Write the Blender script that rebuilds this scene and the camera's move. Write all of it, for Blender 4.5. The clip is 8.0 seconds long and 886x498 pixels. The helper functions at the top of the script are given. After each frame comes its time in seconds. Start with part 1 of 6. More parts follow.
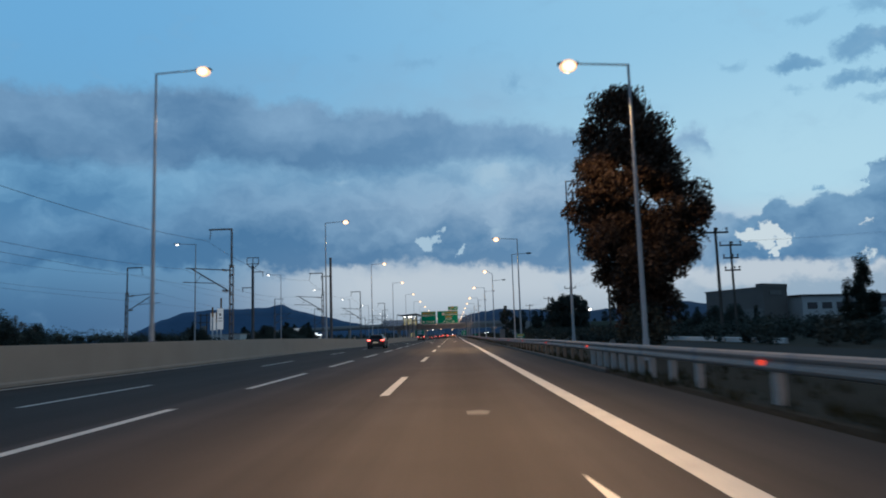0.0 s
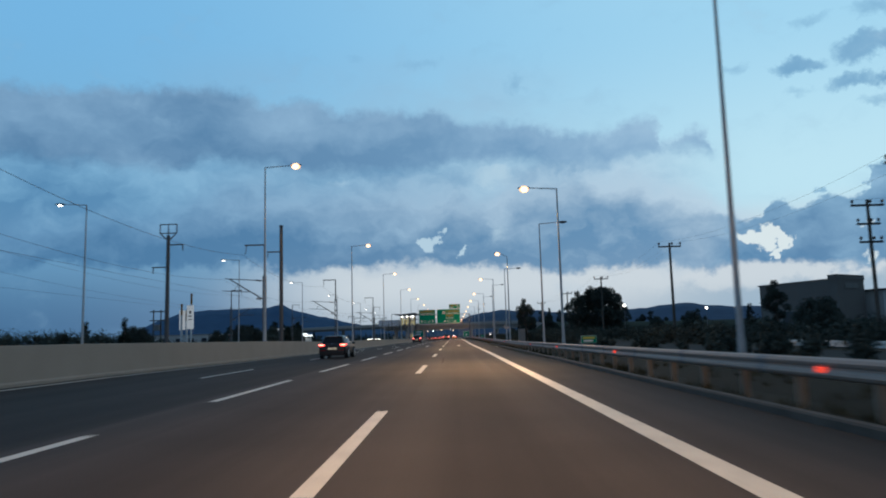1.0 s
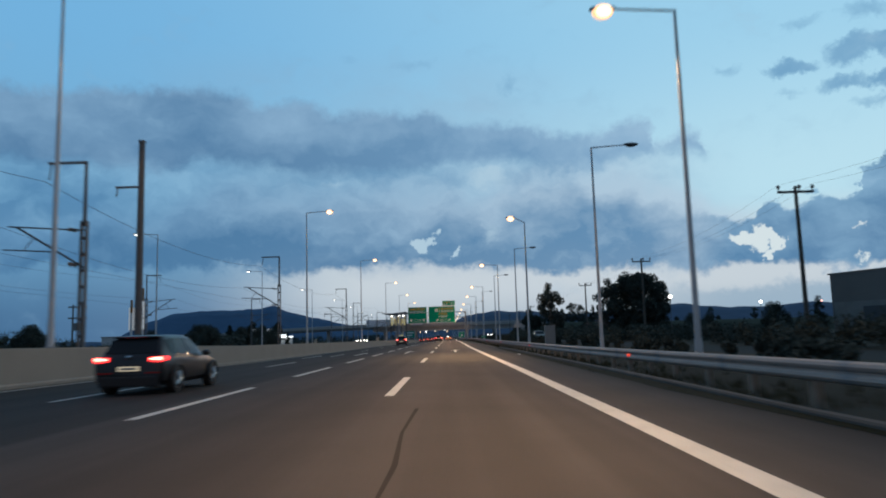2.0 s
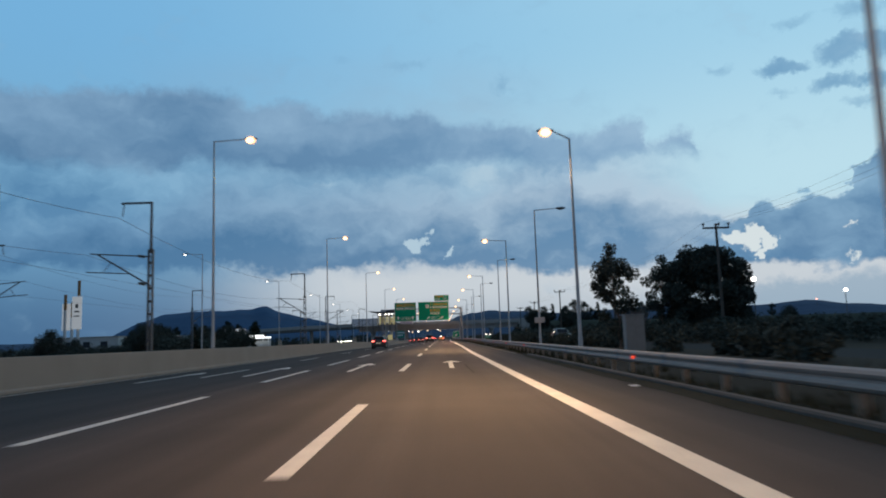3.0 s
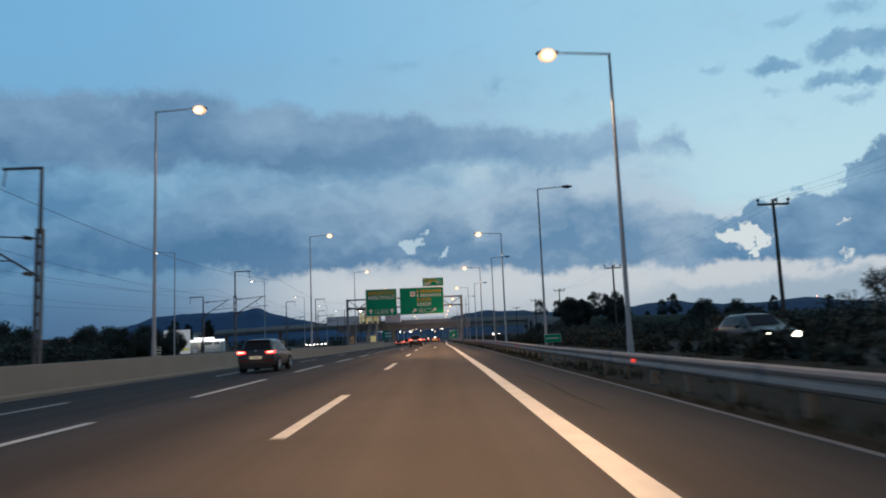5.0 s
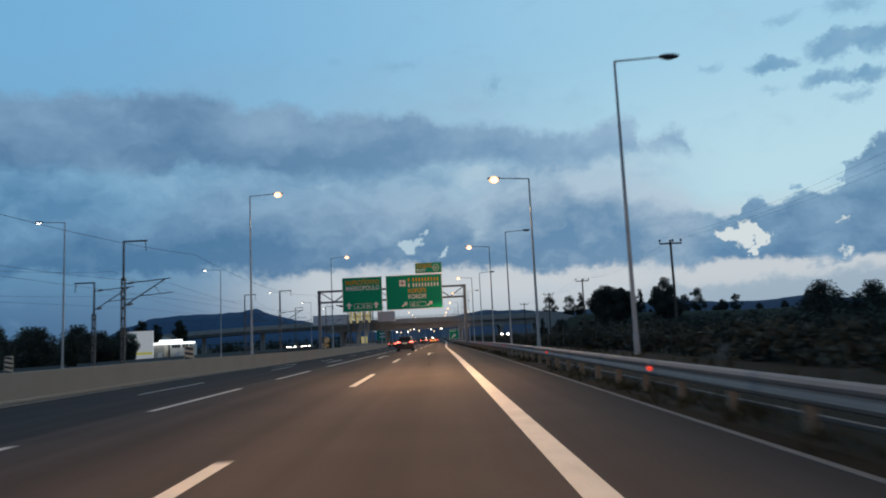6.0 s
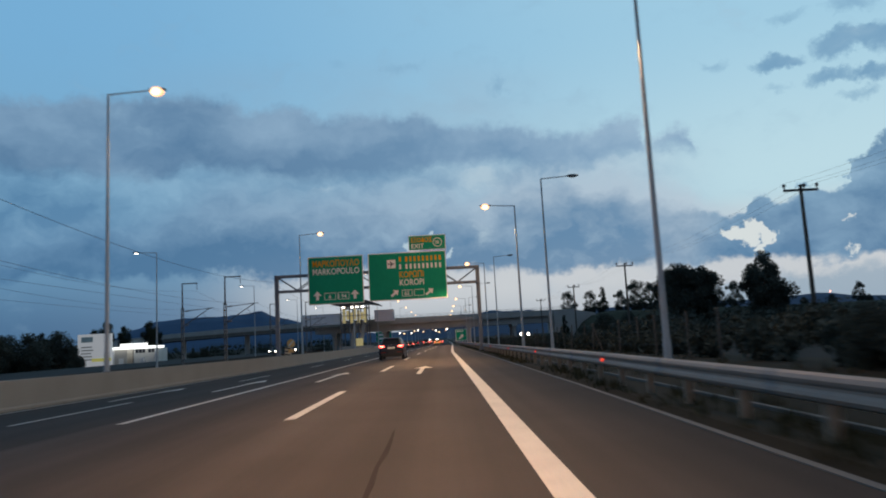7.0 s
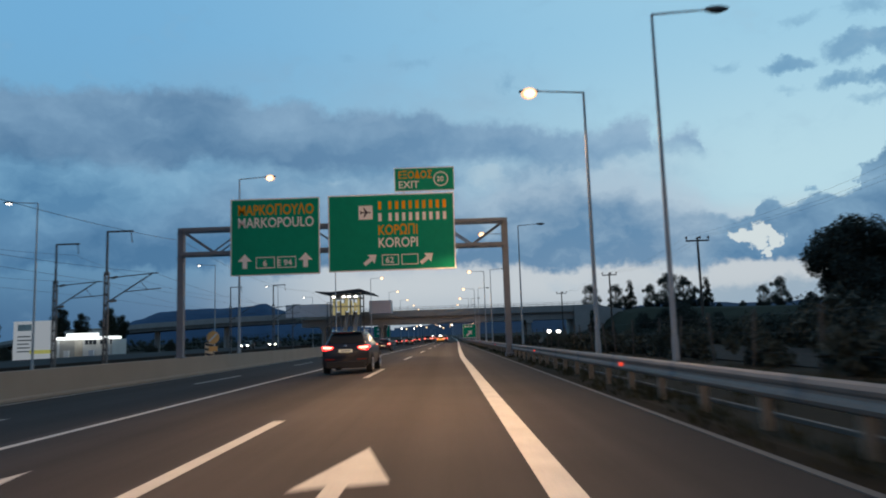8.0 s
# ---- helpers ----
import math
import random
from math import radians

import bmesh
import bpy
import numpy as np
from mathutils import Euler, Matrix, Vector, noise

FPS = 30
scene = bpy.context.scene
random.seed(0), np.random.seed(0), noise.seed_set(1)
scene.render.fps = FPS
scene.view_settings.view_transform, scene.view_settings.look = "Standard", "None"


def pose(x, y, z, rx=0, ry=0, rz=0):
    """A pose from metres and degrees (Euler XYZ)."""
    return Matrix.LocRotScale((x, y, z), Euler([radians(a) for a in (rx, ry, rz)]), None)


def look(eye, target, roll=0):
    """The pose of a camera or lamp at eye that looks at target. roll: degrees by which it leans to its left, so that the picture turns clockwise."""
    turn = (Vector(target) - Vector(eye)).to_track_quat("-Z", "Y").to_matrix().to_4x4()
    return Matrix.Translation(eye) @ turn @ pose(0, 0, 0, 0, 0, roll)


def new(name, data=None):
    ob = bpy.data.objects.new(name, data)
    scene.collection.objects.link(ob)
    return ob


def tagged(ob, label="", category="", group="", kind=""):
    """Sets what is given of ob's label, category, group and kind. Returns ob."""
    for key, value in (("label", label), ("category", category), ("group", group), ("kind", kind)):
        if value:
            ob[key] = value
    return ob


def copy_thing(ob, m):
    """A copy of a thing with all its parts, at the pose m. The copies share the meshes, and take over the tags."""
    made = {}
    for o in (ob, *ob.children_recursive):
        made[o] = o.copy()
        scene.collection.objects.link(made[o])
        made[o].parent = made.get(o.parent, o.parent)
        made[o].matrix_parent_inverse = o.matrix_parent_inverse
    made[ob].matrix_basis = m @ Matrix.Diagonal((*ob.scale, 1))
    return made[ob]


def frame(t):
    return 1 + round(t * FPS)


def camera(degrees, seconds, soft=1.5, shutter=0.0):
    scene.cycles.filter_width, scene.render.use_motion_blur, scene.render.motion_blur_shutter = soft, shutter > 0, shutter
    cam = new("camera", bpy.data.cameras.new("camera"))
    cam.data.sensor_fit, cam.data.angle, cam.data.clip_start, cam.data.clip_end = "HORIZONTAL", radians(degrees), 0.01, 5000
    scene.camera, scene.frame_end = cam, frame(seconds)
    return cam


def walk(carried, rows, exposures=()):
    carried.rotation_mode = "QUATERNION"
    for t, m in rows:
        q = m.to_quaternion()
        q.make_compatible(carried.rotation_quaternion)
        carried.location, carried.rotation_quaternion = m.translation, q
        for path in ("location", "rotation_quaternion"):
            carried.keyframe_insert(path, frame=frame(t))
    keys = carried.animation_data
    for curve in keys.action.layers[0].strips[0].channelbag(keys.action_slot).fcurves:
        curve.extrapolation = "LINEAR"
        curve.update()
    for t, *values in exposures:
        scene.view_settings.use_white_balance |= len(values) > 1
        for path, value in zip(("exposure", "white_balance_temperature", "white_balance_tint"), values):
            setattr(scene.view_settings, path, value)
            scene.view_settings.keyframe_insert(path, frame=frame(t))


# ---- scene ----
cam = camera(64.1, 8.0, soft=1.9, shutter=0.32)
PATH = [
    (0, (0.094, -0.832, 1.261), (0.073, 1.154, 1.5), -1.8),
    (0.5, (0.074, 13.148, 1.248), (0.049, 15.133, 1.491), -1.8),
    (1, (-0.144, 27.24, 1.269), (-0.168, 29.225, 1.511), -1.6),
    (1.5, (-0.189, 41.527, 1.227), (-0.206, 43.512, 1.472), -1.6),
    (3, (0.027, 82.555, 1.167), (0.039, 84.54, 1.411), -1.9),
    (3.5, (0.191, 96.148, 1.175), (0.205, 98.133, 1.421), -2.1),
    (4, (0.324, 109.385, 1.202), (0.342, 111.37, 1.446), -2.1),
    (4.5, (0.438, 122.498, 1.149), (0.46, 124.483, 1.394), -2.2),
    (6, (1.015, 161.722, 1.276), (1.043, 163.707, 1.521), -2.7),
    (6.5, (1.148, 174.905, 1.244), (1.17, 176.889, 1.491), -2.8),
    (7, (1.29, 187.988, 1.252), (1.304, 189.972, 1.501), -3.1),
    (7.5, (1.31, 200.929, 1.237), (1.314, 202.915, 1.48), -2.3),
    (8, (1.327, 214.035, 1.22), (1.323, 216.02, 1.46), -1.9),
]
walk(cam, [(t, look(eye, target, roll)) for t, eye, target, roll in PATH], [(0.0, -0.06, 6250, 10), (0.5, 0.12, 6550, 10), (0.8, 0.16, 6550, 10), (1.5, 0.09, 6500, 10), (3.0, 0.07, 6700, 12), (3.5, 0.06, 6950, 16),
      (4.0, 0.05, 6950, 16), (4.5, 0.04, 6750, 13), (6.0, 0.03, 6750, 12), (7.0, 0.02, 6950, 14), (8.0, 0.0, 6700, 11)])

# ---- light ----
SODIUM = (1.0, 0.58, 0.27)


def ramp(x, xs, ys):
    return float(np.interp(x, xs, ys))


def build_sky():
    """Dusk sky: a blue gradient, a long grey cloud bank, broken cumulus and a pale strip over the horizon."""
    world = bpy.data.worlds.new("dusk_sky")
    scene.world = world
    world.use_nodes = True
    nt = world.node_tree
    nt.nodes.clear()
    link = nt.links.new

    def node(kind, **kw):
        n = nt.nodes.new(kind)
        for k, v in kw.items():
            if k == "op":
                n.operation = v
        return n

    def val(n, i, v):
        if isinstance(v, (int, float, tuple)):
            n.inputs[i].default_value = v
        else:
            link(v, n.inputs[i])

    def m(op, a, b=0.0, c=0.0):
        n = node("ShaderNodeMath", op=op)
        val(n, 0, a), val(n, 1, b), val(n, 2, c)
        return n.outputs[0]

    def v(op, a, b=(0, 0, 0)):
        n = node("ShaderNodeVectorMath", op=op)
        val(n, 0, a), val(n, 1, b)
        return n.outputs["Value"] if op in ("DOT_PRODUCT", "LENGTH") else n.outputs[0]

    def step(x, lo, hi):
        n = nt.nodes.new("ShaderNodeMapRange")
        n.interpolation_type = "SMOOTHSTEP"
        val(n, 0, x)
        n.inputs[1].default_value, n.inputs[2].default_value = lo, hi
        return n.outputs[0]

    def mix(f, a, b):
        n = nt.nodes.new("ShaderNodeMix")
        n.data_type = "RGBA"
        val(n, 0, f)
        for i, c in ((6, a), (7, b)):
            if isinstance(c, tuple):
                n.inputs[i].default_value = (*c, 1)
            else:
                link(c, n.inputs[i])
        return n.outputs[2]

    def fbm(p, scale, detail, rough, w=0.0):
        n = nt.nodes.new("ShaderNodeTexNoise")
        n.noise_dimensions = "4D"
        link(p, n.inputs["Vector"])
        n.inputs["W"].default_value = w
        n.inputs["Scale"].default_value, n.inputs["Detail"].default_value, n.inputs["Roughness"].default_value = scale, detail, rough
        return n.outputs["Fac"], n.outputs["Color"]

    way = nt.nodes.new("ShaderNodeTexCoord").outputs["Generated"]
    split = nt.nodes.new("ShaderNodeSeparateXYZ")
    link(way, split.inputs[0])
    az = m("MULTIPLY", m("ARCTAN2", split.outputs[0], split.outputs[1]), 57.296)
    el = m("MULTIPLY", m("ARCSINE", split.outputs[2]), 57.296)
    join = nt.nodes.new("ShaderNodeCombineXYZ")
    link(az, join.inputs[0]), link(el, join.inputs[1])
    flat = join.outputs[0]

    # clear sky: pale low down, blue higher, lighter to the east of the road
    east = step(az, -34.0, 30.0)
    low = mix(east, (0.060, 0.150, 0.285), (0.46, 0.56, 0.66))
    mid = mix(east, (0.170, 0.390, 0.600), (0.46, 0.70, 0.81))
    high = mix(east, (0.160, 0.415, 0.685), (0.320, 0.595, 0.785))
    clear = mix(step(el, 0.5, 11.0), low, mid)
    clear = mix(step(el, 10.0, 24.0), clear, high)
    strip = m("MULTIPLY", step(el, 10.0, 6.0), step(az, -21.0, -6.0))
    clear = mix(strip, clear, mix(step(el, 0.0, 4.0), (0.36, 0.44, 0.52), (0.53, 0.60, 0.655)))

    def edge(points):
        """A cloud edge: its elevation over the azimuth, both in degrees, as a smooth curve."""
        n = nt.nodes.new("ShaderNodeFloatCurve")
        curve = n.mapping.curves[0]
        while len(curve.points) < len(points):
            curve.points.new(0.5, 0.5)
        for q, (a, e) in zip(curve.points, sorted(points)):
            q.location = ((a + 40.0) / 80.0, e / 30.0)
        n.mapping.update()
        link(m("DIVIDE", m("ADD", bent_az, 40.0), 80.0), n.inputs["Value"])
        return m("MULTIPLY", n.outputs[0], 30.0)

    # the air's turbulence tears every edge at three scales
    torn = v("SUBTRACT", fbm(flat, 0.11, 3.0, 0.55)[1], (0.5, 0.5, 0.5))
    curl = v("SUBTRACT", fbm(v("MULTIPLY", flat, (0.8, 1.0, 1.0)), 0.55, 4.0, 0.55, 2.0)[1], (0.5, 0.5, 0.5))
    fray = v("SUBTRACT", fbm(flat, 1.9, 5.0, 0.62, 4.0)[1], (0.5, 0.5, 0.5))
    bent = v("ADD", v("ADD", flat, v("MULTIPLY", torn, (2.0, 1.2, 0.0))), v("MULTIPLY", curl, (2.4, 2.3, 0.0)))
    smooth = bent
    bent = v("ADD", bent, v("MULTIPLY", fray, (1.2, 1.0, 0.0)))
    parts = nt.nodes.new("ShaderNodeSeparateXYZ")
    link(bent, parts.inputs[0])
    bent_az, bent_el = parts.outputs[0], parts.outputs[1]
    tone = fbm(v("MULTIPLY", smooth, (0.45, 1.0, 1.0)), 0.17, 4.0, 0.5, 7.0)[0]
    billow = fbm(v("MULTIPLY", smooth, (0.6, 1.0, 1.0)), 0.50, 4.0, 0.55, 9.0)[0]

    def clamp(x):
        return m("MINIMUM", m("MAXIMUM", x, 0.0), 1.0)

    def bank(top, bottom, soft_top, soft_bottom):
        """Cover and inner height (0 at the base, 1 at the top) of a bank of cloud between two edges."""
        over, under = m("SUBTRACT", bent_el, bottom), m("SUBTRACT", top, bent_el)
        cover = m("MULTIPLY", step(under, -soft_top, soft_top), step(over, -soft_bottom, soft_bottom))
        return cover, clamp(m("DIVIDE", over, m("MAXIMUM", m("SUBTRACT", top, bottom), 0.4)))

    def shade(h, dark, pale, base=0.0, rise=0.6, mottle=2.2, puff=0.8):
        f = m("ADD", m("MULTIPLY", h, rise), base)
        f = m("ADD", f, m("MULTIPLY", m("SUBTRACT", tone, 0.5), mottle))
        f = m("ADD", f, m("MULTIPLY", m("SUBTRACT", billow, 0.5), puff))
        return mix(clamp(f), dark, pale)

    colour = clear
    # thin pale veil over the middle of the sky
    veil = fbm(v("MULTIPLY", bent, (0.4, 1.0, 1.0)), 0.16, 4.0, 0.55, 12.0)[0]
    veil = m("MULTIPLY", m("MULTIPLY", step(veil, 0.42, 0.62), step(el, 11.0, 15.0)), m("MULTIPLY", step(el, 23.5, 18.0), step(m("ABSOLUTE", m("ADD", az, 6.0)), 22.0, 6.0)))
    colour = mix(m("MULTIPLY", veil, 0.5), colour, mix(east, (0.205, 0.355, 0.520), (0.330, 0.495, 0.640)))

    # patchy blue-grey cloud between the two banks
    patch = m("MULTIPLY", step(bent_el, 4.5, 8.0), step(bent_el, 15.2, 12.6))
    patch = m("MULTIPLY", patch, step(az, 24.0, 14.0))
    colour = mix(m("MULTIPLY", patch, 0.9), colour, shade(step(el, 7.0, 13.5), mix(east, (0.080, 0.215, 0.390), (0.165, 0.330, 0.515)), mix(east, (0.175, 0.375, 0.570), (0.440, 0.615, 0.735)), 0.02, 0.60, 2.0, 2.4))

    # lower bank, its flat base over the pale strip
    base = edge(((-40, 5.6), (-24.5, 5.7), (-19.4, 5.9), (-16.5, 6.0), (-12.3, 5.1), (-9.6, 5.35), (-6.0, 5.95), (-2.3, 6.05), (1.3, 5.6), (5.9, 5.15), (9.7, 4.65), (10.8, 5.0), (13.0, 4.75),
                 (14.8, 5.0), (18.2, 4.55), (19.8, 4.35), (22.7, 4.7), (23.8, 4.7), (26.8, 4.25), (28.6, 4.05), (32.8, 4.4), (40, 4.4)))
    top = edge(((-40, 8.6), (-31.7, 8.7), (-26.5, 9.1), (-22.7, 9.6), (-19.7, 11.0), (-16.5, 12.0), (-9.5, 11.4), (-5.4, 11.9), (-0.7, 11.6), (2.5, 11.2), (5.5, 12.2), (10.8, 12.5), (13.5, 12.4), (16.5, 11.2),
                (19.0, 10.4), (20.6, 9.2), (22.2, 8.2), (24.5, 6.6), (27.0, 5.0), (40, 4.5)))
    cover, h = bank(top, base, 1.7, 0.42)
    body = shade(h, mix(east, (0.062, 0.172, 0.325), (0.125, 0.262, 0.430)), mix(east, (0.140, 0.300, 0.485), (0.470, 0.605, 0.715)), -0.10, 1.05, 1.8, 1.5)
    colour = mix(m("MULTIPLY", cover, 0.92), colour, body)

    # heaped cloud to the east
    top = edge(((-40, 8.0), (17.0, 8.2), (20.9, 8.3), (23.3, 8.0), (24.2, 8.8), (25.2, 9.1), (26.3, 8.5), (27.2, 8.8), (29.1, 9.1), (30.0, 8.7), (30.6, 9.2), (31.0, 10.6), (31.8, 11.3), (32.5, 11.7), (33.5, 12.2), (40, 13.5)))
    cover, h = bank(top, base, 0.24, 0.42)
    cover = m("MULTIPLY", cover, step(bent_az, 18.5, 22.5))
    body = shade(h, (0.083, 0.208, 0.372), (0.215, 0.390, 0.565), 0.05, 0.42, 1.8, 2.2)
    colour = mix(m("MULTIPLY", cover, 0.95), colour, body)

    # upper bank, long and flat, ending in small heads
    top = edge(((-40, 17.6), (-32.0, 17.9), (-25.6, 18.8), (-20.8, 19.3), (-17.8, 19.3), (-15.2, 18.5), (-12.1, 18.6), (-9.4, 18.0), (-2.9, 17.8), (1.8, 16.8), (6.5, 16.5), (9.2, 16.0), (12.4, 15.2), (14.4, 15.9), (15.5, 16.1),
                (16.8, 15.3), (17.6, 14.0), (18.3, 14.6), (19.8, 14.7), (20.7, 13.5), (21.5, 12.2), (40, 11.0)))
    foot = edge(((-40, 13.0), (-28.4, 13.2), (-25.4, 13.1), (-22.7, 12.9), (-20.7, 13.2), (-19.1, 14.0), (-15.7, 13.9), (-12.2, 13.5), (-7.7, 13.4), (-3.0, 13.4), (0.7, 13.7), (4.0, 13.6), (6.3, 13.9), (8.6, 13.2), (10.9, 13.0),
                 (14.5, 13.3), (17.1, 13.6), (19.7, 13.4), (21.5, 13.2), (40, 13.0)))
    cover, h = bank(top, foot, 0.65, 0.8)
    body = shade(h, mix(east, (0.075, 0.180, 0.330), (0.165, 0.325, 0.515)), mix(east, (0.200, 0.355, 0.530), (0.315, 0.485, 0.650)), 0.03, 0.62, 2.6, 1.2)
    colour = mix(m("MULTIPLY", cover, 0.93), colour, body)

    # scattered small clouds (azimuth, elevation, half width, half height, weight)
    puffs = ((31.5, 19.1, 2.5, 1.25, 0.95), (34.2, 18.9, 1.5, 1.6, 0.9), (27.0, 18.5, 2.4, 0.85, 0.9), (30.9, 16.8, 2.6, 0.75, 0.75), (33.6, 16.4, 1.5, 0.9, 0.8), (32.5, 15.1, 1.8, 0.6, 0.5),
             (28.1, 21.4, 2.0, 0.7, 0.45), (32.2, 21.7, 2.2, 0.8, 0.5), (22.7, 19.0, 1.5, 0.7, 0.42), (5.7, 19.7, 1.3, 0.9, 0.36), (26.8, 16.7, 1.1, 0.5, 0.35), (-2.0, 21.6, 2.6, 0.7, 0.30), (-8.0, 22.0, 1.6, 0.5, 0.25), (28.0, 9.5, 0.7, 0.25, 0.7))
    gaps = ((22.7, 6.75, 1.1, 0.55, 1.6), (24.1, 6.75, 1.1, 0.6, 1.6), (24.9, 6.2, 0.6, 0.8, 1.5), (24.3, 5.4, 0.45, 0.75, 1.5), (23.6, 6.1, 0.6, 0.5, 1.0), (30.2, 6.9, 0.5, 0.2, 0.7), (30.2, 4.6, 0.4, 0.25, 0.7),
            (-1.8, 7.5, 0.75, 0.85, 1.5), (-0.8, 7.9, 0.55, 0.6, 1.4), (0.9, 6.9, 0.35, 0.4, 1.2), (3.7, 8.2, 0.9, 1.4, 0.42), (3.9, 12.6, 3.0, 0.8, 0.42), (-9.5, 12.3, 1.8, 0.5, 0.30))

    ragged = v("ADD", smooth, v("MULTIPLY", fray, (1.5, 1.3, 0.0)))

    def gather(spots, power):
        field = 0.0
        for a, e, ra, re, weight in spots:
            q = v("MULTIPLY", v("SUBTRACT", ragged, (a, e, 0)), (1 / ra, 1 / re, 0))
            field = m("ADD", field, m("MULTIPLY", m("MAXIMUM", m("SUBTRACT", 1.0, v("DOT_PRODUCT", q, q)), 0.0), weight))
        return m("ADD", field, m("MULTIPLY", m("SUBTRACT", billow, 0.5), power))

    small = step(gather(puffs, 1.1), 0.0, 0.85)
    colour = mix(m("MULTIPLY", small, 0.88), colour, shade(0.3, (0.125, 0.300, 0.495), (0.225, 0.425, 0.610), 0.0, 0.6, 1.2, 1.4))
    open_sky = step(gather(gaps, 0.8), 0.05, 0.85)
    colour = mix(m("MULTIPLY", open_sky, 0.92), colour, mix(step(az, 8.0, 18.0), (0.42, 0.58, 0.69), (0.66, 0.75, 0.77)))
    # faint bars of cloud in the pale strip to the east
    bars = m("MULTIPLY", m("MULTIPLY", step(az, 12.0, 23.0), step(el, 4.4, 3.4)), step(m("SUBTRACT", bent_el, m("MULTIPLY", billow, 3.0)), 2.1, 1.1))
    colour = mix(m("MULTIPLY", bars, 0.8), colour, (0.275, 0.395, 0.51))
    # overhead, out of the camera's reach, the dusk sky deepens; below the horizon lies dark land
    colour = mix(step(el, 28.0, 60.0), colour, (0.10, 0.165, 0.27))
    colour = mix(m("MULTIPLY", step(m("ABSOLUTE", az), 60.0, 140.0), 0.8), colour, (0.07, 0.12, 0.20))
    colour = mix(step(el, -0.4, -3.0), colour, (0.03, 0.033, 0.036))
    back = nt.nodes.new("ShaderNodeBackground")
    link(colour, back.inputs[0])
    back.inputs[1].default_value = 1.0
    out = nt.nodes.new("ShaderNodeOutputWorld")
    link(back.outputs[0], out.inputs[0])


build_sky()


# ---- materials ----
def material(name, colour, rough=0.7, metal=0.0, vary=0.25, grain=30.0, stain=1.2, bump=0.15, second=None, spread=0.0, glow=0.0, glow_colour=None, coat=0.0, alpha=1.0):
    """A surface with fine grain and larger stains in real-world size."""
    mt = bpy.data.materials.new(name)
    mt.use_nodes = True
    nt = mt.node_tree
    link = nt.links.new
    p = nt.nodes["Principled BSDF"]
    p.inputs["Roughness"].default_value, p.inputs["Metallic"].default_value = rough, metal
    if coat:
        p.inputs["Coat Weight"].default_value = coat
    where = nt.nodes.new("ShaderNodeNewGeometry").outputs["Position"]

    def noise_at(scale, detail):
        n = nt.nodes.new("ShaderNodeTexNoise")
        link(where, n.inputs["Vector"])
        n.inputs["Scale"].default_value, n.inputs["Detail"].default_value = scale, detail
        return n.outputs["Fac"]

    fine, broad = noise_at(grain, 3.0), noise_at(stain, 4.0)
    both = nt.nodes.new("ShaderNodeMath")
    both.operation = "ADD"
    link(fine, both.inputs[0]), link(broad, both.inputs[1])
    cr = nt.nodes.new("ShaderNodeMapRange")
    link(both.outputs[0], cr.inputs[0])
    cr.inputs[1].default_value, cr.inputs[2].default_value = 0.6, 1.4
    mx = nt.nodes.new("ShaderNodeMix")
    mx.data_type = "RGBA"
    link(cr.outputs[0], mx.inputs[0])
    lo = second or tuple(c * (1 - vary) for c in colour)
    hi = colour if second else tuple(min(1, c * (1 + vary)) for c in colour)
    mx.inputs[6].default_value, mx.inputs[7].default_value = (*lo, 1), (*hi, 1)
    last = mx.outputs[2]
    if spread:
        info = nt.nodes.new("ShaderNodeNewGeometry")
        hsv = nt.nodes.new("ShaderNodeHueSaturation")
        rng = nt.nodes.new("ShaderNodeMapRange")
        link(info.outputs["Random Per Island"], rng.inputs[0])
        rng.inputs[3].default_value, rng.inputs[4].default_value = 1 - spread, 1 + spread
        link(rng.outputs[0], hsv.inputs["Value"]), link(last, hsv.inputs["Color"])
        last = hsv.outputs[0]
    link(last, p.inputs["Base Color"])
    if bump:
        b = nt.nodes.new("ShaderNodeBump")
        b.inputs["Strength"].default_value, b.inputs["Distance"].default_value = bump, 0.01
        link(fine, b.inputs["Height"]), link(b.outputs[0], p.inputs["Normal"])
    if glow:
        p.inputs["Emission Color"].default_value = (*(glow_colour or colour), 1)
        p.inputs["Emission Strength"].default_value = glow
    return mt


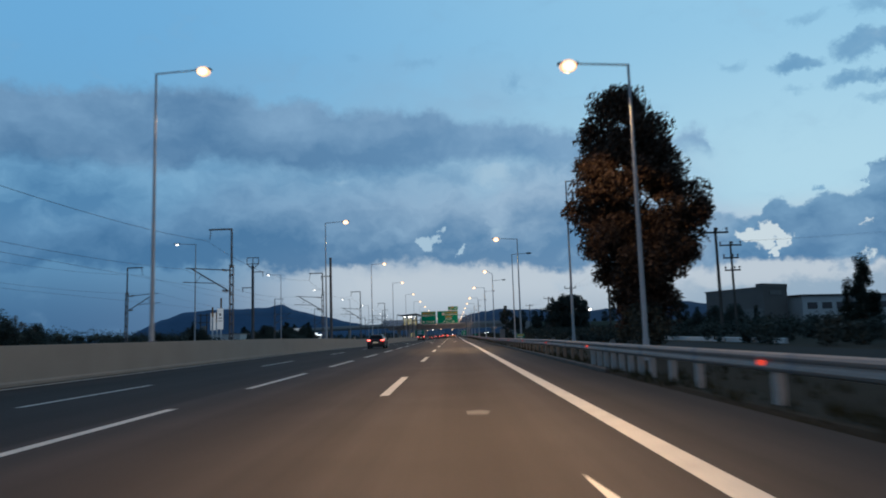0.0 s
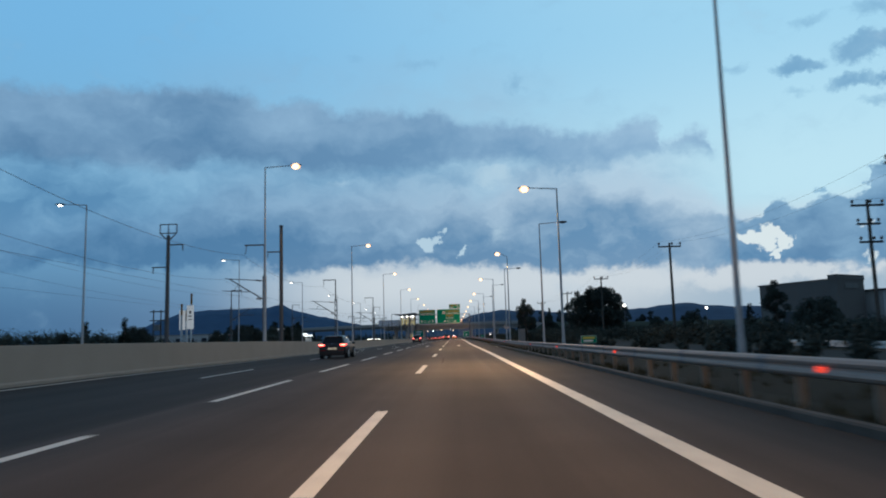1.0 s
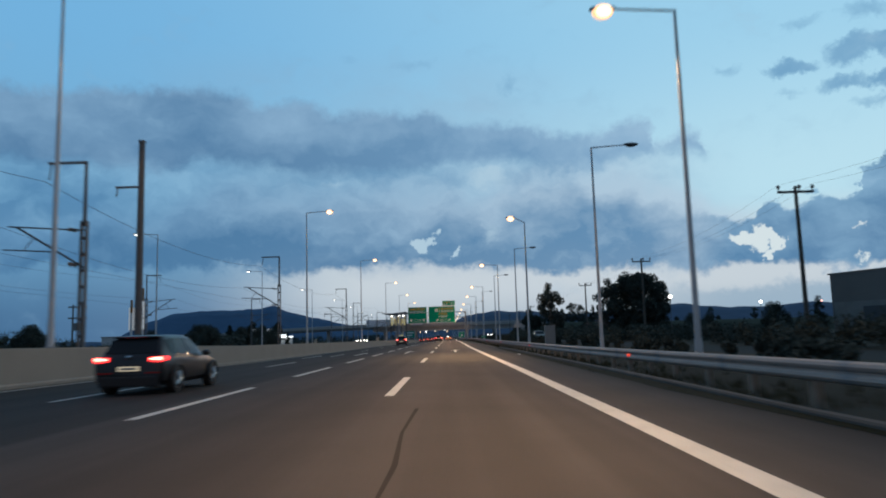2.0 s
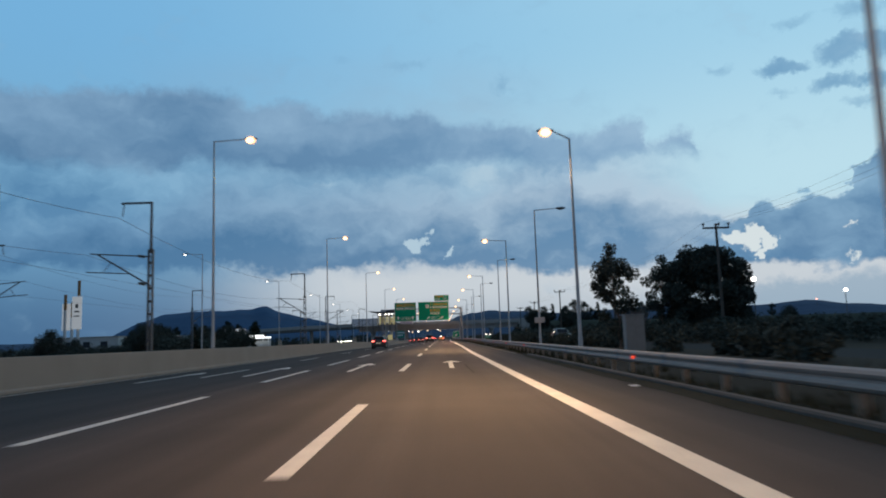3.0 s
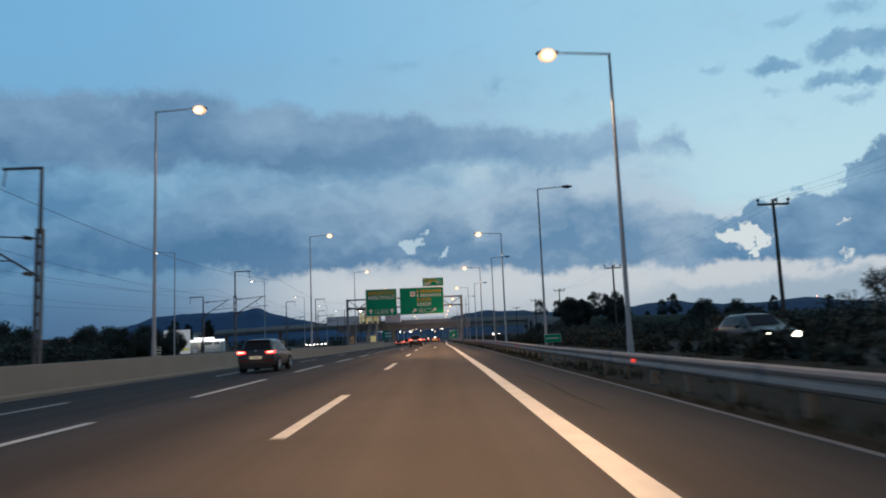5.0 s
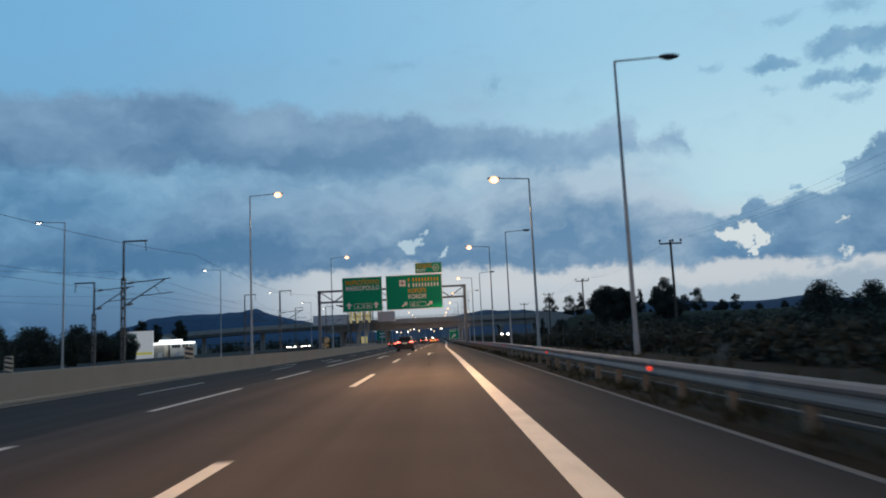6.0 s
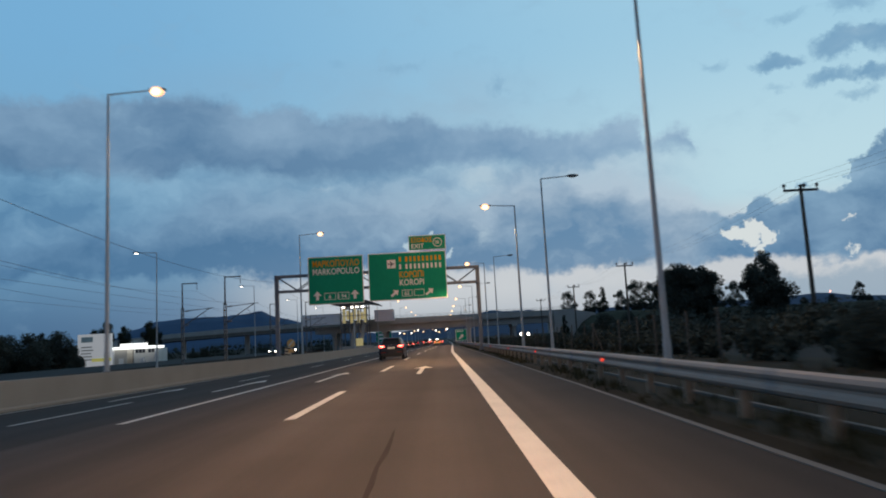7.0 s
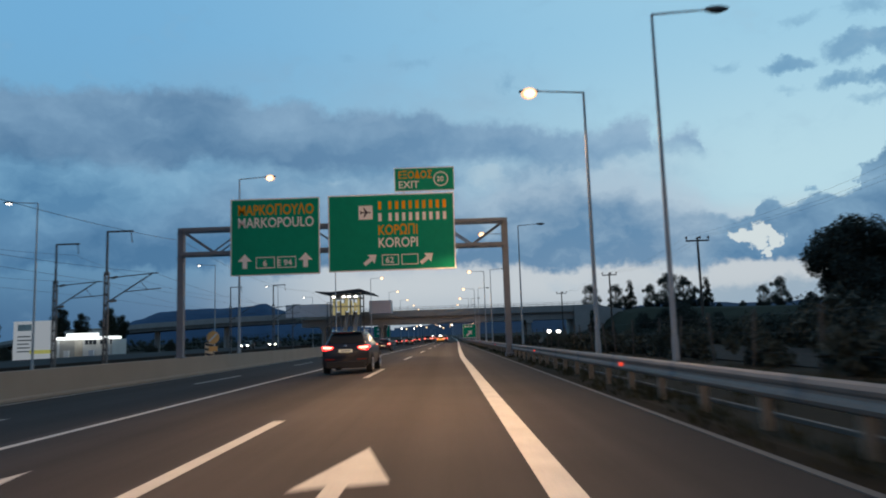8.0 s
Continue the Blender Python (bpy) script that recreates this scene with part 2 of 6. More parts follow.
def asphalt_material():
    """Worn asphalt: aggregate grain, long tyre bands and patches; the outer lanes were resurfaced darker."""
    mt = material("asphalt", (0.069, 0.059, 0.053), 0.88, vary=0.22, grain=38.0, stain=0.35, bump=0.35)
    nt = mt.node_tree
    link = nt.links.new
    p = nt.nodes["Principled BSDF"]
    p.inputs["Specular IOR Level"].default_value = 0.2
    base = p.inputs["Base Color"].links[0].from_socket
    geo = nt.nodes.new("ShaderNodeNewGeometry")
    sc = nt.nodes.new("ShaderNodeVectorMath")
    sc.operation = "MULTIPLY"
    link(geo.outputs["Position"], sc.inputs[0])
    sc.inputs[1].default_value = (1.1, 0.012, 0.0)
    n = nt.nodes.new("ShaderNodeTexNoise")
    link(sc.outputs[0], n.inputs["Vector"])
    n.inputs["Scale"].default_value, n.inputs["Detail"].default_value = 1.0, 5.0
    rng = nt.nodes.new("ShaderNodeMapRange")
    link(n.outputs["Fac"], rng.inputs[0])
    rng.inputs[1].default_value, rng.inputs[2].default_value, rng.inputs[3].default_value, rng.inputs[4].default_value = 0.3, 0.7, 0.72, 1.22
    sep = nt.nodes.new("ShaderNodeSeparateXYZ")
    link(geo.outputs["Position"], sep.inputs[0])
    seam = nt.nodes.new("ShaderNodeMapRange")
    link(sep.outputs[0], seam.inputs[0])
    seam.inputs[1].default_value, seam.inputs[2].default_value, seam.inputs[3].default_value, seam.inputs[4].default_value = -5.75, -5.6, 0.55, 1.0
    # oil-dark band down the middle of each lane, lanes 3.8 m apart
    def calc(op, a, b=0.0):
        q = nt.nodes.new("ShaderNodeMath")
        q.operation = op
        for i, c in ((0, a), (1, b)):
            if isinstance(c, float):
                q.inputs[i].default_value = c
            else:
                link(c, q.inputs[i])
        return q.outputs[0]
    lane = calc("SUBTRACT", calc("FLOORED_MODULO", calc("ADD", sep.outputs[0], 1.48 + 38.0), 3.8), 1.9)
    band = calc("EXPONENT", calc("MULTIPLY", calc("POWER", calc("ABSOLUTE", lane), 2.0), -4.0))
    band = calc("MULTIPLY", band, calc("ADD", n.outputs["Fac"], 0.0))
    band = calc("SUBTRACT", 1.04, calc("MULTIPLY", band, 0.42))
    mul = nt.nodes.new("ShaderNodeMath")
    mul.operation = "MULTIPLY"
    link(calc("MULTIPLY", rng.outputs[0], band), mul.inputs[0]), link(seam.outputs[0], mul.inputs[1])
    # middle lane darkened in colour, as it lies outside the car's headlight pool
    lane_dim = nt.nodes.new("ShaderNodeMapRange")
    link(sep.outputs[0], lane_dim.inputs[0])
    lane_dim.inputs[1].default_value, lane_dim.inputs[2].default_value, lane_dim.inputs[3].default_value, lane_dim.inputs[4].default_value = -2.2, -1.2, 0.80, 1.0
    # the shoulder's colour is darkened too, for the missing headlight there
    shoulder = nt.nodes.new("ShaderNodeMapRange")
    link(sep.outputs[0], shoulder.inputs[0])
    shoulder.inputs[1].default_value, shoulder.inputs[2].default_value, shoulder.inputs[3].default_value, shoulder.inputs[4].default_value = 2.2, 2.7, 1.0, 0.82
    hsv = nt.nodes.new("ShaderNodeHueSaturation")
    link(calc("MULTIPLY", calc("MULTIPLY", mul.outputs[0], lane_dim.outputs[0]), shoulder.outputs[0]), hsv.inputs["Value"]), link(base, hsv.inputs["Color"])
    link(hsv.outputs[0], p.inputs["Base Color"])
    return mt


M = {
    "asphalt": asphalt_material(),
    "paint": material("road_paint", (0.76, 0.72, 0.63), 0.6, vary=0.14, grain=25, stain=2.0, second=(0.50, 0.47, 0.41)),
    "soil": material("dry_grass_soil", (0.046, 0.034, 0.020), 0.95, grain=9, stain=0.25, second=(0.020, 0.017, 0.011), bump=0.6),
    "field": material("field_ground", (0.05, 0.055, 0.035), 0.95, grain=4, stain=0.03, second=(0.03, 0.034, 0.024)),
    "barrier": material("concrete_barrier", (0.305, 0.272, 0.228), 0.85, grain=18, stain=0.5, vary=0.12),
    "concrete": material("concrete", (0.44, 0.42, 0.39), 0.85, grain=14, stain=0.4, vary=0.18),
    "cabinet_grey": material("grey_cabinet_paint", (0.22, 0.24, 0.24), 0.6, vary=0.1, grain=5, bump=0.02),
    "concrete_dark": material("weathered_concrete", (0.20, 0.19, 0.175), 0.9, grain=12, stain=0.5, vary=0.25),
    "fence_post": material("mossy_concrete_post", (0.10, 0.095, 0.085), 0.9, grain=12, stain=0.8, vary=0.3),
    "verge_dirt": material("damp_verge_earth", (0.030, 0.028, 0.016), 0.95, grain=14, stain=0.8, vary=0.35, second=(0.018, 0.020, 0.010), bump=0.6),
    "old_kerb": material("dirty_kerb_concrete", (0.125, 0.112, 0.095), 0.9, grain=16, stain=1.2, vary=0.35, second=(0.05, 0.046, 0.04)),
    "kerb": material("kerb_concrete", (0.17, 0.158, 0.142), 0.85, grain=20, stain=1.5, vary=0.2),
    # warm tint in this steel's colour stands in for lamp light on the rail
    "galv": material("galvanised_steel", (0.300, 0.262, 0.236), 0.62, 0.15, vary=0.15, grain=8, stain=0.7, bump=0.05),
    "galv_dull": material("dull_galvanised_steel", (0.22, 0.225, 0.23), 0.68, 0.15, vary=0.15, grain=8, stain=0.5, bump=0.05),
    "gantry_steel": material("blue_grey_gantry_paint", (0.165, 0.195, 0.235), 0.6, 0.1, vary=0.15, grain=8, stain=0.5, bump=0.04),
    "pole_steel": material("weathered_lamp_post_steel", (0.50, 0.52, 0.53), 0.6, 0.2, vary=0.12, grain=8, stain=0.5, bump=0.03),
    "post": material("guardrail_post_steel", (0.27, 0.235, 0.19), 0.65, 0.1, vary=0.2, grain=10, stain=1.0, bump=0.05),
    "mast": material("catenary_mast_steel", (0.115, 0.12, 0.125), 0.65, 0.3, vary=0.2, grain=8, stain=0.6, bump=0.05),
    "wire": material("wire", (0.05, 0.05, 0.055), 0.6, 0.3, bump=0),
    "wood_pole": material("weathered_wood_pole", (0.10, 0.085, 0.07), 0.9, grain=20, stain=1.0),
    "insulator": material("porcelain", (0.12, 0.10, 0.09), 0.35, bump=0),
    "lamp_case": material("lamp_housing", (0.16, 0.165, 0.17), 0.5, 0.3, bump=0.03),
    "lamp_glow": material("sodium_lamp_glow", (1, 0.8, 0.6), 0.4, glow=1.35, glow_colour=(1.0, 0.50, 0.24), bump=0),
    "lamp_core": material("sodium_lamp_core", (1, 0.9, 0.7), 0.4, glow=3.0, glow_colour=(1.0, 0.68, 0.36), bump=0),
    "lamp_white": material("white_lamp_glow", (1, 1, 1), 0.4, glow=7.0, glow_colour=(1.0, 0.95, 0.86), bump=0),
    "lamp_off": material("unlit_lamp_glass", (0.07, 0.075, 0.08), 0.2, bump=0),
    "reflector_dim": material("dull_red_reflector", (0.35, 0.02, 0.015), 0.25, bump=0),
    # rail reflector, no lamp: the emission imitates returned headlight
    "reflector": material("red_reflector_glow", (0.55, 0.03, 0.02), 0.25, glow=0.9, glow_colour=(1.0, 0.07, 0.03), bump=0),
    "sign_green": material("green_sign_sheeting", (0.0, 0.29, 0.175), 0.6, vary=0.08, grain=3, stain=0.7, bump=0.02),
    "sign_white": material("white_sign_sheeting", (0.86, 0.86, 0.84), 0.45, vary=0.05, grain=6, bump=0),
    "sign_orange": material("orange_sign_sheeting", (0.78, 0.36, 0.015), 0.6, vary=0.08, grain=6, bump=0),
    "sign_yellow": material("yellow_sign_sheeting", (0.72, 0.60, 0.10), 0.5, vary=0.08, bump=0),
    # hazard boards: returned warm headlight is put into the base colour
    "hazard_pale": material("warm_lit_sheeting", (0.90, 0.72, 0.50), 0.45, vary=0.1, grain=6, bump=0),
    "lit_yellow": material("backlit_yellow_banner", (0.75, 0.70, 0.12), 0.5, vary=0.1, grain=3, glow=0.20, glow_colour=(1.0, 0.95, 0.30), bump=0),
    "old_asphalt": material("old_service_road_asphalt", (0.030, 0.029, 0.028), 0.92, vary=0.25, grain=30, stain=0.3, second=(0.022, 0.021, 0.02), bump=0.4),
    "sign_back": material("aluminium_sign_back", (0.45, 0.46, 0.47), 0.5, 0.6, vary=0.1, bump=0.03),
    "faded_green": material("faded_green_print", (0.60, 0.70, 0.64), 0.6, bump=0),
    "black": material("black_plastic", (0.018, 0.018, 0.019), 0.5, bump=0.03),
    "bitumen": material("bitumen_seal", (0.034, 0.028, 0.025), 0.92, grain=30, bump=0.1),
    "rubber": material("tyre_rubber", (0.022, 0.022, 0.022), 0.85, grain=40, bump=0.1),
    "alloy": material("alloy_rim", (0.45, 0.45, 0.46), 0.3, 0.9, bump=0),
    "glass_dark": material("tinted_car_glass", (0.02, 0.024, 0.028), 0.10, vary=0.05, bump=0),
    "paint_black": material("black_car_paint", (0.011, 0.011, 0.013), 0.36, 0.0, vary=0.1, bump=0, coat=0.2),
    "paint_navy": material("dark_blue_car_paint", (0.013, 0.015, 0.024), 0.34, 0.1, vary=0.1, bump=0, coat=0.45),
    "paint_grey": material("dark_grey_car_paint", (0.03, 0.030, 0.033), 0.34, 0.2, vary=0.06, bump=0, coat=0.6),
    "paint_yellow": material("yellow_taxi_paint", (0.72, 0.42, 0.02), 0.35, vary=0.06, bump=0, coat=0.6),
    "paint_red": material("dark_red_car_paint", (0.075, 0.010, 0.012), 0.3, 0.2, vary=0.06, bump=0, coat=0.6),
    "tail": material("lit_tail_lamp", (0.6, 0.02, 0.01), 0.25, glow=3.2, glow_colour=(1.0, 0.03, 0.03), bump=0),
    "tail_core": material("tail_lamp_core", (0.9, 0.2, 0.1), 0.25, glow=5.0, glow_colour=(1.0, 0.34, 0.24), bump=0),
    "headlight": material("lit_headlight", (1, 1, 1), 0.2, glow=16.0, glow_colour=(1.0, 0.93, 0.80), bump=0),
    # the plate lamp's light is put into the plate as a warm glow
    "plate": material("number_plate", (0.72, 0.68, 0.56), 0.4, glow=0.40, glow_colour=(1.0, 0.84, 0.55), bump=0),
    "bar": material("dark_print", (0.05, 0.05, 0.06), 0.5, bump=0),
    "chrome": material("chrome_trim", (0.6, 0.6, 0.6), 0.15, 1.0, bump=0),
    "bark": material("eucalyptus_bark", (0.22, 0.18, 0.14), 0.9, grain=14, stain=1.5, second=(0.10, 0.08, 0.065), bump=0.6),
    "leaf": material("eucalyptus_leaves", (0.074, 0.051, 0.036), 0.6, vary=0.3, grain=6, stain=0.6, spread=0.45, bump=0),
    "leaf_dark": material("dark_leaves", (0.064, 0.077, 0.064), 0.75, vary=0.3, grain=6, stain=0.4, spread=0.28, bump=0),
    "needle": material("cypress_leaves", (0.030, 0.040, 0.028), 0.75, vary=0.3, grain=6, stain=0.4, spread=0.4, bump=0),
    "grass": material("dry_verge_grass", (0.050, 0.046, 0.022), 0.8, vary=0.3, grain=4, stain=0.5, spread=0.5, bump=0),
    "stucco": material("beige_stucco", (0.17, 0.15, 0.135), 0.9, grain=10, stain=0.15, vary=0.15),
    "stucco_white": material("white_stucco", (0.62, 0.62, 0.60), 0.85, grain=10, stain=0.2, vary=0.1),
    "stucco_pink": material("pink_stucco", (0.40, 0.22, 0.18), 0.9, grain=10, stain=0.3, vary=0.12),
    "window": material("dark_window_glass", (0.03, 0.035, 0.045), 0.12, bump=0),
    "white_panel": material("white_sign_panel", (0.74, 0.75, 0.75), 0.5, vary=0.05, grain=3, bump=0),
    "rust_orange": material("faded_orange_paint", (0.34, 0.17, 0.06), 0.6, vary=0.2, grain=6, stain=0.8),
    "board_glow": material("glowing_white_board", (0.8, 0.8, 0.8), 0.5, vary=0.1, grain=2, glow=0.22, glow_colour=(0.95, 1.0, 1.0), bump=0),
    "canopy_glow": material("lit_canopy_fascia", (1, 1, 1), 0.5, glow=1.6, glow_colour=(0.92, 1.0, 1.0), bump=0),
    "warm_glass": material("lit_lobby_glass", (0.6, 0.5, 0.2), 0.3, glow=0.24, glow_colour=(0.95, 0.84, 0.42), bump=0),
    "pale_glass": material("pale_cladding_glass", (0.76, 0.79, 0.83), 0.4, vary=0.06, bump=0),
    "pale_pink": material("pink_cladding_panel", (0.78, 0.68, 0.68), 0.5, vary=0.06, bump=0),
    "roof_dark": material("dark_roof_sheet", (0.055, 0.06, 0.065), 0.5, 0.3, bump=0.05),
    # air haze is put into the base colours of the far ridges
    "mountain": material("haze_blue_mountain", (0.052, 0.105, 0.185), 1.0, vary=0.12, grain=0.02, stain=0.004, bump=0),
    "hill": material("haze_blue_hill", (0.065, 0.098, 0.155), 1.0, vary=0.15, grain=0.02, stain=0.005, bump=0),
    "rail": material("rail_steel", (0.16, 0.13, 0.11), 0.5, 0.6, bump=0.05),
    "ballast": material("rail_ballast", (0.14, 0.125, 0.11), 0.95, grain=14, stain=0.8, vary=0.3, bump=0.8),
    "orange": material("orange_warning_sheeting", (0.92, 0.50, 0.18), 0.5, bump=0),
}

for k in ("bitumen", "verge_dirt", "old_asphalt", "glass_dark", "sign_green", "sign_orange", "sign_white", "leaf", "leaf_dark", "needle", "grass", "soil", "field", "mountain", "hill"):
    M[k].node_tree.nodes["Principled BSDF"].inputs["Specular IOR Level"].default_value = 0.12


# ---- mesh helpers ----
def part(name, bm, mat, parent=None, label="", smooth=False):
    """Links a bmesh as one mesh object, under a thing or a part if given."""
    me = bpy.data.meshes.new(name)
    bm.to_mesh(me)
    bm.free()
    me.materials.append(M[mat])
    if smooth:
        for poly in me.polygons:
            poly.use_smooth = True
    ob = new(name, me)
    if parent is not None:
        ob.parent = parent
    if label:
        ob["label"] = label
    return ob


def mesh_part(name, verts, faces, mat, parent=None, label=""):
    me = bpy.data.meshes.new(name)
    me.from_pydata(verts, [], faces)
    me.materials.append(M[mat])
    ob = new(name, me)
    if parent is not None:
        ob.parent = parent
    if label:
        ob["label"] = label
    return ob


def thing(name, label, category, at=(0, 0, 0), turn=0.0, group="", kind=""):
    ob = new(name)
    ob.empty_display_size = 0.2
    ob.matrix_basis = pose(*at, 0, 0, turn)
    return tagged(ob, label, category, group, kind)


def B():
    return bmesh.new()


def box(bm, x0, x1, y0, y1, z0, z1, bevel=0.0):
    vs = [bm.verts.new((x, y, z)) for z in (z0, z1) for y in (y0, y1) for x in (x0, x1)]
    fs = [bm.faces.new([vs[i] for i in f]) for f in ((0, 2, 3, 1), (4, 5, 7, 6), (0, 1, 5, 4), (2, 6, 7, 3), (0, 4, 6, 2), (1, 3, 7, 5))]
    if bevel:
        es = list({e for f in fs for e in f.edges})
        bmesh.ops.bevel(bm, geom=es, offset=bevel, segments=2, affect="EDGES", profile=0.6)
    return bm


def tube(bm, a, b, r0, r1=None, n=8):
    """A tapered round bar from a to b, closed at both ends."""
    a, b = Vector(a), Vector(b)
    r1 = r0 if r1 is None else r1
    q = (b - a).to_track_quat("Z", "Y")
    rings = []
    for c, r in ((a, r0), (b, r1)):
        rings.append([bm.verts.new(c + q @ Vector((r * math.cos(2 * math.pi * k / n), r * math.sin(2 * math.pi * k / n), 0))) for k in range(n)])
    for k in range(n):
        bm.faces.new((rings[0][k], rings[0][(k + 1) % n], rings[1][(k + 1) % n], rings[1][k]))
    bm.faces.new(rings[0][::-1]), bm.faces.new(rings[1])
    return bm


def path_tube(bm, pts, r, n=6):
    for a, b in zip(pts, pts[1:]):
        tube(bm, a, b, r, r, n)
    return bm


def extrude_profile(bm, profile, ys, at):
    """Runs a closed (x, z) profile along y; at(y) gives the shift in x and z."""
    rings = []
    for y in ys:
        dx, dz = at(y)
        rings.append([bm.verts.new((x + dx, y, z + dz)) for x, z in profile])
    n = len(profile)
    for r0, r1 in zip(rings, rings[1:]):
        for k in range(n):
            bm.faces.new((r0[k], r0[(k + 1) % n], r1[(k + 1) % n], r1[k]))
    bm.faces.new(rings[0]), bm.faces.new(rings[-1][::-1])
    bmesh.ops.recalc_face_normals(bm, faces=bm.faces)
    return bm


def ball(bm, c, rx, ry, rz, seg=12, rings=8):
    m = Matrix.Translation(c) @ Matrix.Diagonal((rx, ry, rz, 1))
    bmesh.ops.create_uvsphere(bm, u_segments=seg, v_segments=rings, radius=1, matrix=m)
    return bm


def lettering(name, text, size, mat, parent, at, label="", width=0.0):
    """Raised letters facing south (towards -y), their baseline starting at a place."""
    cu = bpy.data.curves.new(name, "FONT")
    cu.body, cu.size, cu.extrude, cu.offset = text, size, 0.004, 0.016 * size
    tmp = new(name + "_curve", cu)
    tmp.data.resolution_u = 3
    dg = bpy.context.evaluated_depsgraph_get()
    me = bpy.data.meshes.new_from_object(tmp.evaluated_get(dg))
    bpy.data.objects.remove(tmp)
    bpy.data.curves.remove(cu)
    me.name = name
    me.materials.clear()
    me.materials.append(M[mat])
    ob = new(name, me)
    ob.parent = parent
    xs = [q.co.x for q in me.vertices]
    squeeze = width / (max(xs) - min(xs)) if width else 1.0
    ob.matrix_basis = pose(*at, 90, 0, 0) @ Matrix.Diagonal((squeeze, 1, 1, 1))
    if label:
        ob["label"] = label
    return ob


# ---- the lie of the road ----
XL, XR = -1.41, 2.25          # dashed lane line and edge line of the camera's lane
X_LANE2, X_LANE3, X_EDGE_L, X_WALL = -5.3, -9.1, -13.55, -14.3


def z_road(x, y):
    centre = ramp(y, (205, 365), (0, -0.55))
    bank = ramp(y, (55, 90, 105, 150, 200, 220, 240), (0, 0.012, 0.021, 0.029, 0.034, 0.041, 0.044))
    fall = XL - min(x, XL)
    hollow = ramp(fall, (0, 3.89, 7.69, 12.89), (0, 1.0, 4.6, 12.89))  # the outer lanes fall away more
    w = ramp(y, (170, 205), (0, 1))
    return centre - (w * fall + (1 - w) * hollow) * bank


def z_verge(x, y):
    """Ground beside the road."""
    if x < X_WALL:
        return z_road(X_WALL, y) - 0.10
    if x <= 4.5:
        return z_road(x, y) - 0.06
    return z_road(XL, y) + ramp(x, (4.5, 4.75, 6.0, 9.0, 13, 40), (-0.06, 0.02, -0.04, 0.22, 0.10, 0.0))


YS = list(range(-80, 601, 5)) + [700, 850, 1100, 1500]


def sheet(name, xs, ys, z, mat):
    verts = [(x, y, z(x, y)) for y in ys for x in xs]
    n = len(xs)
    faces = [(j * n + i, j * n + i + 1, (j + 1) * n + i + 1, (j + 1) * n + i) for j in range(len(ys) - 1) for i in range(n - 1)]
    return mesh_part(name, verts, faces, mat)


ground = sheet("ground", [-3500, -1200, -400, -150, -70, -36, -15, X_WALL, XL, 4.5, 4.75, 5.4, 6, 7.5, 9, 11, 13, 20, 40, 100, 300, 1000, 3500],
               [-1500, -300] + YS + [2200, 3200, 4700], z_verge, "soil")
tagged(ground, "dark dry grass and soil beside the motorway", "ground", kind="structure")

road = sheet("road", [X_WALL, X_EDGE_L, X_LANE3, X_LANE2, XL, XR, 4.5], YS, z_road, "asphalt")
tagged(road, "worn grey asphalt motorway carriageway with tyre bands", "road", kind="structure")


def strip(bm, x0, x1, y0, y1, dz=0.006, swing=None):
    cuts = [y0] + [y for y in YS if y0 < y < y1] + [y1]
    rows = [[bm.verts.new((x, y, z_road(x, y) + dz)) for x in (x0 + (swing(y) if swing else 0), x1 + (swing(y) if swing else 0))] for y in cuts]
    for a, b in zip(rows, rows[1:]):
        bm.faces.new((a[0], a[1], b[1], b[0]))


def marking(name, bm, label):
    return tagged(part(name, bm, "paint"), label, "road marking", kind="structure")


def x_edge(y):
    """The edge line wanders a little along the road."""
    return ramp(y, (80, 102, 130, 160, 245, 258, 282, 320, 377, 450), (XR, 2.13, 2.06, 2.22, 2.22, 2.20, 2.46, 3.0, 3.8, 4.3))


bm = B()
rows = [[bm.verts.new((x_edge(y) + dx, y, z_road(0, y) + 0.006)) for dx in (-0.15, 0.15)] for y in [y for y in YS if y <= 900]]
for a, b in zip(rows, rows[1:]):
    bm.faces.new((a[0], a[1], b[1], b[0]))
marking("edge_line", bm, "broad solid white edge line painted on asphalt")
def bend(y):
    """The lanes swing to the east towards the bridge."""
    return ramp(y, (245, 265, 280, 320, 377, 450, 600), (0, 0.3, 0.5, 1.0, 1.7, 3.0, 6.0))


def exit_line(y):
    return ramp(y, (200, 240, 262, 280, 300, 330, 377, 480), (0, 0.1, 0.45, 0.9, 1.4, 2.2, 3.1, 4.6))


bm = B()
strip(bm, X_EDGE_L - 0.12, X_EDGE_L + 0.12, -60, 900)
marking("edge_line", bm, "thin solid white edge line beside the concrete wall")
for k in range(-3, 26):
    bm = B()
    strip(bm, XL - 0.1, XL + 0.1, 14.4 + 18.6 * k, 21.0 + 18.6 * k, swing=bend)
    tagged(marking("lane_dash", bm, "white lane dash painted on asphalt"), group="lane dashes")
for k in range(-4, 16):
    if 5.6 + 12.4 * k < 196:
        bm = B()
        strip(bm, X_LANE2 - 0.1, X_LANE2 + 0.1, 5.6 + 12.28 * k, 12.8 + 12.28 * k)
        tagged(marking("lane_dash", bm, "white lane dash painted on asphalt"), group="lane dashes")
bm = B()
strip(bm, X_LANE2 - 0.1, X_LANE2 + 0.1, 202.6, 480, swing=exit_line)
marking("solid_line", bm, "solid white line between the through lanes and the exit lanes")
for k in range(-4, 22):
    bm = B()
    strip(bm, X_LANE3 - 0.075, X_LANE3 + 0.075, 33.3 + 19.1 * k, 39.9 + 19.1 * k)
    tagged(marking("lane_dash", bm, "thin white lane dash painted on asphalt"), group="lane dashes")


